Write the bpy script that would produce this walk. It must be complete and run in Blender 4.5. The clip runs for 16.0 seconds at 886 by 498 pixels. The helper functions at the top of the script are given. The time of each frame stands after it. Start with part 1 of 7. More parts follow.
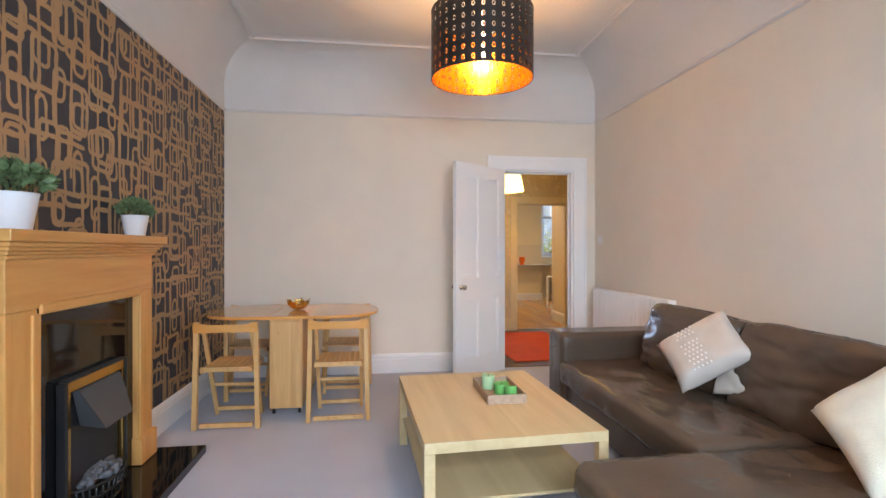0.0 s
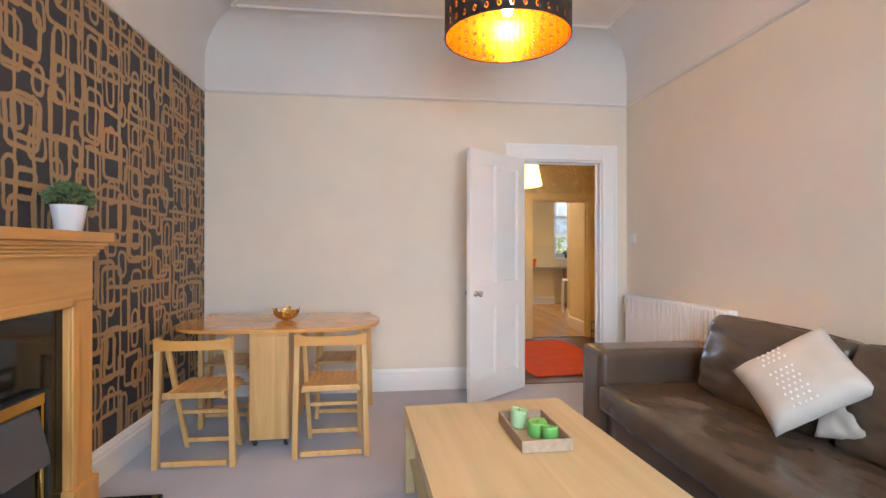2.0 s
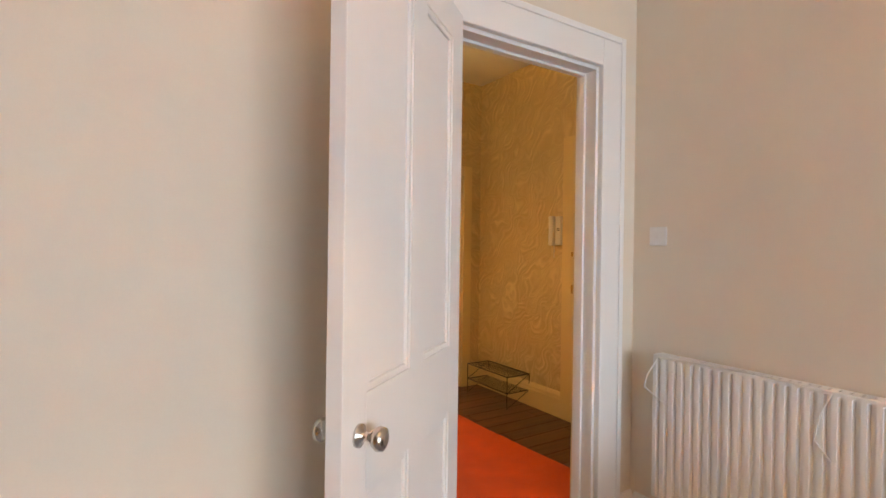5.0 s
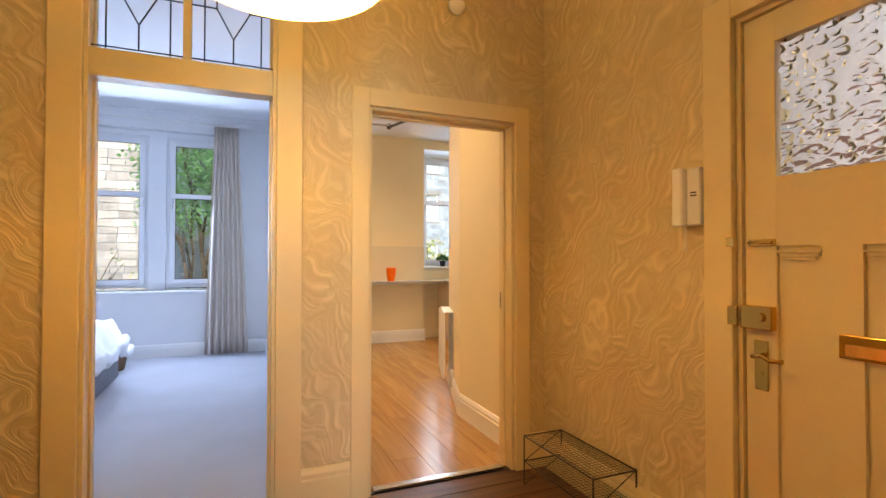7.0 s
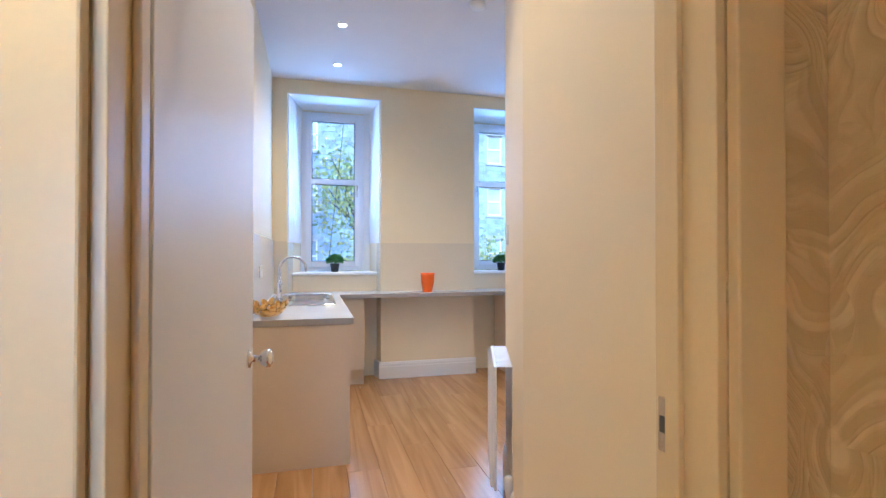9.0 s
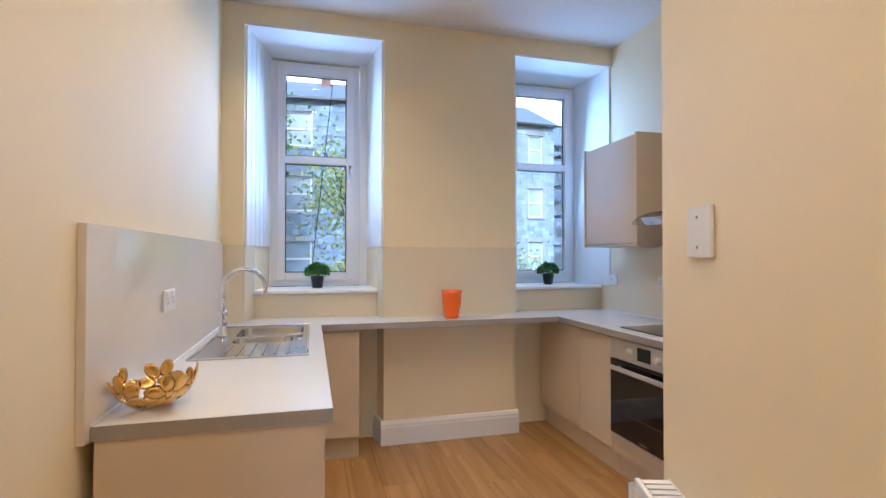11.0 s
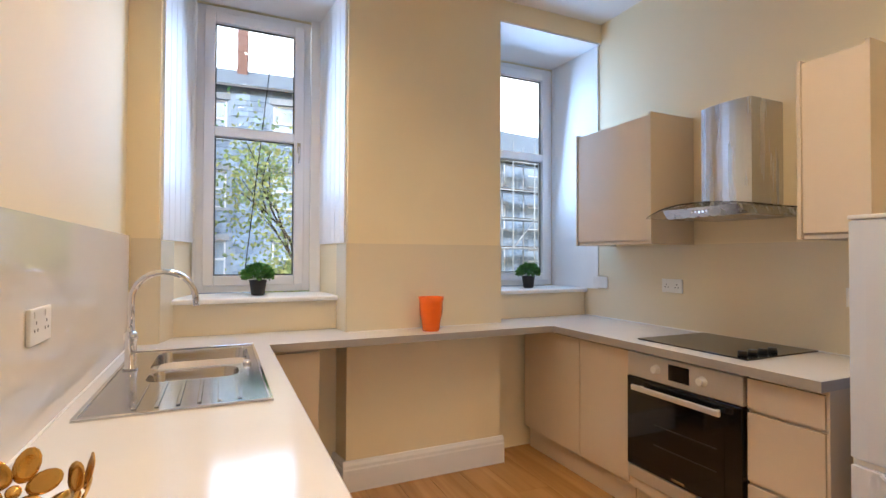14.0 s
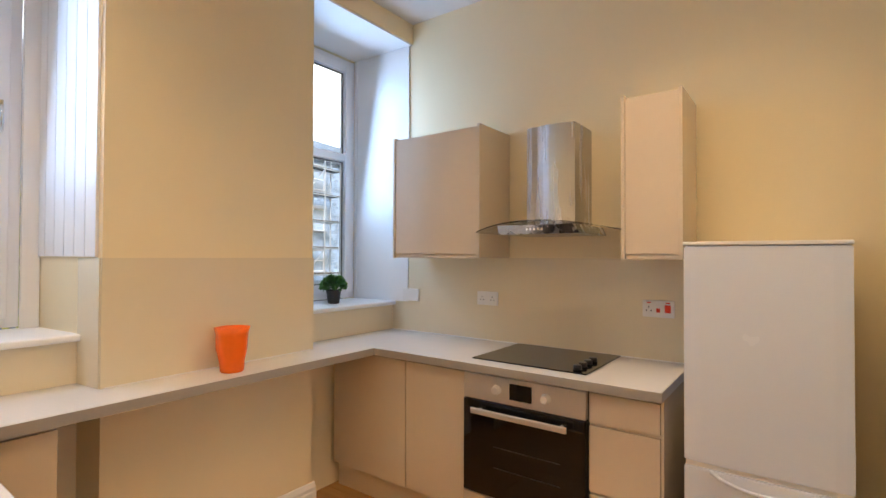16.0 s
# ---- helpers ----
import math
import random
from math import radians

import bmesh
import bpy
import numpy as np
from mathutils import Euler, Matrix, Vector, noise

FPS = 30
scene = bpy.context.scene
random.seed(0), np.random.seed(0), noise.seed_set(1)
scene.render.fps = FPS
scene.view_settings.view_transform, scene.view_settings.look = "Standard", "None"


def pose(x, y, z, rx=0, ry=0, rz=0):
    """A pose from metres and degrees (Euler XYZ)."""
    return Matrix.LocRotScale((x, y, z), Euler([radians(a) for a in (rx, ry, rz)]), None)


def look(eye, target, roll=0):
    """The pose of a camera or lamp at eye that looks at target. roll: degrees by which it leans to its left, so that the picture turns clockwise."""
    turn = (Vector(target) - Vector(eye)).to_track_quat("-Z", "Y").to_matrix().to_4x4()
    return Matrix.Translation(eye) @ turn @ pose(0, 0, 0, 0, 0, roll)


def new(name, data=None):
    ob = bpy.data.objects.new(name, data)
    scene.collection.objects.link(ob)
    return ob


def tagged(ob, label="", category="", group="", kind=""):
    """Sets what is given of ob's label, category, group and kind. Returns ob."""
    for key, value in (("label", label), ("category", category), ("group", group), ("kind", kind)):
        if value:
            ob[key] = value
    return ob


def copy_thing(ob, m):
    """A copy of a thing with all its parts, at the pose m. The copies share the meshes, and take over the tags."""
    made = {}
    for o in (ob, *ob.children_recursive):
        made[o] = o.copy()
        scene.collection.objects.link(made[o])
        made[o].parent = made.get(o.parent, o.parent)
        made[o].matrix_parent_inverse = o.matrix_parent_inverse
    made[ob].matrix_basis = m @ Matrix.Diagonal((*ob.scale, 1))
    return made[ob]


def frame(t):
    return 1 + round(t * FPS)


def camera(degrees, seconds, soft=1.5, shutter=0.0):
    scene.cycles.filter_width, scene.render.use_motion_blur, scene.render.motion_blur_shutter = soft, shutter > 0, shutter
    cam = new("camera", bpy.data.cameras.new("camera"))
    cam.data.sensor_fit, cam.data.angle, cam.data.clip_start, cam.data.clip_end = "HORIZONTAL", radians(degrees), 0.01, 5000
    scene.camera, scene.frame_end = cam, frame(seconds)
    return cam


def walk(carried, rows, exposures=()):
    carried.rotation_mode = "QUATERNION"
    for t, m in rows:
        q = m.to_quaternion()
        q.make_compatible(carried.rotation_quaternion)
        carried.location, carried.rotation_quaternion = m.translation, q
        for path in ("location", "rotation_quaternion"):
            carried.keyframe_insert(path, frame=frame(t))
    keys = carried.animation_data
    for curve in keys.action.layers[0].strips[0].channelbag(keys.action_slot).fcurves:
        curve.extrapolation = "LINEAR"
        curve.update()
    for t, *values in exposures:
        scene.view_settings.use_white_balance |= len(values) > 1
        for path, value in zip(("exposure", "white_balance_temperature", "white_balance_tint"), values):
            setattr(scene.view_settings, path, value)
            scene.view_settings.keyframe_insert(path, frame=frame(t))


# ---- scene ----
cam = camera(84.4, 16.0)
PATH = [
    (0, (0.727, 0.701, 1.331), (0.989, 2.684, 1.329), -0.0),
    (0.5, (0.719, 0.726, 1.328), (0.962, 2.711, 1.328), -0.2),
    (1, (0.707, 0.81, 1.328), (0.946, 2.795, 1.328), -0.2),
    (1.5, (0.718, 1.014, 1.318), (0.964, 2.999, 1.322), -0.1),
    (2, (0.746, 1.357, 1.318), (0.991, 3.341, 1.323), -0.0),
    (2.5, (0.762, 1.789, 1.314), (1.079, 3.764, 1.327), 0.1),
    (3, (0.648, 2.304, 1.377), (1.198, 4.227, 1.363), 0.5),
    (3.5, (0.631, 2.87, 1.396), (1.466, 4.688, 1.384), 0.6),
    (4, (0.687, 3.456, 1.39), (1.691, 5.186, 1.378), 0.9),
    (4.5, (0.85, 3.974, 1.388), (1.909, 5.671, 1.38), 0.6),
    (4.7, (0.941, 4.178, 1.38), (2.02, 5.862, 1.375), 0.8),
    (6.8, (2.27, 5.727, 1.258), (3.055, 7.566, 1.293), 0.2),
    (7, (2.33, 5.876, 1.268), (3.092, 7.724, 1.302), 0.1),
    (7.5, (2.48, 6.302, 1.28), (3.216, 8.161, 1.313), 0.1),
    (8, (2.658, 6.714, 1.29), (3.373, 8.582, 1.319), 0.3),
    (8.5, (2.938, 7.268, 1.293), (3.583, 9.161, 1.319), 0.1),
    (9, (3.203, 7.788, 1.313), (3.715, 9.721, 1.334), 0.0),
    (11.5, (3.384, 9.619, 1.369), (3.914, 11.548, 1.4), 0.1),
    (12, (3.326, 9.724, 1.371), (3.889, 11.643, 1.403), 0.0),
    (12.5, (3.298, 9.789, 1.368), (3.884, 11.701, 1.402), 0.0),
    (13, (3.27, 9.859, 1.365), (3.884, 11.762, 1.399), 0.1),
    (13.5, (3.235, 9.958, 1.36), (3.914, 11.839, 1.393), 0.2),
    (14, (3.226, 10.136, 1.352), (4.052, 11.957, 1.385), 0.2),
    (14.5, (3.221, 10.388, 1.361), (4.291, 12.077, 1.396), 0.2),
    (15, (3.195, 10.583, 1.404), (4.555, 12.049, 1.437), 0.3),
    (15.5, (3.153, 10.684, 1.431), (4.693, 11.961, 1.462), 0.2),
    (16, (3.135, 10.723, 1.442), (4.747, 11.907, 1.471), 0.2),
]
walk(cam, [(t, look(eye, target, roll)) for t, eye, target, roll in PATH], exposures=[
    (0.0, 0.50, 6850, 10), (2.0, 0.62, 7000, 10), (4.0, 0.60, 7550, 10), (4.7, 0.58, 7600, 10), (7.0, 1.06, 7500, 10), (8.0, 1.05, 5700, 8), (8.5, 1.08, 4900, 8), (9.0, 1.06, 4400, 8),
    (11.0, 0.76, 4950, 8), (12.5, 0.79, 5650, 8), (13.5, 0.77, 5750, 9), (15.0, 0.77, 6200, 10), (16.0, 0.78, 6300, 10)])

# ---- world, sun, large lights ----
world = bpy.data.worlds.new("sky_world")
scene.world = world
world.use_nodes = True
wn = world.node_tree.nodes
sky = wn.new("ShaderNodeTexSky")
sky.sky_type = "NISHITA"
sky.sun_disc = False
sky.sun_elevation = radians(28)
sky.sun_rotation = radians(200)
sky.air_density = 1.6
sky.dust_density = 3.0
world.node_tree.links.new(sky.outputs[0], wn["Background"].inputs[0])
wn["Background"].inputs[1].default_value = 0.15


def lamp(name, kind, m, energy, color, **kw):
    data = bpy.data.lights.new(name, kind)
    data.energy, data.color = energy, color
    ob = new(name, data)
    ob.matrix_world = m
    if kind == "AREA":
        data.shape, data.size, data.size_y = "RECTANGLE", kw["w"], kw["h"]
        data.spread = kw.get("spread", math.pi)
    elif kind == "SUN":
        data.angle = kw["angle"]
    elif kind == "SPOT":
        data.spot_size, data.spot_blend, data.shadow_soft_size = kw["cone"], 1.0, 0.06
    else:
        data.shadow_soft_size = kw.get("r", 0.05)
    return ob


sun = lamp("sun", "SUN", look((-3, 0, 12), (2, 14, 4.1)), 2.4, (0.72, 0.85, 1.0), angle=radians(14))
lamp("window_light_living", "AREA", look((1.2, -0.78, 1.75), (1.45, 3.0, 0.0)), 90, (0.62, 0.78, 1.0), w=2.6, h=1.9, spread=radians(128))
lamp("window_light_bedroom", "AREA", look((1.25, 12.80, 1.80), (1.25, 8, 0.5)), 56, (0.45, 0.63, 1.0), w=1.5, h=1.6)
lamp("window_light_kitchen", "AREA", look((3.43, 13.37, 2.27), (3.43, 10.37, 1.75)), 6.8, (0.42, 0.64, 1.0), w=0.5, h=1.0)
lamp("window_light_kitchen", "AREA", look((5.40, 13.37, 2.27), (5.40, 10.37, 1.75)), 6.8, (0.42, 0.64, 1.0), w=0.5, h=1.0)
lamp("pendant_bulb", "POINT", pose(1.44, 4.03, 2.845), 52, (1.0, 0.57, 0.23), r=0.05)
lamp("hall_bulb", "POINT", pose(2.43, 7.42, 2.33), 22, (1.0, 0.62, 0.20), r=0.06)
SPOTS = [(3.415, 9.16), (3.415, 9.98), (3.415, 10.80), (3.415, 11.62), (3.415, 12.44), (4.75, 10.95), (4.75, 11.4)]
for sx, sy in SPOTS:
    lamp("downlight_bulb", "SPOT", pose(sx, sy, 3.055), 21.5 if sx < 4 else 22, (1.0, 0.68, 0.365), cone=radians(132))


# ---- materials ----
def nodes_of(name):
    m = bpy.data.materials.new(name)
    m.use_nodes = True
    return m, m.node_tree.nodes, m.node_tree.links, m.node_tree.nodes["Principled BSDF"]


def rgba(c):
    return (c[0], c[1], c[2], 1.0)


def mat(name, color, rough=0.5, metal=0.0, vary=0.06, scale=3.0, fine=60.0, bump=0.1, dist=0.002, stretch=(1, 1, 1),
        coat=0.0, sheen=0.0, per_object=0.0, rough_vary=0.08):
    """A surface with two scales of noise in its colour, roughness and relief."""
    m, n, l, b = nodes_of(name)
    tc = n.new("ShaderNodeTexCoord")
    mp = n.new("ShaderNodeMapping")
    mp.inputs["Scale"].default_value = stretch
    l.new(tc.outputs["Object"], mp.inputs[0])
    n1, n2 = n.new("ShaderNodeTexNoise"), n.new("ShaderNodeTexNoise")
    n1.inputs["Scale"].default_value, n2.inputs["Scale"].default_value = scale, fine
    n1.inputs["Detail"].default_value, n2.inputs["Detail"].default_value = 4, 3
    l.new(mp.outputs[0], n1.inputs["Vector"]), l.new(mp.outputs[0], n2.inputs["Vector"])
    add = n.new("ShaderNodeMath")
    add.operation = "MULTIPLY_ADD"
    add.inputs[1].default_value = 0.4
    l.new(n2.outputs["Fac"], add.inputs[0]), l.new(n1.outputs["Fac"], add.inputs[2])
    ramp = n.new("ShaderNodeMapRange")
    ramp.inputs[1].default_value, ramp.inputs[2].default_value = 0.45, 0.95
    ramp.inputs[3].default_value, ramp.inputs[4].default_value = 1 - vary, 1 + vary
    l.new(add.outputs[0], ramp.inputs[0])
    val = ramp.outputs[0]
    if per_object:
        oi = n.new("ShaderNodeObjectInfo")
        pr = n.new("ShaderNodeMapRange")
        pr.inputs[3].default_value, pr.inputs[4].default_value = 1 - per_object, 1 + per_object
        l.new(oi.outputs["Random"], pr.inputs[0])
        mul = n.new("ShaderNodeMath")
        mul.operation = "MULTIPLY"
        l.new(val, mul.inputs[0]), l.new(pr.outputs[0], mul.inputs[1])
        val = mul.outputs[0]
    hsv = n.new("ShaderNodeHueSaturation")
    hsv.inputs["Color"].default_value = rgba(color)
    l.new(val, hsv.inputs["Value"])
    l.new(hsv.outputs[0], b.inputs["Base Color"])
    rr = n.new("ShaderNodeMapRange")
    rr.inputs[3].default_value, rr.inputs[4].default_value = max(0.02, rough - rough_vary), min(1, rough + rough_vary)
    l.new(n1.outputs["Fac"], rr.inputs[0]), l.new(rr.outputs[0], b.inputs["Roughness"])
    b.inputs["Metallic"].default_value = metal
    b.inputs["Coat Weight"].default_value = coat
    b.inputs["Coat Roughness"].default_value = 0.06
    b.inputs["Sheen Weight"].default_value = sheen
    if bump:
        bp = n.new("ShaderNodeBump")
        bp.inputs["Strength"].default_value, bp.inputs["Distance"].default_value = bump, dist
        l.new(n2.outputs["Fac"], bp.inputs["Height"]), l.new(bp.outputs[0], b.inputs["Normal"])
    return m


def wood(name, light, dark, rough=0.4, axis=0, grain=14.0, per_object=0.1, coat=0.0):
    """Timber with its grain along one axis of the object."""
    m, n, l, b = nodes_of(name)
    tc, mp = n.new("ShaderNodeTexCoord"), n.new("ShaderNodeMapping")
    s = [grain, grain, grain]
    s[axis] = grain * 0.06
    mp.inputs["Scale"].default_value = s
    oi = n.new("ShaderNodeObjectInfo")
    off = n.new("ShaderNodeMath")
    off.operation = "MULTIPLY"
    off.inputs[1].default_value = 37.0
    l.new(oi.outputs["Random"], off.inputs[0]), l.new(off.outputs[0], mp.inputs["Location"])
    l.new(tc.outputs["Object"], mp.inputs[0])
    nz, nf = n.new("ShaderNodeTexNoise"), n.new("ShaderNodeTexNoise")
    nz.inputs["Scale"].default_value, nz.inputs["Detail"].default_value, nz.inputs["Distortion"].default_value = 1.0, 6, 1.2
    nf.inputs["Scale"].default_value, nf.inputs["Detail"].default_value = 7.0, 3
    l.new(mp.outputs[0], nz.inputs["Vector"]), l.new(mp.outputs[0], nf.inputs["Vector"])
    cr = n.new("ShaderNodeValToRGB")
    cr.color_ramp.elements[0].color, cr.color_ramp.elements[1].color = rgba(dark), rgba(light)
    cr.color_ramp.elements[0].position, cr.color_ramp.elements[1].position = 0.28, 0.66
    l.new(nz.outputs["Fac"], cr.inputs[0])
    pr = n.new("ShaderNodeMapRange")
    pr.inputs[3].default_value, pr.inputs[4].default_value = 1 - per_object, 1 + per_object
    l.new(oi.outputs["Random"], pr.inputs[0])
    hsv = n.new("ShaderNodeHueSaturation")
    l.new(pr.outputs[0], hsv.inputs["Value"]), l.new(cr.outputs[0], hsv.inputs["Color"])
    l.new(hsv.outputs[0], b.inputs["Base Color"])
    rr = n.new("ShaderNodeMapRange")
    rr.inputs[3].default_value, rr.inputs[4].default_value = rough - 0.08, rough + 0.1
    l.new(nf.outputs["Fac"], rr.inputs[0]), l.new(rr.outputs[0], b.inputs["Roughness"])
    b.inputs["Coat Weight"].default_value = coat
    bp = n.new("ShaderNodeBump")
    bp.inputs["Strength"].default_value, bp.inputs["Distance"].default_value = 0.12, 0.001
    l.new(nf.outputs["Fac"], bp.inputs["Height"]), l.new(bp.outputs[0], b.inputs["Normal"])
    return m


class Calc:
    """Scalar arithmetic in a node tree."""

    def __init__(self, n, l):
        self.n, self.l = n, l

    def op(self, kind, *args):
        node = self.n.new("ShaderNodeMath")
        node.operation = kind
        for i, a in enumerate(args):
            if isinstance(a, (int, float)):
                node.inputs[i].default_value = a
            else:
                self.l.new(a, node.inputs[i])
        return node.outputs[0]


def wallpaper_loops(name):
    """Dark blue-grey paper printed with bronze brush-drawn rounded loops."""
    m, n, l, b = nodes_of(name)
    c = Calc(n, l)
    tc, sep = n.new("ShaderNodeTexCoord"), n.new("ShaderNodeSeparateXYZ")
    wob = n.new("ShaderNodeTexNoise")
    wob.inputs["Scale"].default_value = 5.0
    l.new(tc.outputs["Object"], wob.inputs["Vector"])
    l.new(tc.outputs["Object"], sep.inputs[0])
    shift = c.op("MULTIPLY", c.op("SUBTRACT", wob.outputs["Fac"], 0.5), 0.03)
    u0, v0 = (c.op("MULTIPLY", c.op("ADD", sep.outputs[i], shift), 0.62) for i in (1, 2))

    def layer(cw, ch, ou, ov, seed, lo, hi, ring):
        u, v = c.op("DIVIDE", c.op("ADD", u0, ou), cw), c.op("DIVIDE", c.op("ADD", v0, ov), ch)
        col = c.op("FLOOR", u)
        v = c.op("ADD", v, c.op("MULTIPLY", col, 0.37))
        row = c.op("FLOOR", v)
        wn_ = n.new("ShaderNodeTexWhiteNoise")
        wn_.noise_dimensions = "2D"
        cb = n.new("ShaderNodeCombineXYZ")
        l.new(c.op("ADD", c.op("WRAP", col, 0, 4), seed), cb.inputs[0]), l.new(c.op("WRAP", row, 0, 5), cb.inputs[1])
        l.new(cb.outputs[0], wn_.inputs["Vector"])
        sc = n.new("ShaderNodeSeparateColor")
        l.new(wn_.outputs["Color"], sc.inputs[0])
        hw = c.op("MULTIPLY", c.op("MULTIPLY_ADD", sc.outputs[0], hi - lo, lo), cw)
        hh = c.op("MULTIPLY", c.op("MULTIPLY_ADD", sc.outputs[1], hi - lo, lo), ch)
        pu = c.op("MULTIPLY", c.op("SUBTRACT", c.op("FRACT", u), c.op("MULTIPLY_ADD", sc.outputs[2], 0.2, 0.4)), cw)
        pv = c.op("MULTIPLY", c.op("SUBTRACT", c.op("FRACT", v), 0.5), ch)
        r = 0.022
        du = c.op("SUBTRACT", c.op("ABSOLUTE", pu), c.op("SUBTRACT", hw, r))
        dv = c.op("SUBTRACT", c.op("ABSOLUTE", pv), c.op("SUBTRACT", hh, r))
        a, d = c.op("MAXIMUM", du, 0.0), c.op("MAXIMUM", dv, 0.0)
        out = c.op("SQRT", c.op("ADD", c.op("MULTIPLY", a, a), c.op("MULTIPLY", d, d)))
        sdf = c.op("SUBTRACT", c.op("ADD", out, c.op("MINIMUM", c.op("MAXIMUM", du, dv), 0.0)), r)
        return c.op("SUBTRACT", c.op("ABSOLUTE", sdf), ring)

    def stripes(coord, other, size, seg, seed, width):
        s = c.op("DIVIDE", c.op("ADD", coord, seed), size)
        cell, t = c.op("FLOOR", s), c.op("FLOOR", c.op("DIVIDE", other, seg))
        wn_ = n.new("ShaderNodeTexWhiteNoise")
        wn_.noise_dimensions = "2D"
        cb = n.new("ShaderNodeCombineXYZ")
        l.new(c.op("ADD", c.op("WRAP", cell, 0, 7), seed), cb.inputs[0]), l.new(c.op("WRAP", t, 0, 5), cb.inputs[1])
        l.new(cb.outputs[0], wn_.inputs["Vector"])
        gone = c.op("MULTIPLY", c.op("GREATER_THAN", wn_.outputs["Value"], 0.55), 1.0)
        d = c.op("SUBTRACT", c.op("ABSOLUTE", c.op("MULTIPLY", c.op("SUBTRACT", c.op("FRACT", s), 0.5), size)), width)
        return c.op("ADD", d, gone)

    d = layer(0.15, 0.24, 0.0, 0.0, 1.0, 0.24, 0.47, 0.0082)
    d = c.op("MINIMUM", d, layer(0.095, 0.19, 0.05, 0.07, 11.0, 0.20, 0.44, 0.0066))
    d = c.op("MINIMUM", d, layer(0.21, 0.27, 0.09, 0.03, 23.0, 0.12, 0.36, 0.0078))
    d = c.op("MINIMUM", d, stripes(u0, v0, 0.075, 0.21, 3.0, 0.0062))
    d = c.op("MINIMUM", d, stripes(v0, u0, 0.16, 0.13, 5.0, 0.0075))
    brush = n.new("ShaderNodeTexNoise")
    brush.inputs["Scale"].default_value, brush.inputs["Detail"].default_value = 60.0, 4
    bmap = n.new("ShaderNodeMapping")
    bmap.inputs["Scale"].default_value = (1.0, 1.6, 0.35)
    l.new(tc.outputs["Object"], bmap.inputs[0]), l.new(bmap.outputs[0], brush.inputs["Vector"])
    d = c.op("ADD", d, c.op("MULTIPLY", c.op("SUBTRACT", brush.outputs["Fac"], 0.5), 0.009))
    mask = n.new("ShaderNodeMapRange")
    mask.inputs[1].default_value, mask.inputs[2].default_value = 0.0012, -0.0012
    l.new(d, mask.inputs[0])
    mix = n.new("ShaderNodeMix")
    mix.data_type = "RGBA"
    mix.inputs["A"].default_value, mix.inputs["B"].default_value = (0.036, 0.036, 0.046, 1), (0.39, 0.24, 0.115, 1)
    l.new(mask.outputs[0], mix.inputs["Factor"])
    l.new(mix.outputs["Result"], b.inputs["Base Color"])
    b.inputs["Roughness"].default_value = 0.55
    bp = n.new("ShaderNodeBump")
    bp.inputs["Strength"].default_value, bp.inputs["Distance"].default_value = 0.3, 0.001
    l.new(mask.outputs[0], bp.inputs["Height"]), l.new(bp.outputs[0], b.inputs["Normal"])
    return m


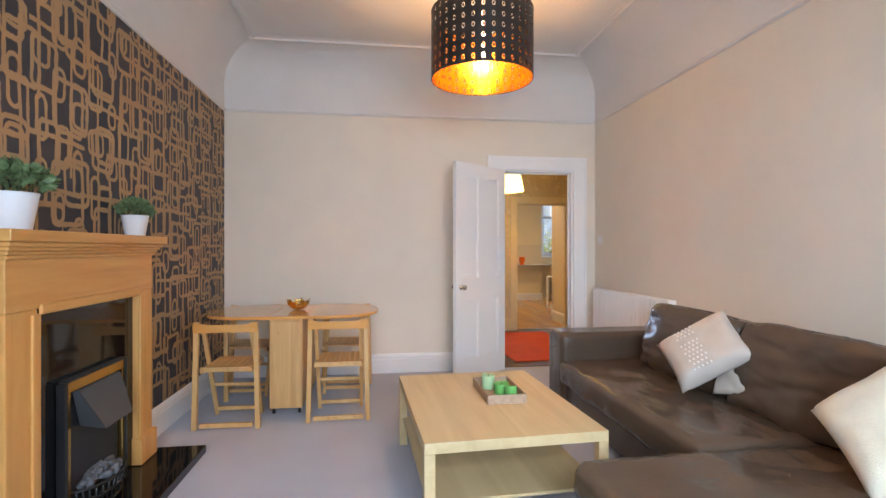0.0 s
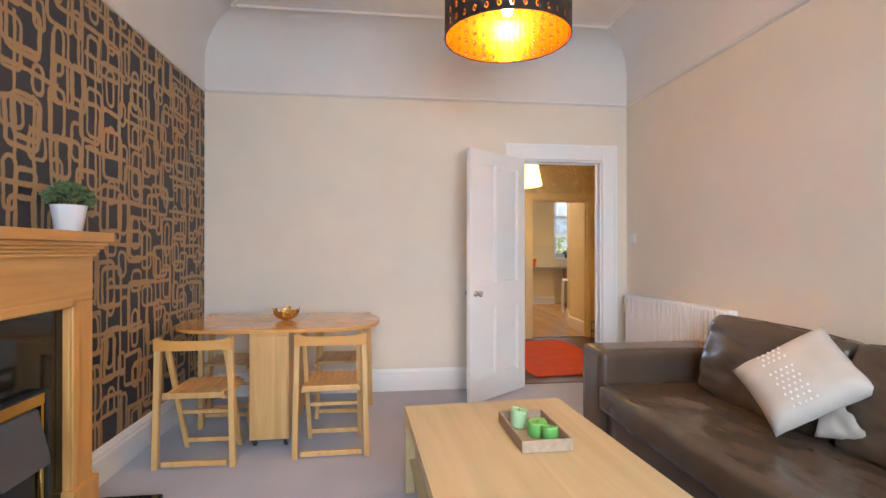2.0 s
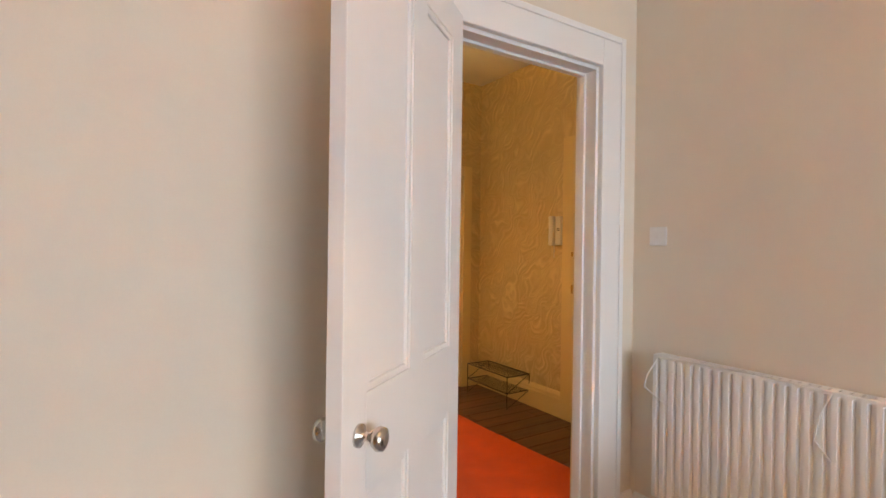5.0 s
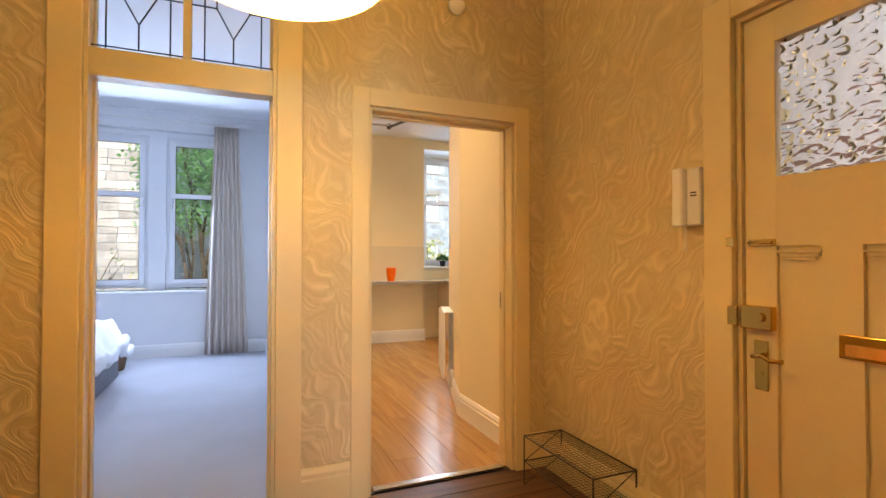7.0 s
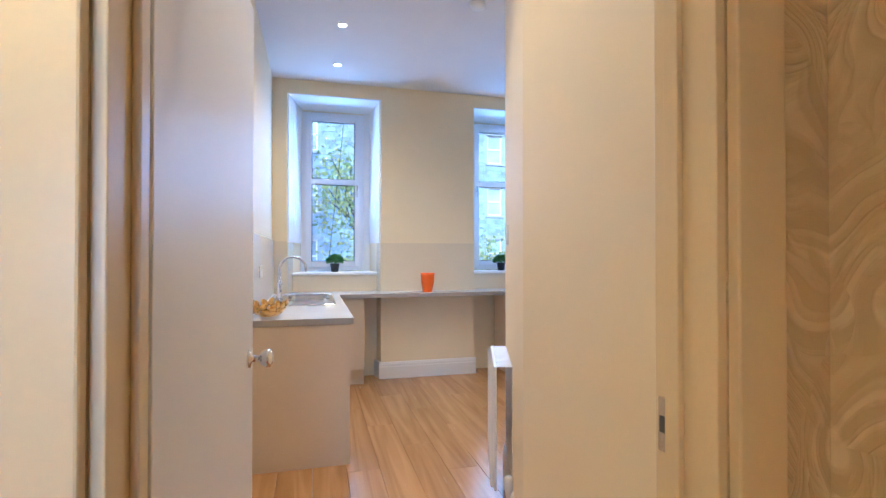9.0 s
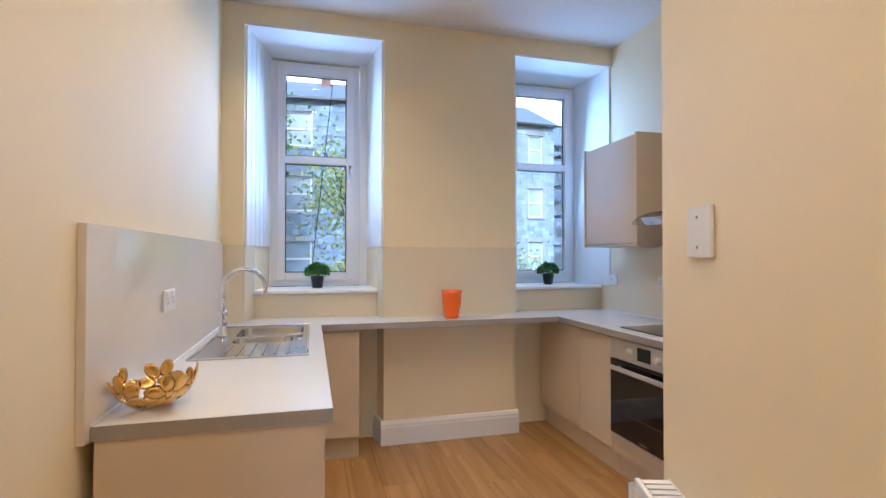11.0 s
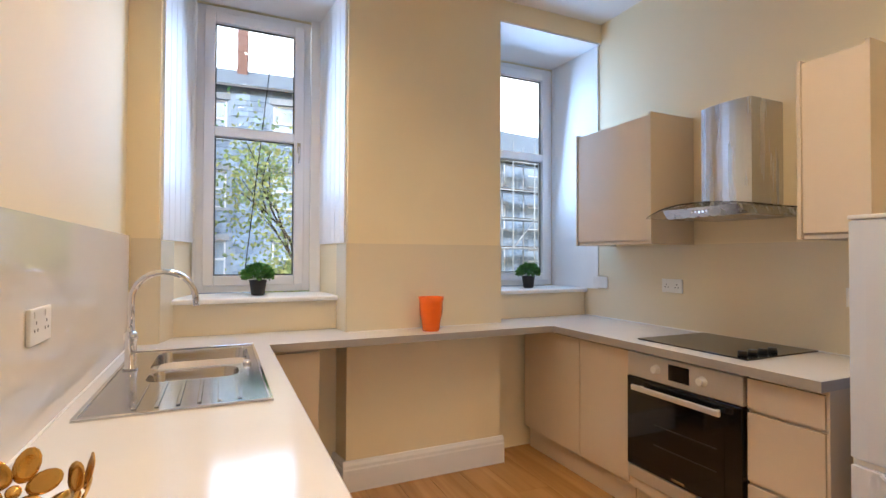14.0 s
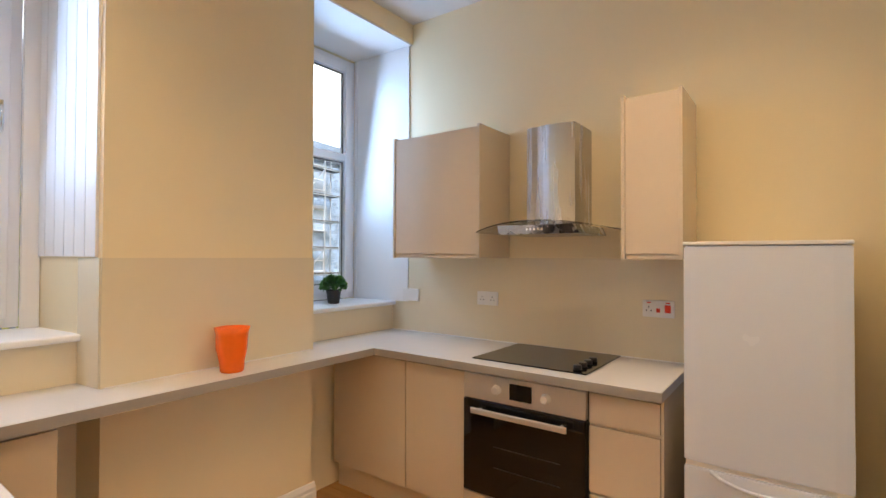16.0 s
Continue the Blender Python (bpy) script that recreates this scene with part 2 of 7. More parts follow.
def wallpaper_swirl(name, color, dark):
    """Embossed paper: overlapping fans of combed, curving brush strokes."""
    m, n, l, b = nodes_of(name)
    c = Calc(n, l)
    tc = n.new("ShaderNodeTexCoord")
    warp = n.new("ShaderNodeTexNoise")
    warp.inputs["Scale"].default_value, warp.inputs["Detail"].default_value = 4.2, 1.0
    l.new(tc.outputs["Object"], warp.inputs["Vector"])
    bent = n.new("ShaderNodeVectorMath")
    bent.operation = "MULTIPLY_ADD"
    bent.inputs[1].default_value = (0.26, 0.26, 0.26)
    l.new(warp.outputs["Color"], bent.inputs[0]), l.new(tc.outputs["Object"], bent.inputs[2])

    def fans(scale, offset, freq):
        mp = n.new("ShaderNodeMapping")
        mp.inputs["Location"].default_value = (offset, offset * 0.7, offset * 1.3)
        mp.inputs["Scale"].default_value = (scale, scale, scale * 0.72)
        l.new(bent.outputs[0], mp.inputs[0])
        vor = n.new("ShaderNodeTexVoronoi")
        vor.feature = "F1"
        vor.inputs["Scale"].default_value = 1.0
        l.new(mp.outputs[0], vor.inputs["Vector"])
        shift, gap, ln = n.new("ShaderNodeVectorMath"), n.new("ShaderNodeVectorMath"), n.new("ShaderNodeVectorMath")
        shift.operation, gap.operation, ln.operation = "MULTIPLY_ADD", "SUBTRACT", "LENGTH"
        shift.inputs[1].default_value = (2.2, 2.2, 2.2)
        l.new(vor.outputs["Color"], shift.inputs[0]), l.new(vor.outputs["Position"], shift.inputs[2])
        l.new(mp.outputs[0], gap.inputs[0]), l.new(shift.outputs[0], gap.inputs[1]), l.new(gap.outputs[0], ln.inputs[0])
        hair = n.new("ShaderNodeTexNoise")
        hair.noise_dimensions = "1D"
        hair.inputs["Scale"].default_value, hair.inputs["Detail"].default_value = freq, 3.0
        l.new(ln.outputs["Value"], hair.inputs["W"])
        edge = n.new("ShaderNodeMapRange")
        edge.inputs[1].default_value, edge.inputs[2].default_value = 0.75, 0.25
        l.new(vor.outputs["Distance"], edge.inputs[0])
        return hair.outputs["Fac"], edge.outputs[0]

    h1, e1 = fans(6.2, 0.0, 6.5)
    h2, e2 = fans(8.2, 3.7, 6.0)
    hair = c.op("ADD", c.op("MULTIPLY", h1, e1), c.op("MULTIPLY", h2, c.op("SUBTRACT", 1.0, e1)))
    fac = n.new("ShaderNodeMapRange")
    fac.inputs[1].default_value, fac.inputs[2].default_value = 0.40, 0.66
    l.new(hair, fac.inputs[0])
    mix = n.new("ShaderNodeMix")
    mix.data_type = "RGBA"
    mix.inputs["A"].default_value, mix.inputs["B"].default_value = rgba(color), rgba(dark)
    l.new(c.op("MULTIPLY", fac.outputs[0], c.op("MULTIPLY_ADD", e2, 0.5, 0.4)), mix.inputs["Factor"])
    l.new(mix.outputs["Result"], b.inputs["Base Color"])
    b.inputs["Roughness"].default_value = 0.6
    bp = n.new("ShaderNodeBump")
    bp.inputs["Strength"].default_value, bp.inputs["Distance"].default_value = 0.7, 0.004
    l.new(fac.outputs[0], bp.inputs["Height"]), l.new(bp.outputs[0], b.inputs["Normal"])
    return m


def glow(name, color, strength):
    m, n, l, b = nodes_of(name)
    b.inputs["Base Color"].default_value = rgba(color)
    b.inputs["Emission Color"].default_value = rgba(color)
    b.inputs["Emission Strength"].default_value = strength
    return m


def glass(name, tint=(1, 1, 1), rough=0.0, bump=0.0):
    m, n, l, b = nodes_of(name)
    b.inputs["Base Color"].default_value = rgba(tint)
    b.inputs["Transmission Weight"].default_value = 1.0
    b.inputs["Roughness"].default_value = rough
    b.inputs["IOR"].default_value = 1.45
    if bump:
        tc, v = n.new("ShaderNodeTexCoord"), n.new("ShaderNodeTexVoronoi")
        v.feature = "SMOOTH_F1"
        v.inputs["Scale"].default_value = 34.0
        mp = n.new("ShaderNodeMapping")
        mp.inputs["Scale"].default_value = (1, 0.65, 1.25)
        l.new(tc.outputs["Object"], mp.inputs[0]), l.new(mp.outputs[0], v.inputs["Vector"])
        bp = n.new("ShaderNodeBump")
        bp.inputs["Strength"].default_value, bp.inputs["Distance"].default_value = 1.0, bump
        l.new(v.outputs["Distance"], bp.inputs["Height"]), l.new(bp.outputs[0], b.inputs["Normal"])
    return m


def leafy(name, a, b_):
    """Thin leaves that let light through, each leaf its own shade."""
    m, n, l, b = nodes_of(name)
    geo, mix = n.new("ShaderNodeNewGeometry"), n.new("ShaderNodeMix")
    mix.data_type = "RGBA"
    mix.inputs["A"].default_value, mix.inputs["B"].default_value = rgba(a), rgba(b_)
    l.new(geo.outputs["Random Per Island"], mix.inputs["Factor"])
    l.new(mix.outputs["Result"], b.inputs["Base Color"])
    b.inputs["Roughness"].default_value = 0.5
    tr, ms = n.new("ShaderNodeBsdfTranslucent"), n.new("ShaderNodeMixShader")
    ms.inputs[0].default_value = 0.45
    l.new(mix.outputs["Result"], tr.inputs["Color"])
    l.new(b.outputs[0], ms.inputs[1]), l.new(tr.outputs[0], ms.inputs[2])
    l.new(ms.outputs[0], n["Material Output"].inputs[0])
    return m


M_CREAM = mat("living_paint", (0.76, 0.68, 0.575), 0.75, vary=0.03, fine=220, bump=0.05)
M_KCREAM = mat("kitchen_paint", (0.84, 0.725, 0.49), 0.6, vary=0.02, fine=220, bump=0.04)
M_WHITE = mat("white_emulsion", (0.73, 0.70, 0.67), 0.75, vary=0.025, fine=180, bump=0.05)
M_BEDWALL = mat("bedroom_paint", (0.78, 0.78, 0.80), 0.75, vary=0.02, fine=180, bump=0.05)
M_GLOSS = mat("white_gloss_paint", (0.84, 0.83, 0.82), 0.38, vary=0.012, fine=90, bump=0.03, rough_vary=0.02)
M_CREAMGLOSS = mat("aged_cream_gloss_paint", (0.74, 0.60, 0.335), 0.36, vary=0.03, fine=80, bump=0.05, rough_vary=0.03)
M_PAPER = wallpaper_loops("bronze_loop_wallpaper")
M_SWIRL = wallpaper_swirl("swirl_wallpaper", (0.59, 0.465, 0.255), (0.78, 0.645, 0.40))
M_CARPET = mat("grey_carpet", (0.43, 0.44, 0.52), 0.95, vary=0.10, scale=1.8, fine=420, bump=0.8, dist=0.004, sheen=0.3)
M_BEDCARPET = mat("pale_grey_carpet", (0.42, 0.42, 0.48), 0.95, vary=0.10, scale=1.8, fine=420, bump=0.8, dist=0.004, sheen=0.3)
M_RUG = mat("orange_rug_pile", (0.70, 0.085, 0.012), 0.95, vary=0.14, scale=5, fine=320, bump=0.9, dist=0.006, sheen=0.05)
M_HALLWOOD = wood("dark_floorboard", (0.14, 0.055, 0.026), (0.05, 0.018, 0.010), 0.35, axis=0, per_object=0.2)
M_PLANK = wood("oak_laminate", (0.51, 0.285, 0.10), (0.34, 0.175, 0.055), 0.22, axis=1, grain=10, per_object=0.05)
M_OAK = wood("honey_oak", (0.70, 0.365, 0.11), (0.58, 0.27, 0.07), 0.38, axis=2, grain=16, per_object=0.03)
M_OAKH = wood("honey_oak_crossgrain", (0.70, 0.365, 0.11), (0.58, 0.27, 0.07), 0.38, axis=1, grain=16, per_object=0.03)
M_BEECH = wood("varnished_beech", (0.70, 0.43, 0.18), (0.56, 0.31, 0.11), 0.36, axis=2, grain=18, per_object=0.05)
M_BEECHH = wood("varnished_beech_flat", (0.73, 0.37, 0.11), (0.62, 0.285, 0.075), 0.16, axis=0, grain=12, per_object=0.02, coat=0.4)
M_BIRCH = wood("birch_foil", (0.64, 0.50, 0.28), (0.54, 0.405, 0.21), 0.4, axis=1, grain=10, per_object=0.01)
M_TRAY = wood("limed_tray_wood", (0.50, 0.36, 0.25), (0.36, 0.24, 0.16), 0.6, axis=1, grain=20, per_object=0.05)
M_LEATHER = mat("dark_brown_leather", (0.09, 0.062, 0.044), 0.24, vary=0.12, scale=4, fine=240, bump=0.14, dist=0.0015, rough_vary=0.04)
M_FRAMEBLACK = mat("black_plastic", (0.015, 0.015, 0.016), 0.35, fine=120)
M_GRANITE = mat("polished_black_granite", (0.006, 0.006, 0.007), 0.06, vary=0.3, fine=300, bump=0, rough_vary=0.03)
M_BRASS = mat("polished_brass", (0.62, 0.40, 0.12), 0.18, metal=1.0, fine=80, bump=0.02)
M_GOLD = mat("hammered_gold", (0.70, 0.44, 0.13), 0.22, metal=1.0, fine=90, bump=0.15)
M_CHROME = mat("chrome", (0.80, 0.80, 0.82), 0.08, metal=1.0, bump=0, rough_vary=0.03)
M_STEEL = mat("brushed_steel", (0.56, 0.56, 0.57), 0.26, metal=1.0, fine=60, bump=0.05, stretch=(8, 8, 0.6))
M_PALESTEEL = mat("pale_brushed_steel", (0.72, 0.71, 0.70), 0.36, metal=0.75, vary=0.03, fine=50, bump=0.02, rough_vary=0.04)
M_SINK = mat("polished_sink_steel", (0.60, 0.60, 0.61), 0.16, metal=1.0, vary=0.03, fine=40, bump=0.0, rough_vary=0.04)
M_NICKEL = mat("satin_nickel", (0.60, 0.57, 0.53), 0.22, metal=1.0, bump=0.02)
M_UNIT = mat("cashmere_gloss_lacquer", (0.69, 0.585, 0.46), 0.14, vary=0.02, fine=30, bump=0.01, rough_vary=0.03, coat=0.3)
M_TOP = mat("white_quartz_laminate", (0.72, 0.71, 0.70), 0.12, vary=0.03, fine=260, bump=0.0, rough_vary=0.04)
M_TOP.node_tree.nodes["Principled BSDF"].inputs["IOR"].default_value = 1.32
M_EDGE = mat("grey_worktop_edge", (0.36, 0.34, 0.32), 0.35, vary=0.05)
M_SPLASH = mat("cream_acrylic_splashback", (0.77, 0.68, 0.50), 0.08, vary=0.01, bump=0.0, rough_vary=0.02, coat=0.4)
M_SPLASHW = mat("white_glass_splashback", (0.74, 0.69, 0.62), 0.03, vary=0.01, bump=0.0, rough_vary=0.008)
M_SPLASHW.node_tree.nodes["Principled BSDF"].inputs["IOR"].default_value = 1.9
M_UPVC = mat("white_upvc", (0.82, 0.83, 0.86), 0.3, vary=0.015, bump=0.0)
M_PLASTIC = mat("white_plastic", (0.80, 0.79, 0.77), 0.35, vary=0.02, bump=0.0)
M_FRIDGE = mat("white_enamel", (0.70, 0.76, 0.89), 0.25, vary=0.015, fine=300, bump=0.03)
M_BLACKGLASS = mat("black_oven_glass", (0.006, 0.006, 0.007), 0.05, vary=0.1, bump=0.0, rough_vary=0.02)
M_DARKGREY = mat("charcoal_metal", (0.06, 0.06, 0.065), 0.4, vary=0.15)
M_ORANGE = mat("orange_translucent_plastic", (0.95, 0.16, 0.01), 0.2, vary=0.05, bump=0.0)
M_RED = mat("red_plastic", (0.70, 0.05, 0.02), 0.3, bump=0.0)
M_LEAF = mat("artificial_leaf_green", (0.09, 0.25, 0.05), 0.5, vary=0.4, scale=30, per_object=0.2)
M_LEAFPALE = mat("dusty_leaf_green", (0.14, 0.21, 0.09), 0.55, vary=0.4, scale=30, per_object=0.1)
M_POT = mat("white_ceramic", (0.80, 0.80, 0.82), 0.3, vary=0.02, bump=0.0)
M_BLACKPOT = mat("black_pot", (0.02, 0.02, 0.022), 0.5)
M_SOIL = mat("dark_soil", (0.03, 0.02, 0.014), 0.95, vary=0.3, fine=200, bump=0.8, dist=0.004)
M_WAX = mat("green_wax", (0.16, 0.50, 0.12), 0.4, vary=0.08)
M_WAXPALE = mat("pale_green_wax", (0.42, 0.62, 0.34), 0.45, vary=0.08)
M_CUSHION = mat("beige_satin_cushion", (0.52, 0.46, 0.40), 0.6, vary=0.12, scale=6, fine=260, bump=0.4, dist=0.002, sheen=0.2)
M_CREAMFUR = mat("cream_plush", (0.80, 0.74, 0.58), 0.95, vary=0.10, scale=9, fine=190, bump=0.5, dist=0.005, sheen=0.5)
M_BEAD = mat("silver_bead", (0.88, 0.87, 0.86), 0.25)
M_PEBBLE = mat("grey_pebble", (0.11, 0.115, 0.13), 0.6, vary=0.2, fine=90)
M_CURTAIN = mat("linen_curtain", (0.68, 0.60, 0.53), 0.9, vary=0.08, scale=6, fine=300, bump=0.4, stretch=(3, 3, 0.5))
M_DUVET = mat("white_bed_linen", (0.80, 0.80, 0.82), 0.9, vary=0.05, scale=5, fine=260, bump=0.3)
M_BEDBASE = mat("grey_divan_fabric", (0.20, 0.20, 0.22), 0.9, vary=0.1, fine=300, bump=0.5)
M_WICKER = mat("brown_wicker", (0.16, 0.09, 0.045), 0.7, vary=0.3, fine=120, bump=0.8, dist=0.004)
M_WIRE = mat("black_coated_wire", (0.02, 0.018, 0.016), 0.45)
M_SHADEOUT = mat("black_card_shade", (0.018, 0.015, 0.014), 0.5, vary=0.15)
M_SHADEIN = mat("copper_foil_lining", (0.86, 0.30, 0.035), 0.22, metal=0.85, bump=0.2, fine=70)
M_GLASS = glass("window_glass")
M_CLEAR = glass("clear_glass", (0.90, 0.95, 0.95))
M_OBSCURE = glass("hammered_obscure_glass", (0.84, 0.82, 0.88), 0.08, 0.003)
# pale blue base colour stands for sky reflected in the far panes
M_SKYGLASS = mat("sky_tinted_far_glass", (0.38, 0.46, 0.56), 0.12, vary=0.4, scale=0.6, bump=0.0)
M_LEAD = mat("lead_came", (0.02, 0.02, 0.022), 0.5)
M_LAMPSHADE = glow("lit_fabric_shade", (1.0, 0.76, 0.36), 1.9)
M_BULB = glow("lit_bulb", (1.0, 0.75, 0.35), 16.0)
M_SPOT = glow("lit_downlight", (1.0, 0.90, 0.72), 12.0)
M_RUBBLE = mat("sandstone_rubble", (0.34, 0.36, 0.39), 0.9, vary=0.35, scale=1.4, fine=14, bump=0.6, dist=0.02, per_object=0.22)
# mortar colour holds the blue of outdoor haze
M_HAZEMORTAR = mat("hazed_lime_mortar", (0.33, 0.39, 0.48), 0.95, vary=0.2, scale=2)
M_SLATE = mat("roof_slate", (0.20, 0.24, 0.29), 0.6, vary=0.25, scale=2)
M_CHIMNEY = mat("red_brick_chimney", (0.24, 0.13, 0.10), 0.9, vary=0.25, scale=4)
M_BARK = mat("tree_bark", (0.07, 0.055, 0.04), 0.95, vary=0.3, fine=60, bump=0.8, dist=0.01)
M_YELLOWLEAF = leafy("autumn_leaf", (0.62, 0.58, 0.20), (0.32, 0.45, 0.20))
M_GREENLEAF = leafy("garden_leaf", (0.12, 0.30, 0.11), (0.20, 0.42, 0.16))
M_GRASS = mat("back_court_grass", (0.06, 0.09, 0.03), 0.95, vary=0.4, scale=0.6, fine=20)
M_POLE = mat("galvanised_pole", (0.45, 0.46, 0.48), 0.5, metal=0.4)


# ---- building blocks ----
def box(bm, x0, y0, z0, x1, y1, z1, bevel=0.0, seg=2, m=None):
    r = bmesh.ops.create_cube(bm, size=1.0)
    mm = Matrix.Translation(((x0 + x1) / 2, (y0 + y1) / 2, (z0 + z1) / 2)) @ Matrix.Diagonal((abs(x1 - x0), abs(y1 - y0), abs(z1 - z0), 1))
    if m is not None:
        mm = m @ mm
    bmesh.ops.transform(bm, matrix=mm, verts=r["verts"])
    if bevel:
        es = list({e for v in r["verts"] for e in v.link_edges})
        bmesh.ops.bevel(bm, geom=es, offset=bevel, segments=seg, affect="EDGES", profile=0.5)
    return r["verts"]


def B(*a, **k):
    bm = bmesh.new()
    box(bm, *a, **k)
    return bm


def lathe(bm, profile, n=24, m=None, cap=True):
    """Turns (radius, height) pairs about the z axis."""
    rings = []
    for r, z in profile:
        ring = []
        for i in range(n):
            a = 2 * math.pi * i / n
            v = Vector((r * math.cos(a), r * math.sin(a), z))
            ring.append(bm.verts.new(m @ v if m is not None else v))
        rings.append(ring)
    for a, b in zip(rings, rings[1:]):
        for i in range(n):
            f = bm.faces.new((a[i], a[(i + 1) % n], b[(i + 1) % n], b[i]))
            f.smooth = True
    if cap:
        bm.faces.new(rings[0][::-1])
        bm.faces.new(rings[-1])
    return bm


def cyl(bm, p, q, r, n=12, r2=None):
    p, q = Vector(p), Vector(q)
    m = Matrix.Translation(p) @ (q - p).to_track_quat("Z", "Y").to_matrix().to_4x4()
    return lathe(bm, [(r, 0), (r if r2 is None else r2, (q - p).length)], n, m)


def tube(bm, pts, r, n=8):
    pts = [Vector(p) for p in pts]
    rings = []
    for i, p in enumerate(pts):
        d = (pts[min(i + 1, len(pts) - 1)] - pts[max(i - 1, 0)]).normalized()
        q = d.to_track_quat("Z", "Y").to_matrix()
        rings.append([bm.verts.new(p + q @ Vector((r * math.cos(2 * math.pi * k / n), r * math.sin(2 * math.pi * k / n), 0))) for k in range(n)])
    for a, b in zip(rings, rings[1:]):
        o = min(range(n), key=lambda k: (b[k].co - a[0].co).length)
        for k in range(n):
            f = bm.faces.new((a[k], a[(k + 1) % n], b[(k + 1 + o) % n], b[(k + o) % n]))
            f.smooth = True
    bm.faces.new(rings[0][::-1])
    bm.faces.new(rings[-1])
    return bm


def prism(bm, pts, z0, z1):
    """A plan polygon raised from z0 to z1."""
    lo, hi = [bm.verts.new((x, y, z0)) for x, y in pts], [bm.verts.new((x, y, z1)) for x, y in pts]
    n = len(pts)
    bm.faces.new(lo[::-1]), bm.faces.new(hi)
    for i in range(n):
        bm.faces.new((lo[i], lo[(i + 1) % n], hi[(i + 1) % n], hi[i]))
    bmesh.ops.recalc_face_normals(bm, faces=bm.faces)
    return bm


def extrude_profile(bm, prof, p, q, up=(0, 0, 1), side=None):
    """Sweeps a profile of (out, up) pairs from p to q; side is the way that out points."""
    p, q, up, side = Vector(p), Vector(q), Vector(up), Vector(side)
    a = [bm.verts.new(p + side * o + up * h) for o, h in prof]
    b = [bm.verts.new(q + side * o + up * h) for o, h in prof]
    n = len(prof)
    for i in range(n):
        bm.faces.new((a[i], a[(i + 1) % n], b[(i + 1) % n], b[i]))
    bm.faces.new(a[::-1]), bm.faces.new(b)
    bmesh.ops.recalc_face_normals(bm, faces=bm.faces)
    return bm


def mesh(name, bm, materials, smooth=False):
    me = bpy.data.meshes.new(name)
    if smooth:
        for f in bm.faces:
            f.smooth = True
    bm.to_mesh(me)
    bm.free()
    for m in materials if isinstance(materials, (list, tuple)) else [materials]:
        me.materials.append(m)
    return me


def part(name, bm, material, parent, label="", smooth=False):
    ob = new(name, mesh(name, bm, material, smooth))
    ob.parent = parent
    return tagged(ob, label)


def thing(name, m, label, category, group=""):
    ob = new(name)
    ob.empty_display_size = 0.1
    ob.matrix_world = m
    return tagged(ob, label, category, group)


def solid(name, bm, material, label="", category="", kind="structure", smooth=False):
    return tagged(new(name, mesh(name, bm, material, smooth)), label, category, kind=kind)


def pillow(bm, w, h, t, m, n=14, wrinkle=0.004, seed=0):
    """A stuffed square cushion: w by h, t thick, lying in its own xy plane."""
    grid = {}
    for s in (1, -1):
        for i in range(n + 1):
            for j in range(n + 1):
                u, v = 2 * i / n - 1, 2 * j / n - 1
                edge = i in (0, n) or j in (0, n)
                if s == -1 and edge:
                    grid[(s, i, j)] = grid[(1, i, j)]
                    continue
                pu = u * (1 - 0.07 * (1 - v * v))
                pv = v * (1 - 0.07 * (1 - u * u))
                k = max(0.0, (1 - u ** 4) * (1 - v ** 4)) ** 0.5
                z = s * t / 2 * k
                nz = noise.noise(Vector((u * 2.3 + seed, v * 2.3, s * 3.1)))
                z += s * wrinkle * 3 * nz * k
                grid[(s, i, j)] = bm.verts.new(m @ Vector((pu * w / 2, pv * h / 2, z)))
    for s in (1, -1):
        for i in range(n):
            for j in range(n):
                q = [grid[(s, i, j)], grid[(s, i + 1, j)], grid[(s, i + 1, j + 1)], grid[(s, i, j + 1)]]
                f = bm.faces.new(q if s == 1 else q[::-1])
                f.smooth = True
    return bm


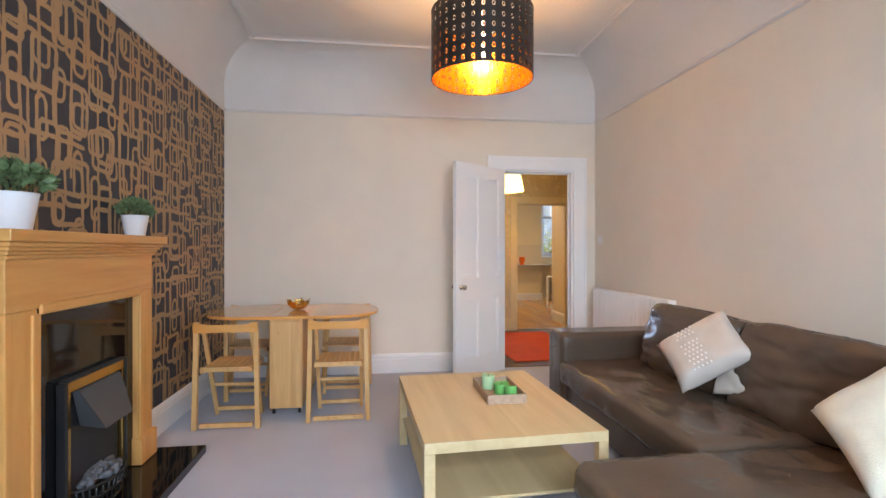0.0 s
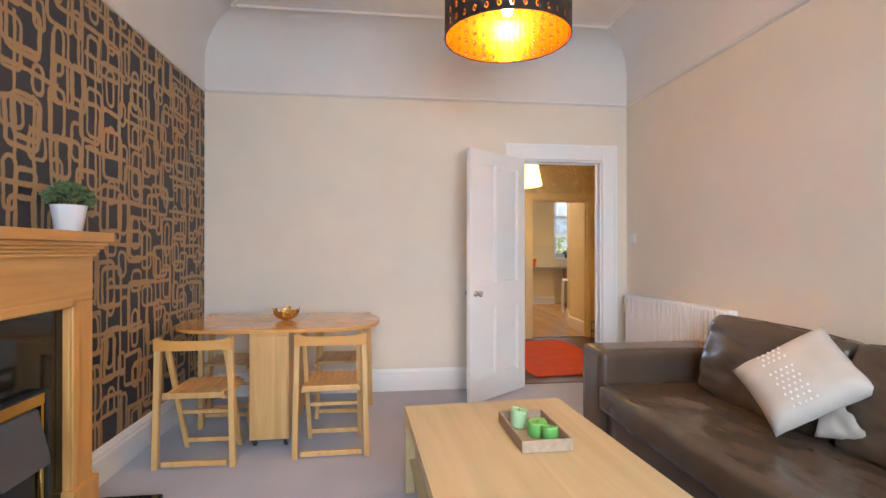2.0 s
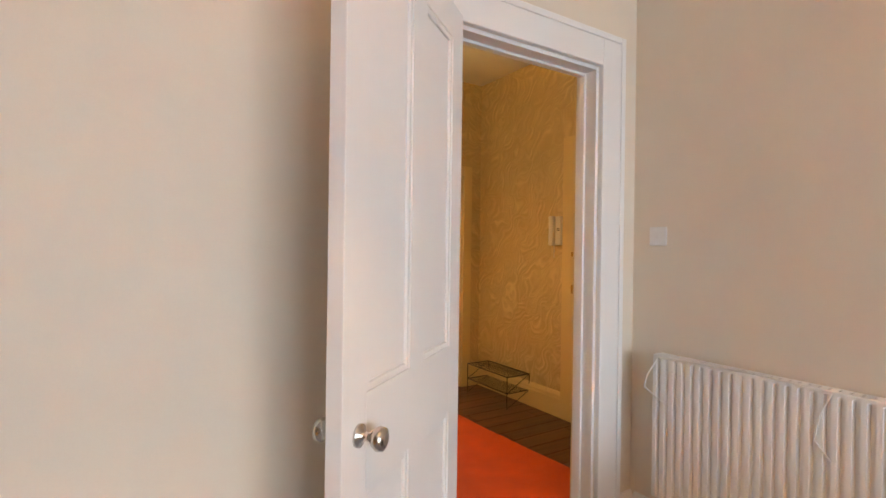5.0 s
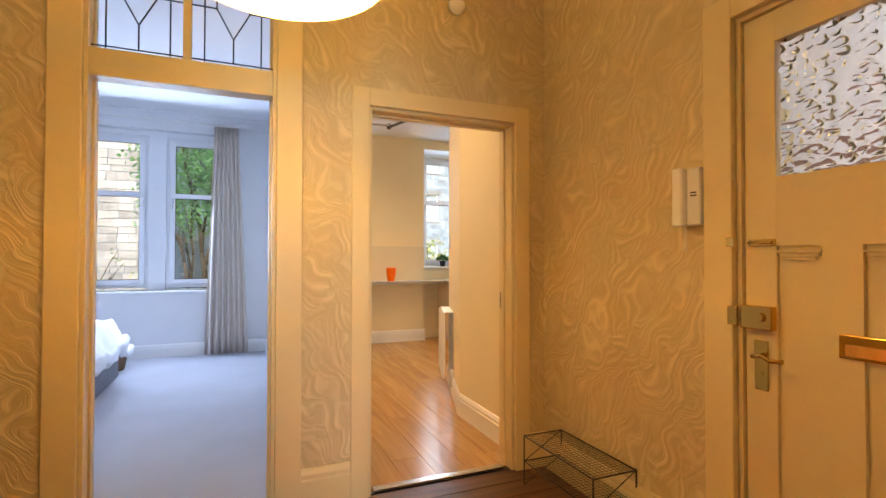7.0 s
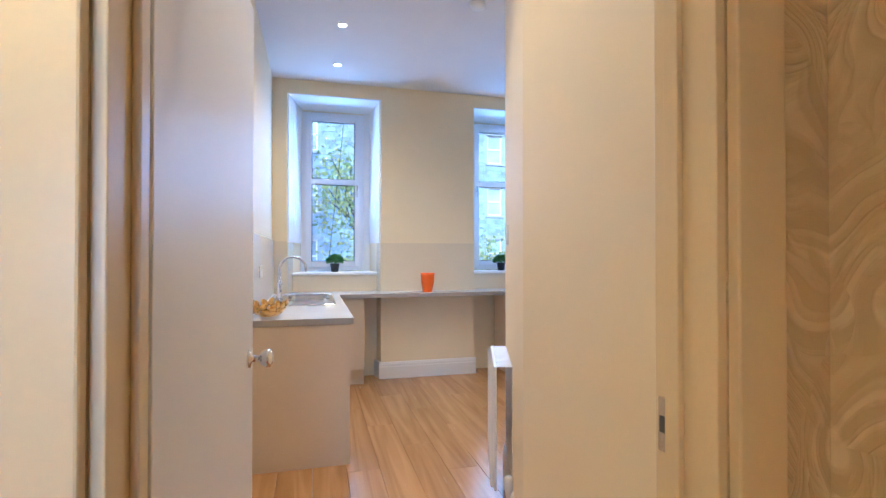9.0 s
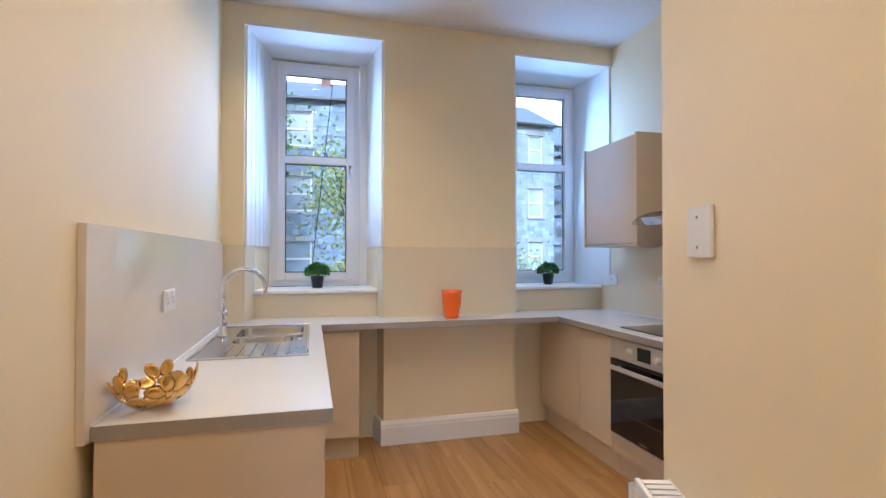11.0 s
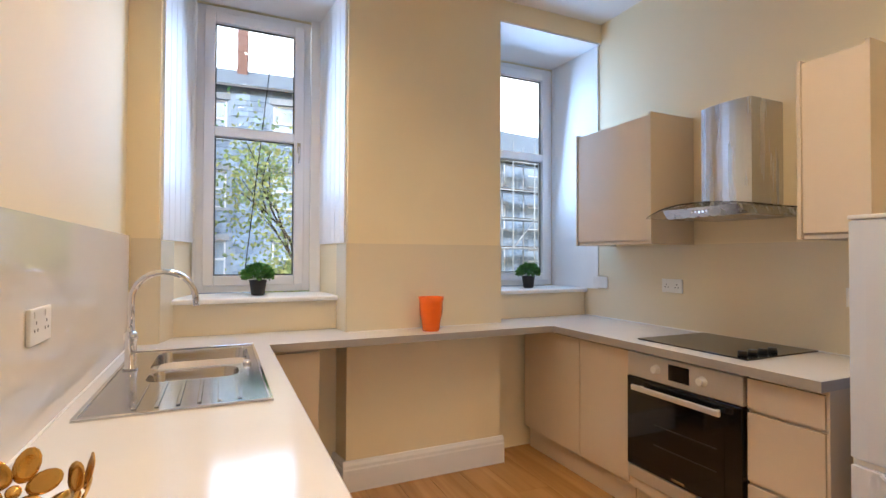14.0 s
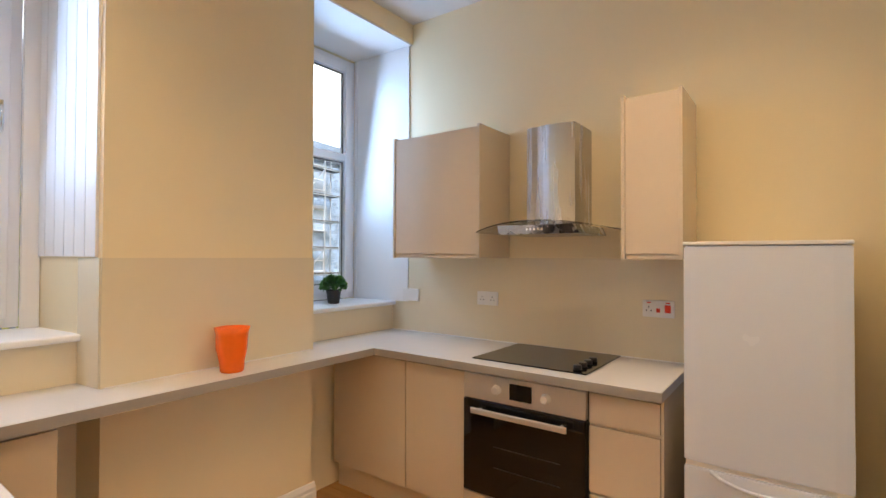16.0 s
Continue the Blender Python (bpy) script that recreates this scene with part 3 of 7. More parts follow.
def soft_box(bm, x0, y0, z0, x1, y1, z1, r, n=10, wrinkle=0.006, seed=0.0, puff=0.0):
    """An upholstered block with round edges, swelling and creases."""
    r0 = bmesh.ops.create_cube(bm, size=1.0)
    vs = r0["verts"]
    mm = Matrix.Translation(((x0 + x1) / 2, (y0 + y1) / 2, (z0 + z1) / 2)) @ Matrix.Diagonal((x1 - x0, y1 - y0, z1 - z0, 1))
    bmesh.ops.transform(bm, matrix=mm, verts=vs)
    es = list({e for v in vs for e in v.link_edges})
    bmesh.ops.bevel(bm, geom=es, offset=r, segments=3, affect="EDGES", profile=0.5)
    bmesh.ops.subdivide_edges(bm, edges=[e for e in bm.edges if e.calc_length() > 0.12], cuts=n, use_grid_fill=True)
    c = Vector(((x0 + x1) / 2, (y0 + y1) / 2, (z0 + z1) / 2))
    hx, hy, hz = (x1 - x0) / 2, (y1 - y0) / 2, (z1 - z0) / 2
    bm.normal_update()
    for v in bm.verts:
        p = v.co - c
        u, w, h = p.x / hx, p.y / hy, p.z / hz
        k = noise.noise(Vector((v.co.x * 5 + seed, v.co.y * 5, v.co.z * 5)))
        k2 = noise.noise(Vector((v.co.x * 17 + seed, v.co.y * 6, v.co.z * 17)))
        sw = puff * sum(sorted((1 - u * u, 1 - w * w, 1 - h * h))[1:]) / 2
        ridge = max(0.0, 1 - abs(noise.noise(Vector((v.co.x * 7 + seed, v.co.y * 4, v.co.z * 7)))) * 5) ** 2
        fold = max(0.0, 1 - abs(noise.noise(Vector((v.co.x * 9 + v.co.y * 5 + seed, v.co.y * 3, v.co.z * 9)))) * 6) ** 2 if wrinkle > 0.01 else 0.0
        v.co += v.normal * (wrinkle * k + wrinkle * 0.4 * k2 + sw - wrinkle * 0.45 * ridge - wrinkle * 0.45 * fold)
    for f in bm.faces:
        f.smooth = True
    return bm


# ---- large structure ----
def slab(name, x0, y0, z0, x1, y1, z1, m, label, cat):
    return solid(name, B(x0, y0, z0, x1, y1, z1), m, label, cat)


def wall(name, x0, y0, x1, y1, z0, z1, holes, mats, label):
    """A wall along x or y with holes (a0, a1, z0, z1); mats: the faces towards minus and plus across it."""
    bm = bmesh.new()
    along_x = (x1 - x0) > (y1 - y0)
    s0, s1 = (x0, x1) if along_x else (y0, y1)

    def blk(a, b, c, d):
        if b - a > 1e-4 and d - c > 1e-4:
            box(bm, a, y0, c, b, y1, d) if along_x else box(bm, x0, a, c, x1, b, d)

    at = s0
    for a0, a1, c0, c1 in sorted(holes):
        blk(at, a0, z0, z1), blk(a0, a1, z0, c0), blk(a0, a1, c1, z1)
        at = a1
    blk(at, s1, z0, z1)
    bm.normal_update()
    for f in bm.faces:
        c = f.normal.y if along_x else f.normal.x
        f.material_index = 1 if c > 0.5 else 0
    return solid(name, bm, list(mats), label, "wall")


RAIL, LCEIL, HCEIL, KCEIL = 2.757, 3.36, 3.0, 3.085
slab("floor_living", -0.99, -0.95, -0.12, 3.31, 6.05, 0.0, M_CARPET, "soft grey fitted carpet in the living room", "carpet")
slab("floor_hall_base", 0.8, 6.05, -0.12, 4.2, 8.5, -0.02, M_HALLWOOD, "dark wooden subfloor of the hall", "floor")
slab("floor_bedroom", -0.95, 8.5, -0.12, 2.73, 13.4, 0.0, M_BEDCARPET, "pale grey fitted carpet in the bedroom", "carpet")
slab("floor_kitchen_base", 2.73, 8.5, -0.12, 5.95, 13.9, -0.012, M_EDGE, "underlay of the kitchen floor", "floor")

wall("wall_living_left", -0.99, -0.95, -0.842, 6.09, 0, RAIL, [], (M_WHITE, M_PAPER), "feature wall in dark paper with bronze loops")
wall("wall_living_right", 3.163, -0.95, 3.31, 6.09, 0, RAIL, [], (M_CREAM, M_WHITE), "warm cream painted living room wall")
wall("wall_living_back", -0.842, 5.97, 3.163, 6.09, 0, RAIL, [(2.065, 2.90, 0, 2.20)], (M_CREAM, M_SWIRL), "cream painted wall with a doorway")
wall("wall_living_front", -0.842, -0.95, 3.163, -0.80, 0, RAIL, [(-0.1, 2.5, 0.8, 2.7)], (M_WHITE, M_CREAM), "cream painted wall with a wide window")
wall("frieze_left", -0.99, -0.95, -0.842, 6.09, RAIL, LCEIL, [], (M_WHITE, M_WHITE), "white painted frieze above the picture rail")
wall("frieze_right", 3.163, -0.95, 3.31, 6.09, RAIL, LCEIL, [], (M_WHITE, M_WHITE), "white painted frieze above the picture rail")
wall("frieze_back", -0.842, 5.97, 3.163, 6.09, RAIL, LCEIL, [], (M_WHITE, M_SWIRL), "white painted frieze above the picture rail")
wall("frieze_front", -0.842, -0.95, 3.163, -0.80, RAIL, LCEIL, [], (M_WHITE, M_WHITE), "white painted frieze above the picture rail")
slab("ceiling_living", -0.99, -0.95, LCEIL, 3.31, 6.09, LCEIL + 0.1, M_WHITE, "white plaster living room ceiling", "ceiling")

wall("wall_hall_left", 0.75, 6.09, 0.9, 8.43, 0, HCEIL, [], (M_WHITE, M_SWIRL), "hall wall in embossed swirl paper")
wall("wall_hall_right", 4.06, 6.09, 4.22, 8.43, 0, HCEIL, [(6.22, 7.158, 0, 2.175)], (M_SWIRL, M_WHITE), "hall wall in embossed swirl paper")
wall("wall_hall_near", 3.31, 5.97, 4.22, 6.09, 0, HCEIL, [], (M_WHITE, M_SWIRL), "hall wall in embossed swirl paper")
wall("wall_hall_doors", 0.75, 8.43, 5.95, 8.58, 0, HCEIL + 0.1, [(1.685, 2.486, 0, 2.78), (2.955, 3.845, 0, 2.075)], (M_SWIRL, M_BEDWALL), "swirl-papered hall wall with two doorways")
slab("ceiling_hall", 0.75, 6.09, HCEIL, 4.22, 8.43, HCEIL + 0.1, M_WHITE, "white hall ceiling", "ceiling")

wall("wall_bedroom_back", -1.1, 8.43, 0.75, 8.58, 0, KCEIL, [], (M_WHITE, M_BEDWALL), "pale bedroom wall")
wall("wall_bedroom_left", -1.1, 8.58, -0.95, 13.4, 0, KCEIL, [], (M_WHITE, M_BEDWALL), "pale bedroom wall")
wall("wall_bedroom_kitchen", 2.66, 8.58, 2.80, 13.9, 0, KCEIL, [], (M_BEDWALL, M_KCREAM), "partition painted pale on one side and cream on the other")
wall("wall_bedroom_window", -0.95, 12.95, 2.66, 13.35, 0, KCEIL, [(0.46, 2.02, 0.84, 2.88)], (M_BEDWALL, M_HAZEMORTAR), "pale bedroom wall with a window bay")
slab("ceiling_bedroom", -1.1, 8.58, KCEIL, 2.73, 13.9, KCEIL + 0.1, M_BEDWALL, "white bedroom ceiling", "ceiling")

solid("wall_kitchen_corridor", prism(bmesh.new(), [(3.97, 8.58), (5.95, 8.58), (5.95, 10.40), (4.44, 10.40), (4.445, 10.535), (4.336, 10.576), (3.97, 9.5)], 0, KCEIL),
      M_KCREAM, "cream painted wall that angles outwards", "wall")
wall("wall_kitchen_right", 5.79, 10.40, 5.95, 13.62, 0, KCEIL, [], (M_KCREAM, M_HAZEMORTAR), "cream painted kitchen wall")
bm = bmesh.new()
prism(bm, [(2.80, 12.945), (2.94, 12.945), (3.06, 13.5), (3.0, 13.62), (2.80, 13.62)], 0, KCEIL)
prism(bm, [(3.892, 12.945), (4.918, 12.945), (5.02, 13.5), (4.95, 13.62), (3.90, 13.62), (3.83, 13.5)], 0, KCEIL)
solid("wall_kitchen_window", bm, M_KCREAM, "cream painted chimney breast between two window recesses", "wall")
bm = bmesh.new()
for a, b in ((2.94, 3.892), (4.918, 5.79)):
    prism(bm, [(a, 12.945), (b, 12.945), (b, 13.62), (a, 13.62)], 2.95, KCEIL)
    prism(bm, [(a, 13.13), (b, 13.13), (b, 13.62), (a, 13.62)], 0, 1.09)
prism(bm, [(5.77, 13.5), (5.79, 13.5), (5.79, 13.62), (5.77, 13.62)], 1.09, 2.95)
solid("wall_kitchen_recess", bm, M_KCREAM, "cream wall above and below the window recesses", "wall")
slab("ceiling_kitchen", 2.73, 8.58, KCEIL, 5.95, 13.9, KCEIL + 0.1, M_WHITE, "white plaster kitchen ceiling", "ceiling")


# ---- trim, doors and windows ----
SKIRT = [(0, 0), (0.022, 0), (0.022, 0.145), (0.018, 0.155), (0.018, 0.175), (0.008, 0.200), (0, 0.205)]


def skirting(p, q, side, m, label, scale=1.0):
    bm = extrude_profile(bmesh.new(), [(o, h * scale) for o, h in SKIRT], (*p, 0.0), (*q, 0.0), side=side)
    return solid("baseboard", bm, m, label, "skirting board")


WS = "white gloss painted skirting board with a moulded top"
skirting((-0.842, 5.97), (1.93, 5.97), (0, -1, 0), M_GLOSS, WS)
skirting((3.05, 5.97), (3.163, 5.97), (0, -1, 0), M_GLOSS, WS)
skirting((-0.842, -0.80), (-0.842, 2.70), (1, 0, 0), M_GLOSS, WS)
skirting((-0.842, 4.05), (-0.842, 5.945), (1, 0, 0), M_GLOSS, WS)
skirting((3.163, -0.80), (3.163, 5.945), (-1, 0, 0), M_GLOSS, WS)
HS = "cream painted hall skirting board"
for a, b in ((0.9, 1.53), (2.61, 2.86), (3.94, 4.06)):
    skirting((a, 8.43), (b, 8.43), (0, -1, 0), M_CREAMGLOSS, HS)
skirting((4.06, 7.285), (4.06, 8.405), (-1, 0, 0), M_CREAMGLOSS, HS)
KS = "white painted kitchen skirting board"
skirting((3.97, 8.60), (3.97, 9.49), (-1, 0, 0), M_GLOSS, KS, 0.85)
skirting((3.972, 9.5), (4.33, 10.55), (-0.947, 0.322, 0), M_GLOSS, KS, 0.85)
skirting((3.87, 12.945), (4.94, 12.945), (0, -1, 0), M_GLOSS, KS, 0.85)
skirting((3.892, 12.95), (3.86, 13.12), (-1, 0, 0), M_GLOSS, KS, 0.85)
skirting((2.66, 8.60), (2.66, 12.92), (-1, 0, 0), M_GLOSS, "white bedroom skirting board", 0.8)
skirting((-0.95, 12.95), (2.63, 12.95), (0, -1, 0), M_GLOSS, "white bedroom skirting board", 0.8)

RAILP = [(0, 0), (0.014, 0.004), (0.022, 0.016), (0.016, 0.030), (0, 0.036)]
CORN = [(0, 0), (0.012, 0.0), (0.02, 0.014), (0.035, 0.03), (0.075, 0.075), (0.115, 0.10), (0.13, 0.118), (0.16, 0.122), (0.16, 0.14), (0, 0.14)]
COVE = [(0, 0), (0, -0.33)] + [(0.34 - 0.34 * math.cos(math.pi * k / 40), -0.33 + 0.325 * math.sin(math.pi * k / 40)) for k in range(21)] + [(0.35, -0.005), (0.35, 0)]
RUNS = [((-0.842, 5.97), (3.163, 5.97), (0, -1, 0)), ((-0.842, -0.80), (-0.842, 5.97), (1, 0, 0)), ((3.163, -0.80), (3.163, 5.97), (-1, 0, 0))]
for p, q, side in RUNS:
    solid("trim_picture_rail", extrude_profile(bmesh.new(), RAILP, (*p, RAIL - 0.018), (*q, RAIL - 0.018), side=side), M_WHITE, "narrow white picture rail", "picture rail")
    solid("trim_cornice", extrude_profile(bmesh.new(), COVE, (*p, LCEIL), (*q, LCEIL), side=side), M_WHITE, "white coved plaster cornice", "cornice")
BEAD = [(0, 0), (0.02, -0.006), (0.035, -0.022), (0.05, -0.006), (0.075, -0.004), (0.09, 0)]
for p, q, side in [((-0.5, 5.62), (2.82, 5.62), (0, -1, 0)), ((-0.5, -0.5), (-0.5, 5.62), (1, 0, 0)), ((2.82, -0.5), (2.82, 5.62), (-1, 0, 0))]:
    solid("trim_ceiling_moulding", extrude_profile(bmesh.new(), BEAD, (*p, LCEIL), (*q, LCEIL), side=side), M_WHITE, "white plaster moulding round the ceiling", "moulding")
solid("trim_bedroom_cornice", extrude_profile(bmesh.new(), CORN, (-0.95, 12.95, KCEIL - 0.14), (2.66, 12.95, KCEIL - 0.14), side=(0, -1, 0)), M_BEDWALL, "white bedroom cornice", "cornice")


def casing(x0, x1, top, y, side, w, m, label, bead=True):
    """Architrave round a doorway in a wall along x; side: -1 faces minus y."""
    bm = bmesh.new()
    t = 0.024
    ya, yb = (y - t, y) if side < 0 else (y, y + t)
    yc, yd = (y - t - 0.007, y - t) if side < 0 else (y + t, y + t + 0.007)
    box(bm, x0 - w, ya, 0, x0, yb, top + w, 0.004)
    box(bm, x1, ya, 0, x1 + w, yb, top + w, 0.004)
    box(bm, x0, ya, top, x1, yb, top + w, 0.004)
    if bead:
        box(bm, x0 - w, yc, 0, x0 - w + 0.03, yd, top + w, 0.004)
        box(bm, x1 + w - 0.03, yc, 0, x1 + w, yd, top + w, 0.004)
        box(bm, x0 - w + 0.03, yc, top + w - 0.03, x1 + w - 0.03, yd, top + w, 0.004)
    return solid("trim_architrave", bm, m, label, "architrave")


def lining(x0, x1, top, y0, y1, m, label):
    bm = bmesh.new()
    t = 0.018
    box(bm, x0, y0 + 0.001, 0, x0 + t, y1 - 0.001, top, 0.002)
    box(bm, x1 - t, y0 + 0.001, 0, x1, y1 - 0.001, top, 0.002)
    box(bm, x0 + t, y0 + 0.001, top - t, x1 - t, y1 - 0.001, top, 0.002)
    ym = (y0 + y1) / 2
    box(bm, x0 + t, ym, 0, x0 + t + 0.012, ym + 0.035, top - t, 0.002)
    box(bm, x1 - t - 0.012, ym, 0, x1 - t, ym + 0.035, top - t, 0.002)
    box(bm, x0 + t + 0.012, ym, top - t - 0.012, x1 - t - 0.012, ym + 0.035, top - t, 0.002)
    return solid("trim_door_lining", bm, m, label, "door lining")


casing(2.065, 2.90, 2.20, 5.97, -1, 0.15, M_GLOSS, "white gloss architrave round the living room doorway")
casing(2.065, 2.90, 2.20, 6.09, 1, 0.12, M_CREAMGLOSS, "cream architrave on the hall side")
lining(2.065, 2.90, 2.20, 5.97, 6.09, M_GLOSS, "white painted door lining")
casing(2.955, 3.845, 2.075, 8.43, -1, 0.095, M_CREAMGLOSS, "cream gloss architrave round the kitchen doorway", False)
casing(2.955, 3.845, 2.075, 8.58, 1, 0.095, M_GLOSS, "white architrave on the kitchen side")
lining(2.955, 3.845, 2.075, 8.43, 8.58, M_CREAMGLOSS, "cream painted door lining")
casing(1.685, 2.486, 2.78, 8.43, -1, 0.125, M_CREAMGLOSS, "cream gloss architrave round the bedroom doorway", False)
lining(1.685, 2.486, 2.78, 8.43, 8.58, M_CREAMGLOSS, "cream painted door lining")
solid("threshold_strip", B(2.12, 6.03, 0.0, 2.88, 6.075, 0.008, bevel=0.003), M_HALLWOOD, "dark wooden threshold strip", "threshold")
solid("threshold_strip", B(3.0, 8.47, -0.002, 3.80, 8.52, 0.012, bevel=0.004), M_NICKEL, "metal threshold strip", "threshold")


def knob(m, parent, material=M_NICKEL):
    bm = lathe(bmesh.new(), [(0.026, 0), (0.026, 0.006), (0.010, 0.010), (0.009, 0.030), (0.020, 0.038), (0.027, 0.050), (0.025, 0.062), (0.012, 0.068)], 20, m)
    return part("knob", bm, material, parent, "turned metal door knob")


def panel_door(name, m, w, h, t, cols, rows, material, label):
    """A framed door; hinge at the origin, leaf along x, faces at y=0 and y=t."""
    d = tagged(thing(name, m, label, "door"), kind="structure")
    st, bm = 0.105, bmesh.new()
    rails = [(0.0, rows[0][0])] + [(rows[i][1], rows[i + 1][0]) for i in range(len(rows) - 1)] + [(rows[-1][1], h)]
    box(bm, 0, 0, 0, st, t, h, 0.002), box(bm, w - st, 0, 0, w, t, h, 0.002)
    for a, b in rails:
        box(bm, st, 0, a, w - st, t, b)
    mid = 0.09
    pw = (w - 2 * st - mid * (cols - 1)) / cols
    for a, b in rows:
        for k in range(1, cols):
            x = st + k * pw + (k - 1) * mid
            box(bm, x, 0, a, x + mid, t, b)
    part("frame", bm, material, d)
    for a, b in rows:
        for k in range(cols):
            x = st + k * (pw + mid)
            pb = B(x, 0.013, a, x + pw, t - 0.013, b)
            for ya, yb in ((0.003, 0.013), (t - 0.013, t - 0.003)):
                e = 0.018
                box(pb, x, ya, a, x + e, yb, b, 0.003), box(pb, x + pw - e, ya, a, x + pw, yb, b, 0.003)
                box(pb, x + e, ya, a, x + pw - e, yb, a + e, 0.003), box(pb, x + e, ya, b - e, x + pw - e, yb, b, 0.003)
            part("panel", pb, material, d)
    return d


d1 = panel_door("door_1", pose(2.072, 5.932, 0.012, 0, 0, 218), 0.785, 2.178, 0.04, 2, [(0.20, 0.80), (1.02, 2.06)], M_GLOSS, "white gloss four-panel door standing open")
knob(pose(0.715, 0.04, 0.935, -90), d1), knob(pose(0.715, 0.0, 0.935, 90), d1)
for z in (0.25, 1.9):
    part("hinge", lathe(bmesh.new(), [(0.007, 0), (0.007, 0.09)], 8, pose(-0.004, 0.0, z)), M_GLOSS, d1)

d2 = tagged(thing("door_2", pose(2.972, 8.592, 0.012, 0, 0, 86.0), "plain white kitchen door standing open", "door"), kind="structure")
part("leaf", B(0, -0.002, 0, 0.765, 0.038, 2.04, bevel=0.003), M_GLOSS, d2)
knob(pose(0.70, -0.002, 1.0, 90), d2, M_CHROME), knob(pose(0.70, 0.038, 1.0, -90), d2, M_CHROME)

d3 = panel_door("door_3", pose(1.705, 8.60, 0.012, 0, 0, 113), 0.77, 2.04, 0.04, 2, [(0.20, 0.80), (1.02, 1.92)], M_CREAMGLOSS, "cream bedroom door folded back against the wall")

# fanlight over the bedroom doorway
fan = tagged(thing("window_fanlight", pose(1.703, 8.43, 2.067), "leaded glass fanlight over the bedroom doorway", "fanlight"), kind="structure")
bm = bmesh.new()
box(bm, 0, 0.0, 0, 0.765, 0.10, 0.125, 0.004), box(bm, 0, 0.02, 0.66, 0.765, 0.10, 0.69, 0.004)
box(bm, 0.365, 0.015, 0.125, 0.400, 0.07, 0.66, 0.003)
part("frame", bm, M_CREAMGLOSS, fan)
for x0, x1 in ((0.0, 0.365), (0.400, 0.765)):
    p_ = part("pane", B(x0, 0.040, 0.125, x1, 0.046, 0.66), M_GLASS, fan, "pale leaded glass pane")
    p_.visible_shadow = False
    bm = bmesh.new()
    z0, cx, wd = 0.125, (x0 + x1) / 2, x1 - x0
    for pts in ([(x0 + 0.055, z0), (x0 + 0.055, 0.66)], [(x1 - 0.055, z0), (x1 - 0.055, 0.66)], [(x0, z0 + 0.022), (x1, z0 + 0.022)],
                [(cx, z0 + 0.02), (cx, z0 + 0.14)], [(cx, z0 + 0.14), (cx - 0.075, z0 + 0.28)], [(cx, z0 + 0.14), (cx + 0.075, z0 + 0.28)],
                [(cx - 0.075, z0 + 0.28), (cx - 0.075, 0.62)], [(cx + 0.075, z0 + 0.28), (cx + 0.075, 0.62)], [(cx + 0.075, z0 + 0.28), (x1, z0 + 0.28)], [(x0, z0 + 0.28), (cx - 0.075, z0 + 0.28)]):
        (ax, az), (bx, bz) = pts
        cyl(bm, (ax, 0.038, az), (bx, 0.038, bz), 0.0035, 6)
    part("lead_came", bm, M_LEAD, fan)

# front door in the hall
bm = bmesh.new()
box(bm, 4.030, 7.158, 0, 4.06, 7.278, 2.265, 0.004), box(bm, 4.030, 6.09, 2.175, 4.06, 7.158, 2.265, 0.004)
box(bm, 4.06, 7.140, 0, 4.21, 7.158, 2.175, 0.003), box(bm, 4.06, 6.222, 2.155, 4.21, 7.140, 2.175, 0.003)
solid("trim_front_door_frame", bm, M_CREAMGLOSS, "cream gloss front door frame", "door frame")
fd = tagged(thing("door_4", pose(4.075, 7.136, 0.01), "closed cream-painted front door with an obscured glass light", "door"), kind="structure")
bm = bmesh.new()
W = 0.90
box(bm, 0, -0.115, 0, 0.045, 0, 2.14, 0.003), box(bm, 0, -W, 0, 0.045, -W + 0.115, 2.14, 0.003)
for a, b in ((0, 0.22), (1.30, 1.545), (2.03, 2.14)):
    box(bm, 0, -W + 0.115, a, 0.045, -0.115, b)
for a, b in ((-0.375, -0.262), (-0.638, -0.525)):
    box(bm, 0, a, 0.22, 0.045, b, 1.30)
part("frame", bm, M_CREAMGLOSS, fd)
for a, b in ((-0.262, -0.115), (-0.525, -0.375), (-W + 0.115, -0.638)):
    bm = B(0.014, a, 0.22, 0.034, b, 1.30)
    for k in range(3):
        box(bm, -0.006 + 0.003 * k, a + 0.01 * k, 1.275 - 0.012 * k, 0.014, b - 0.01 * k, 1.285 - 0.012 * k, 0.002)
    part("panel", bm, M_CREAMGLOSS, fd)


def dome(u, v, w):
    """Height of the rounded cells of hammered glass."""
    near = noise.voronoi(Vector((u, v, w)))[0]
    return min(0.55, near[1] - near[0])


bm = bmesh.new()
NU, NV = 120, 90
for s, x in ((0, 0.018), (1, 0.028)):
    g = [[bm.verts.new((x + (-1 if s == 0 else 1) * 0.022 * dome(i / NU * 0.67 * 21, j / NV * 0.485 * 33, 3 * s), -W + 0.115 + 0.67 * i / NU, 1.545 + 0.485 * j / NV)) for j in range(NV + 1)] for i in range(NU + 1)]
    for i in range(NU):
        for j in range(NV):
            q = (g[i][j], g[i + 1][j], g[i + 1][j + 1], g[i][j + 1])
            f = bm.faces.new(q[::-1] if s == 0 else q)
            f.smooth = True
pane = part("pane", bm, M_OBSCURE, fd, "rippled obscured glass pane")
bm = bmesh.new()
for k in range(8):
    tube(bm, [(-0.012 + 0.004 * (k % 2), 0.035 - 0.002 * k, 1.325 - 0.008 * k - 0.006 * math.cos(a)) for a in (0, 1.5, 3.0)], 0.003, 6)
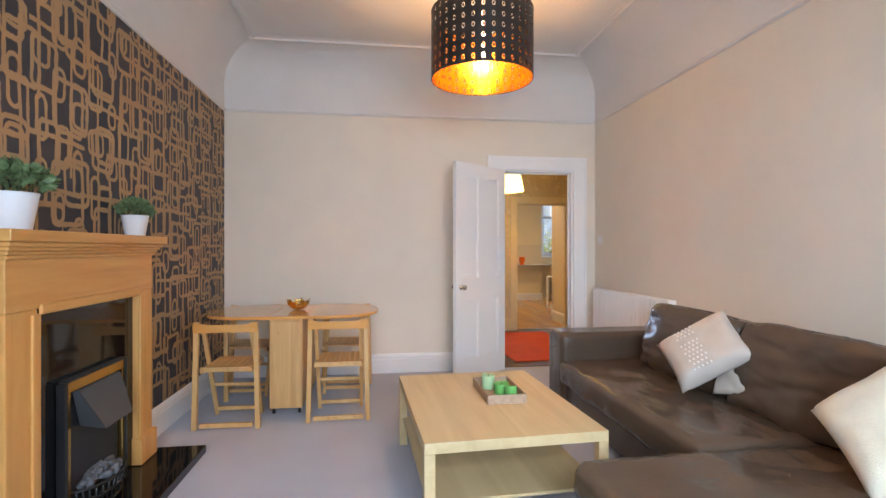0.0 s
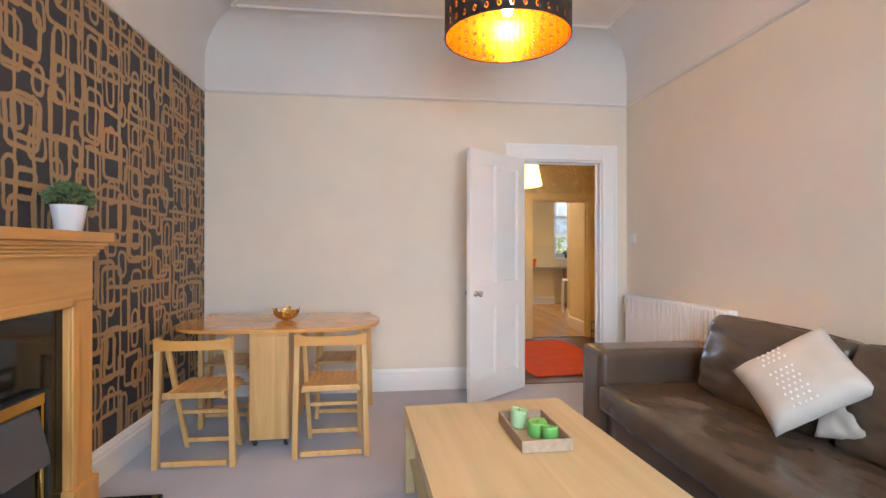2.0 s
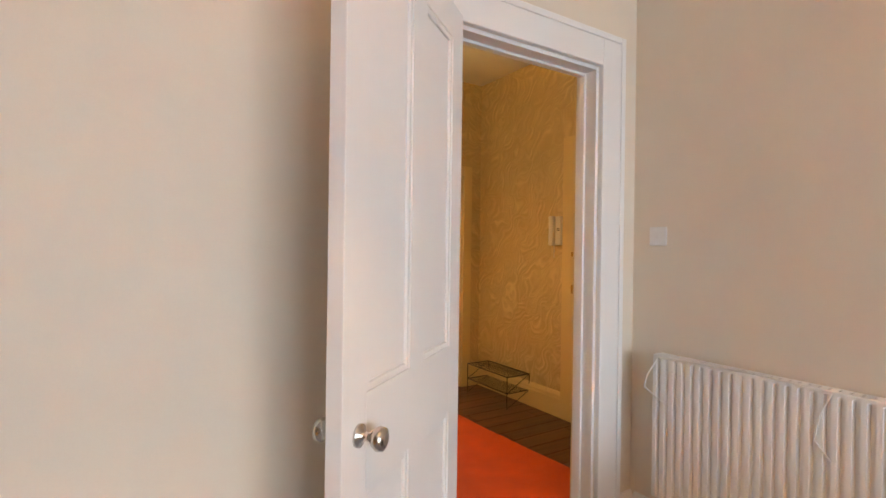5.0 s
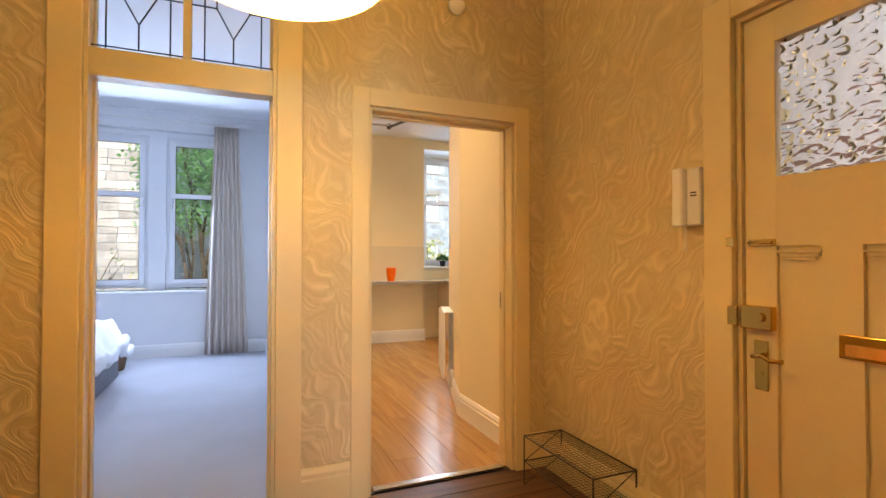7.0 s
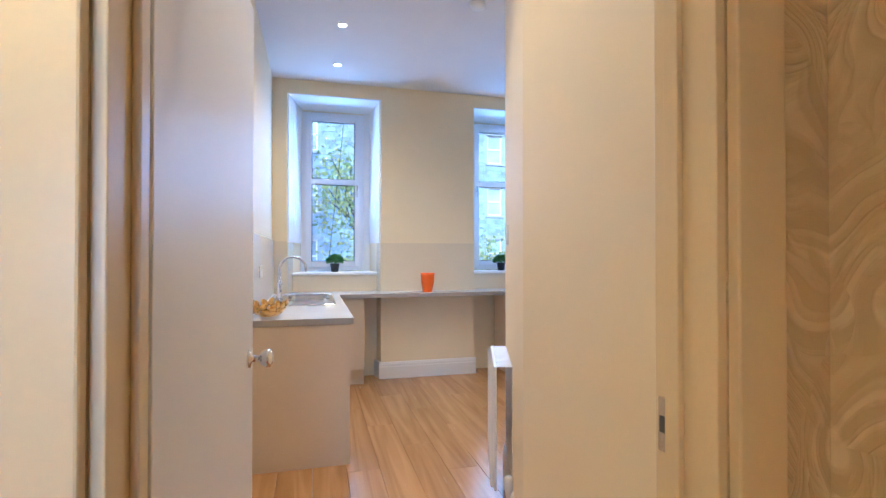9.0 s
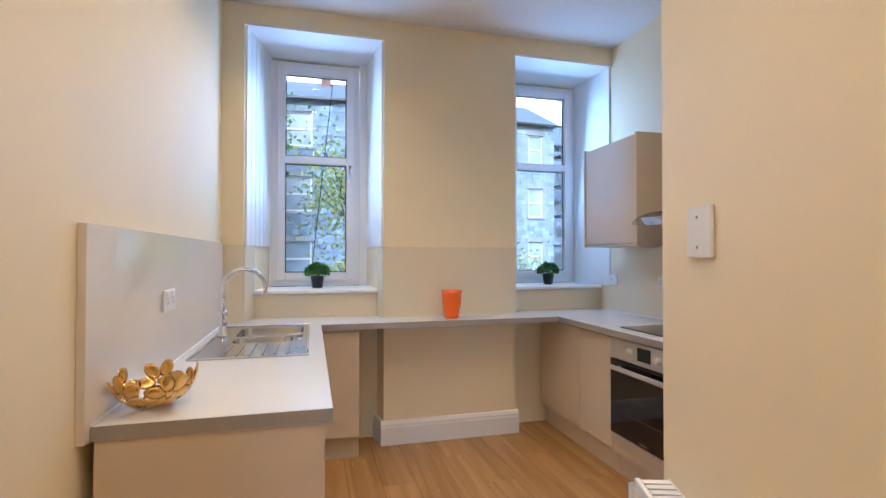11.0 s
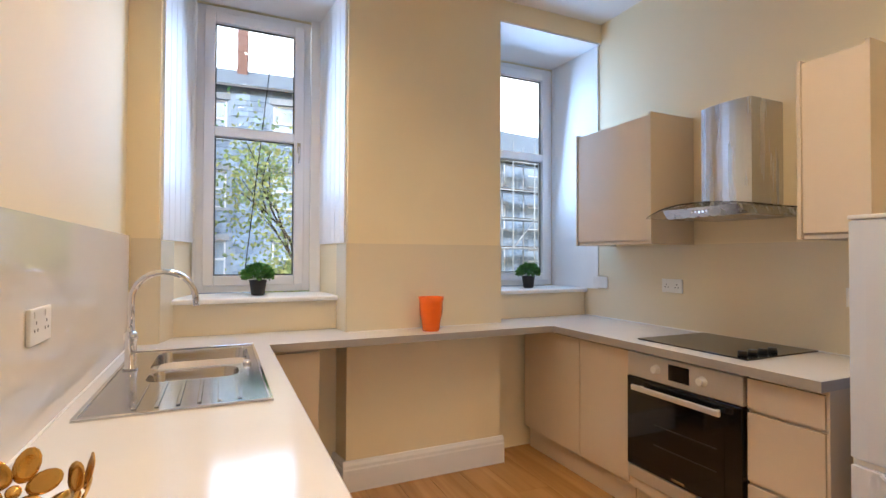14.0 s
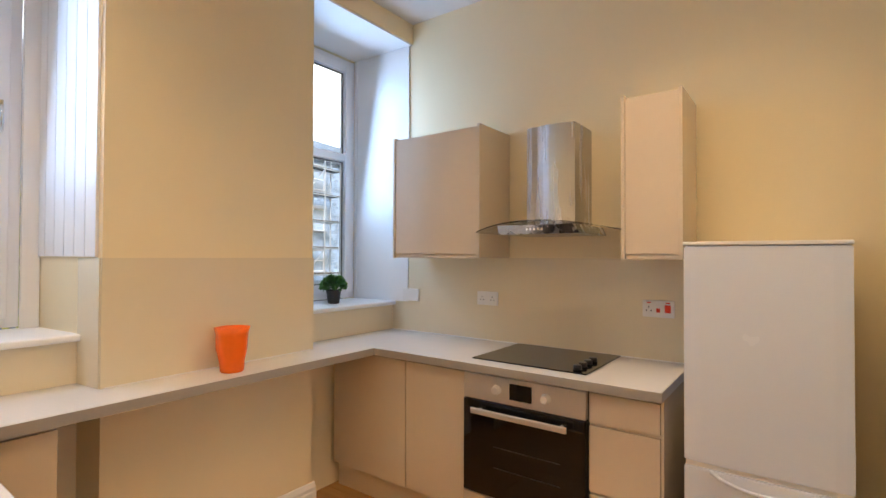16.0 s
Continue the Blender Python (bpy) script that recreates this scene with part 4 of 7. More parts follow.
box(bm, -0.046, 0.014, 1.30, -0.042, 0.045, 1.335, 0.001)
box(bm, -0.010, -0.115, 1.300, 0.0, -0.02, 1.325, 0.002)
cyl(bm, (-0.014, -0.105, 1.3125), (-0.014, -0.02, 1.3125), 0.005, 8)
part("door_chain", bm, M_BRASS, fd, "brass security chain")
bm = B(-0.032, -0.115, 1.00, 0.0, 0.002, 1.085, bevel=0.004)
box(bm, -0.045, 0.004, 1.005, -0.032, 0.045, 1.08, 0.003), cyl(bm, (-0.045, -0.075, 1.045), (-0.032, -0.075, 1.045), 0.016, 16)
part("latch", bm, M_BRASS, fd, "brass night latch")
bm = B(-0.006, -0.085, 0.78, 0.0, -0.035, 0.96, bevel=0.002)
cyl(bm, (-0.006, -0.06, 0.905), (-0.05, -0.06, 0.905), 0.008, 10)
tube(bm, [(-0.05, -0.055, 0.905), (-0.05, -0.09, 0.912), (-0.052, -0.125, 0.900), (-0.05, -0.165, 0.905)], 0.008, 8)
cyl(bm, (-0.0065, -0.06, 0.84), (-0.008, -0.06, 0.84), 0.008, 10)
part("lever_handle", bm, M_BRASS, fd, "curved brass lever handle on a plate")
bm = B(-0.008, -0.58, 0.945, 0.0, -0.31, 1.02, bevel=0.003)
part("letter_plate", bm, M_BRASS, fd, "brass letter plate")
part("letter_flap", B(-0.013, -0.56, 0.955, -0.0085, -0.33, 0.99, bevel=0.002), M_OAK, fd, "brown letter flap")
slab("wall_stair_dado", 5.17, 5.6, -0.1, 5.199, 7.9, 1.75, M_CHIMNEY, "dull red tiled stairwell dado", "wall")
# added fill lamp, no window here; brightens what the obscured pane shows
lamp("stair_window_light", "AREA", look((4.35, 6.0, 2.9), (5.2, 7.2, 1.6)), 20, (0.85, 0.9, 1.0), w=0.5, h=0.5)
slab("ceiling_stair", 4.22, 5.6, 3.0, 5.3, 7.9, 3.1, M_WHITE, "white stairwell ceiling", "ceiling")
slab("floor_stair", 4.21, 5.6, -0.12, 5.2, 7.9, 0.0, M_EDGE, "grey stone stairwell landing", "floor")
slab("wall_stair_beyond", 5.2, 5.6, -0.1, 5.3, 7.9, 3.0, M_BEDWALL, "pale stairwell wall beyond the front door", "wall")


def upvc_window(name, m, w, h, mid, side, label, handle=True):
    """Tilt window: w by h, transom at mid; side: 1 puts the handle at plus x. Built in the xz plane, room side at minus y."""
    t = tagged(thing(name, m, label, "window"), kind="structure")
    f, s = 0.05, 0.055
    bm = bmesh.new()
    for a in ((0, 0, 0, f, 0.07, h), (w - f, 0, 0, w, 0.07, h), (f, 0, 0, w - f, 0.07, f), (f, 0, h - f, w - f, 0.07, h)):
        box(bm, *a, bevel=0.004)
    part("window_frame", bm, M_UPVC, t)
    bm = bmesh.new()
    a0, a1 = f - 0.008, f + s
    for a in ((a0, -0.02, a0, a1, 0.05, h - a0), (w - a1, -0.02, a0, w - a0, 0.05, h - a0), (a1, -0.02, a0, w - a1, 0.05, a1), (a1, -0.02, h - a1, w - a1, 0.05, h - a0), (a1, -0.02, mid - 0.03, w - a1, 0.05, mid + 0.03)):
        box(bm, *a, bevel=0.006)
    sash = part("sash", bm, M_UPVC, t)
    for z0, z1 in ((a1, mid - 0.03), (mid + 0.03, h - a1)):
        g = part("pane", B(a1, 0.018, z0, w - a1, 0.022, z1), M_GLASS, sash)
        g.visible_shadow = False
        bm = bmesh.new()
        for a in ((a1, 0.012, z0, a1 + 0.008, 0.017, z1), (w - a1 - 0.008, 0.012, z0, w - a1, 0.017, z1), (a1 + 0.008, 0.012, z0, w - a1 - 0.008, 0.017, z0 + 0.008), (a1 + 0.008, 0.012, z1 - 0.008, w - a1 - 0.008, 0.017, z1)):
            box(bm, *a)
        part("gasket", bm, M_DARKGREY, sash)
    if handle:
        x = w - f - 0.028 if side > 0 else f + 0.028
        bm = B(x - 0.013, -0.032, mid - 0.10, x + 0.013, -0.02, mid - 0.03, bevel=0.004)
        cyl(bm, (x, -0.032, mid - 0.065), (x, -0.055, mid - 0.065), 0.008, 10)
        tube(bm, [(x, -0.055, mid - 0.06), (x, -0.058, mid - 0.10), (x, -0.05, mid - 0.17)], 0.008, 8)
        part("handle", bm, M_CHROME, t, "chrome window handle")
    bm = B(w / 2 - 0.17, -0.008, h - f + 0.012, w / 2 + 0.17, 0.0, h - f + 0.03, bevel=0.002)
    part("trickle_vent", bm, M_UPVC, t)
    return t


upvc_window("window_1", pose(3.075, 13.50, 1.125), 0.69, 1.80, 1.01, 1, "tall white window with a chrome handle")
upvc_window("window_2", pose(5.065, 13.50, 1.125), 0.69, 1.80, 1.05, -1, "tall white window beside the wall cabinet")
solid("window_sill_1", B(2.965, 13.09, 1.09, 3.875, 13.52, 1.118, bevel=0.008), M_GLOSS, "white painted window sill", "window sill")
solid("window_sill_2", B(4.925, 13.09, 1.09, 5.788, 13.52, 1.118, bevel=0.008), M_GLOSS, "white painted window sill", "window sill")


def reveal(name, p, q, z0, z1, side, tongue, label):
    """White lining boards on a splayed window side, from p at the front to q at the frame."""
    r = tagged(thing(name, pose(p[0], p[1], 0), label, "window reveal"), kind="structure")
    p0, d = Vector((0, 0)), Vector(q) - Vector(p)
    nrm = Vector((-d.y, d.x)).normalized() * side
    k = 6 if tongue else 1
    for i in range(k):
        a, b = d * (i / k) + d.normalized() * 0.0025, d * ((i + 1) / k) - d.normalized() * 0.0025
        bm = prism(bmesh.new(), [tuple(a), tuple(b), tuple(b + nrm * 0.012), tuple(a + nrm * 0.012)], z0, z1)
        part("board", bm, M_GLOSS, r)
    return r


reveal("trim_reveal", (2.945, 12.968), (3.062, 13.498), 1.435, 2.948, -1, True, "white tongue-and-groove window lining")
reveal("trim_reveal", (3.888, 12.968), (3.832, 13.498), 1.435, 2.948, 1, True, "white tongue-and-groove window lining")
reveal("trim_reveal", (4.922, 12.968), (5.018, 13.498), 1.435, 2.948, -1, False, "white painted window reveal")
reveal("trim_reveal", (5.788, 12.968), (5.772, 13.498), 1.12, 2.948, 1, False, "white painted window reveal")
for a, b, c, e in ((2.942, 3.890, 3.06, 3.83), (4.920, 5.788, 5.02, 5.77)):
    bm = prism(bmesh.new(), [(a, 12.95), (b, 12.95), (e, 13.5), (c, 13.5)], 2.938, 2.949)
    solid("trim_recess_head", bm, M_GLOSS, "white board under the recess head", "window reveal")
bm = bmesh.new()
for a in ((3.062, 13.470, 1.118, 3.075, 13.5, 2.94), (3.765, 13.470, 1.118, 3.83, 13.5, 2.94), (5.02, 13.47, 1.118, 5.065, 13.5, 2.94), (5.755, 13.47, 1.118, 5.772, 13.5, 2.94)):
    box(bm, *a, bevel=0.003)
solid("trim_window_beads", bm, M_GLOSS, "white timber beads beside the windows", "trim")

upvc_window("window_3", pose(0.53, 13.10, 0.87), 0.70, 1.95, 1.19, 1, "white bedroom window with brass catch")
upvc_window("window_4", pose(1.42, 13.10, 0.87), 0.66, 1.95, 1.19, -1, "white bedroom window beside the curtain")
bm = bmesh.new()
box(bm, 1.225, 13.06, 0.84, 1.425, 13.34, 2.88, 0.004), box(bm, 0.46, 13.08, 2.815, 2.02, 13.34, 2.88, 0.003), box(bm, 0.46, 13.06, 0.84, 0.535, 13.34, 2.81, 0.003)
solid("trim_window_mullion", bm, M_UPVC, "broad white mullion between bedroom windows", "mullion")
solid("window_sill_3", B(0.42, 12.90, 0.812, 2.06, 13.12, 0.84, bevel=0.006), M_GLOSS, "white bedroom window sill", "window sill")

upvc_window("window_5", pose(-0.1, -0.86, 0.8), 1.28, 1.9, 1.2, 1, "white living room window", handle=False)
upvc_window("window_6", pose(1.22, -0.86, 0.8), 1.28, 1.9, 1.2, -1, "white living room window", handle=False)


# ---- living room ----
def leaves(bm, c, r, n, size, seed, flat=0.8):
    rnd = random.Random(seed)
    for _ in range(n):
        a, z = rnd.uniform(0, 2 * math.pi), rnd.uniform(-0.25, 1)
        k = rnd.uniform(0.45, 1.0) ** 0.5
        q = math.sqrt(max(0, 1 - z * z))
        d = Vector((q * math.cos(a), q * math.sin(a), z * flat))
        p = Vector(c) + d * r * k
        out = (d + Vector((rnd.uniform(-.6, .6), rnd.uniform(-.6, .6), rnd.uniform(-.2, .7)))).normalized()
        sd = out.cross(Vector((rnd.uniform(-1, 1), rnd.uniform(-1, 1), rnd.uniform(-1, 1)))).normalized()
        s = size * rnd.uniform(0.7, 1.25)
        up = out.cross(sd)
        vs = [bm.verts.new(p + x) for x in (Vector(), out * s * .5 + sd * s * .34 + up * s * .08, out * s, out * s * .5 - sd * s * .34 + up * s * .08)]
        bm.faces.new(vs[:3]), bm.faces.new((vs[0], vs[2], vs[3]))
    return bm


def potted(name, m, pr, ph, fr, n, size, pot_mat, leaf_mat, label, seed, flat=0.8):
    t = thing(name, m, label, "plant")
    part("pot", lathe(bmesh.new(), [(pr * .72, 0), (pr * .76, 0.004), (pr, ph * .93), (pr * 1.03, ph), (pr * .94, ph), (pr * .90, ph * .86)], 28, cap=True), pot_mat, t)
    part("soil", lathe(bmesh.new(), [(pr * .90, ph * .84), (pr * .5, ph * .9)], 20), M_SOIL, t)
    bm = bmesh.new()
    rnd = random.Random(seed)
    for k in range(16):
        a = rnd.uniform(0, 6.28)
        e = fr * rnd.uniform(.3, .85)
        tube(bm, [(0, 0, ph * .85), (e * .4 * math.cos(a), e * .4 * math.sin(a), ph + fr * .35), (e * math.cos(a), e * math.sin(a), ph + fr * rnd.uniform(.3, .9))], 0.0025, 5)
    part("stems", bm, leaf_mat, t)
    part("foliage", leaves(bmesh.new(), (0, 0, ph + fr * .28), fr, n, size, seed, flat), leaf_mat, t, "small clustered green leaves")
    return t


def fireplace():
    fp = thing("fireplace_surround", pose(-0.842, 0, 0), "honey oak fireplace surround with a stepped mantel shelf", "fireplace")
    for y0, y1 in ((2.755, 2.935), (3.79, 3.97)):
        bm = B(0.02, y0, 0.055, 0.165, y1, 1.08, bevel=0.006)
        yi = y1 - 0.05 if y0 < 3 else y0
        box(bm, 0.165, yi, 0.22, 0.180, yi + 0.05, 1.06, 0.006)
        leg = part("leg", bm, M_OAK, fp)
        part("plinth", B(0.01, y0 - 0.012, 0.055, 0.19, y1 + 0.012, 0.215, bevel=0.006), M_OAK, leg)
    bm = B(0.02, 2.755, 1.08, 0.165, 3.97, 1.30, bevel=0.004)
    box(bm, 0.165, 2.935, 1.055, 0.182, 3.79, 1.10, 0.008)
    part("frieze", bm, M_OAKH, fp)
    bm = bmesh.new()
    for i, (o, z0, z1) in enumerate(((0.012, 1.288, 1.306), (0.022, 1.306, 1.322), (0.034, 1.322, 1.338), (0.046, 1.338, 1.358), (0.066, 1.358, 1.405))):
        box(bm, 0.0, 2.755 - o, z0, 0.165 + o, 3.97 + o, z1, 0.004)
    part("mantel_shelf", bm, M_OAKH, fp)
    bp_ = thing("fire_back_panel", pose(-0.842, 0, 0), "polished black back panel inside the surround", "back panel")
    part("panel", B(0.012, 2.936, 0.056, 0.135, 3.789, 1.079), M_GRANITE, bp_)
    h = thing("hearth", pose(-0.842, 0, 0), "polished black granite hearth slab on the carpet", "hearth")
    part("slab", B(0.004, 2.62, 0.002, 0.455, 4.06, 0.052, bevel=0.004), M_GRANITE, h)
    f = thing("electric_fire", pose(-0.695, 3.37, 0.054), "black and brass electric fire with pebbles", "fire")
    for y in (-0.25, 0.225):
        part("post", B(-0.008, y, 0, 0.022, y + 0.03, 0.665, bevel=0.003), M_BRASS, f, "polished brass post")
    part("top_bar", B(-0.008, -0.25, 0.615, 0.024, 0.25, 0.665, bevel=0.003), M_BRASS, f, "polished brass top bar")
    part("rim", B(-0.010, -0.262, 0.666, 0.034, 0.262, 0.676, bevel=0.002), M_FRAMEBLACK, f)
    bm = bmesh.new()
    lo = [bm.verts.new(v) for v in ((0.125, -0.13, 0.41), (0.125, 0.13, 0.41), (0.006, 0.13, 0.43), (0.006, -0.13, 0.43))]
    hi = [bm.verts.new(v) for v in ((0.035, -0.19, 0.612), (0.035, 0.19, 0.612), (0.006, 0.19, 0.612), (0.006, -0.19, 0.612))]
    bm.faces.new(lo[::-1]), bm.faces.new(hi)
    for i in range(4):
        bm.faces.new((lo[i], lo[(i + 1) % 4], hi[(i + 1) % 4], hi[i]))
    bmesh.ops.bevel(bm, geom=list(bm.edges), offset=0.004, segments=2, affect="EDGES")
    part("canopy", bm, M_DARKGREY, f, "dark sloping metal canopy")
    part("back_plate", B(-0.010, -0.219, 0, 0.004, 0.219, 0.61), M_FRAMEBLACK, f)
    bk = None
    for z, k in ((0.03, .82), (0.085, .92), (0.14, 1.0)):
        bm = tube(bmesh.new(), [(0.12 * k * math.cos(math.pi * a / 16 - math.pi / 2), 0.19 * k * math.sin(math.pi * a / 16 - math.pi / 2), z) for a in range(17)], 0.007, 6)
        bk = bk or part("basket", bm, M_FRAMEBLACK, f, "black wrought fire basket") if z < 0.05 else bk
        if z > 0.05:
            part("hoop", bm, M_FRAMEBLACK, bk)
    for a in range(17):
        an = math.pi * a / 16 - math.pi / 2
        x, y = 0.12 * math.cos(an), 0.19 * math.sin(an)
        part("bar", cyl(bmesh.new(), (x * .8, y * .8, 0.02), (x, y, 0.14), 0.005, 6), M_FRAMEBLACK, bk)
    bm = bmesh.new()
    rnd = random.Random(4)
    for _ in range(60):
        r = bmesh.ops.create_icosphere(bm, subdivisions=1, radius=1)
        s = rnd.uniform(0.014, 0.024)
        a, q = rnd.uniform(-1.57, 1.57), rnd.uniform(0, 0.85)
        mm = pose(0.115 * q * math.cos(a), 0.18 * q * math.sin(a), 0.135 + rnd.uniform(0, 0.02) + 0.03 * (1 - q), rnd.uniform(0, 90), rnd.uniform(0, 90), 0) @ Matrix.Diagonal((s, s * 1.3, s * .7, 1))
        bmesh.ops.transform(bm, matrix=mm, verts=r["verts"])
    part("pebble_bed", bm, M_PEBBLE, f, "grey decorative pebbles", smooth=True)["kind"] = "stuff"
    bm = B(-0.05, -0.19, 0.0, 0.02, 0.19, 0.03)
    part("foot", bm, M_FRAMEBLACK, f)
    for y in (-0.275, 0.252):
        part("side_bar", B(-0.010, y, 0, 0.030, y + 0.022, 0.665, bevel=0.002), M_FRAMEBLACK, f)


fireplace()
potted("potted_plant", pose(-0.735, 3.88, 1.406), 0.072, 0.125, 0.088, 460, 0.028, M_POT, M_LEAFPALE, "small bushy plant in a white pot on the mantel", 3)
potted("potted_plant", pose(-0.725, 2.86, 1.406), 0.088, 0.148, 0.125, 420, 0.042, M_POT, M_LEAFPALE, "leafy plant in a white pot on the mantel", 8, 0.6)


def dining_table():
    t = thing("dining_table", pose(-0.005, 5.16, 0), "beech drop-leaf dining table with rounded ends", "table")

    def top(x0, x1, rounded):
        """One board of the top; rounded: -1 or 1 for the side with the bow."""
        pts = []
        if rounded == 0:
            pts = [(x0, -0.44), (x1, -0.44), (x1, 0.44), (x0, 0.44)]
        else:
            inner, outer = (x0, x1) if rounded > 0 else (x1, x0)
            pts = [(inner, -0.44)]
            for k in range(17):
                a = -math.pi / 2 + math.pi * k / 16
                c, s = math.cos(a), math.sin(a)
                pts.append((inner + (outer - inner) * abs(c) ** 0.62, 0.44 * math.copysign(abs(s) ** 0.85, s)))
            pts.append((inner, 0.44))
            pts = pts if rounded > 0 else pts[::-1]
        out = []
        for q in pts:
            if not out or (Vector(q) - Vector(out[-1])).length > 1e-4:
                out.append(q)
        if (Vector(out[0]) - Vector(out[-1])).length < 1e-4:
            out.pop()
        bm = prism(bmesh.new(), out, 0.765, 0.788)
        bmesh.ops.bevel(bm, geom=[e for e in bm.edges if abs(e.verts[0].co.z - e.verts[1].co.z) < 1e-5], offset=0.003, segments=2, affect="EDGES")
        return bm

    part("centre_board", top(-0.139, 0.139, 0), M_BEECHH, t)
    part("leaf", top(-0.715, -0.1395, -1), M_BEECHH, t)
    part("leaf", top(0.1395, 0.73, 1), M_BEECHH, t)
    bm = B(-0.128, -0.43, 0.055, 0.128, 0.43, 0.763, bevel=0.004)
    part("cabinet", bm, M_BEECH, t)
    part("door", B(-0.120, -0.447, 0.065, 0.120, -0.432, 0.75, bevel=0.003), M_BEECH, t)
    part("knob", lathe(bmesh.new(), [(0.006, 0), (0.006, 0.01), (0.014, 0.014), (0.012, 0.024)], 14, pose(-0.065, -0.447, 0.66, 90)), M_BEECH, t)
    for x in (-0.10, 0.10):
        for y in (-0.38, 0.38):
            part("castor", lathe(bmesh.new(), [(0.024, -0.010), (0.026, 0), (0.024, 0.010)], 14, pose(x, y, 0.026, 0, 90)), M_FRAMEBLACK, t, "small black castor")
            part("castor_bracket", B(x - 0.016, y - 0.014, 0.030, x + 0.016, y + 0.014, 0.0555, bevel=0.002), M_CHROME, t)
    for s in (-1, 1):
        bm = B(s * 0.16, -0.02, 0.735, s * 0.60, 0.02, 0.7645)
        part("gate_rail", bm, M_BEECH, t)
        part("gate_leg", B(s * 0.58 - 0.018, -0.02, 0.0, s * 0.58 + 0.018, 0.02, 0.735, bevel=0.003), M_BEECH, t)


dining_table()


def folding_chair(m, label):
    """Back towards minus y; seat 0.46 high."""
    c = thing("folding_chair", m, label, "chair", "folding chairs at the dining table")
    w = 0.225
    for s in (-1, 1):
        x = s * (w - 0.0175)
        bm = bmesh.new()
        box(bm, x - 0.0175, -0.018, 0, x + 0.0175, 0.018, 0.79, 0.003)
        for v in bm.verts:
            v.co.x += s * 0.018 * (1 - v.co.z / 0.79)
        part("back_post", bm, M_BEECH, c)
        xi = s * (w - 0.055)
        bm = bmesh.new()
        mm = Matrix.Translation((xi, 0.018, 0.765)) @ Matrix.Rotation(radians(22.6), 4, "X")
        box(bm, -0.014, -0.016, -0.820, 0.014, 0.016, 0.0, 0.003, m=mm)
        part("cross_leg", bm, M_BEECH, c)
        part("seat_rail", B(x - s * 0.035 - 0.012, -0.01, 0.415, x - s * 0.035 + 0.012, 0.36, 0.445, bevel=0.003), M_BEECH, c)
    bm = bmesh.new()
    n = 12
    pts = []
    for k in range(n + 1):
        u = -1 + 2 * k / n
        pts.append((u * (w - 0.0), 0.79 - 0.018 * (1 - u ** 4) * (1 if abs(u) < .7 else .4)))
    vs = []
    for y in (-0.030, -0.0185):
        for x, z in pts:
            vs.append(bm.verts.new((x, y, z)))
        for x, z in pts:
            vs.append(bm.verts.new((x, y, 0.715)))
    q = n + 1
    for k in range(n):
        bm.faces.new((vs[k], vs[q + k], vs[q + k + 1], vs[k + 1]))
        bm.faces.new((vs[2 * q + k], vs[2 * q + k + 1], vs[3 * q + k + 1], vs[3 * q + k]))
        bm.faces.new((vs[k], vs[k + 1], vs[2 * q + k + 1], vs[2 * q + k]))
        bm.faces.new((vs[q + k], vs[3 * q + k], vs[3 * q + k + 1], vs[q + k + 1]))
    bm.faces.new((vs[0], vs[2 * q], vs[3 * q], vs[q])), bm.faces.new((vs[n], vs[q + n], vs[3 * q + n], vs[2 * q + n]))
    bmesh.ops.recalc_face_normals(bm, faces=bm.faces)
    part("back_rail", bm, M_BEECHH, c)
    for k in range(8):
        x0 = -0.16 + k * 0.0405
        part("seat_slat", B(x0, -0.005, 0.446, x0 + 0.037, 0.365, 0.460, bevel=0.003), M_BEECH, c)
    part("seat_edge", B(-0.178, -0.022, 0.425, 0.178, -0.006, 0.462, bevel=0.003), M_BEECH, c)
    part("foot_rail", B(-w + 0.0355, -0.014, 0.012, w - 0.0355, 0.014, 0.045, bevel=0.004), M_BEECH, c)
    part("cross_rail", B(-0.155, 0.295, 0.045, 0.155, 0.318, 0.075, bevel=0.004), M_BEECH, c)
    part("spreader", B(-0.155, 0.212, 0.26, 0.155, 0.232, 0.285, bevel=0.004), M_BEECH, c)
    return c


ch = folding_chair(pose(-0.385, 4.48, 0, 0, 0, -1), "beech folding chair with a slatted seat at the table")
copy_thing(ch, pose(0.42, 4.54, 0, 0, 0, 1))
copy_thing(ch, pose(-0.44, 5.58, 0, 0, 0, 180))
copy_thing(ch, pose(0.42, 5.57, 0, 0, 0, 178))


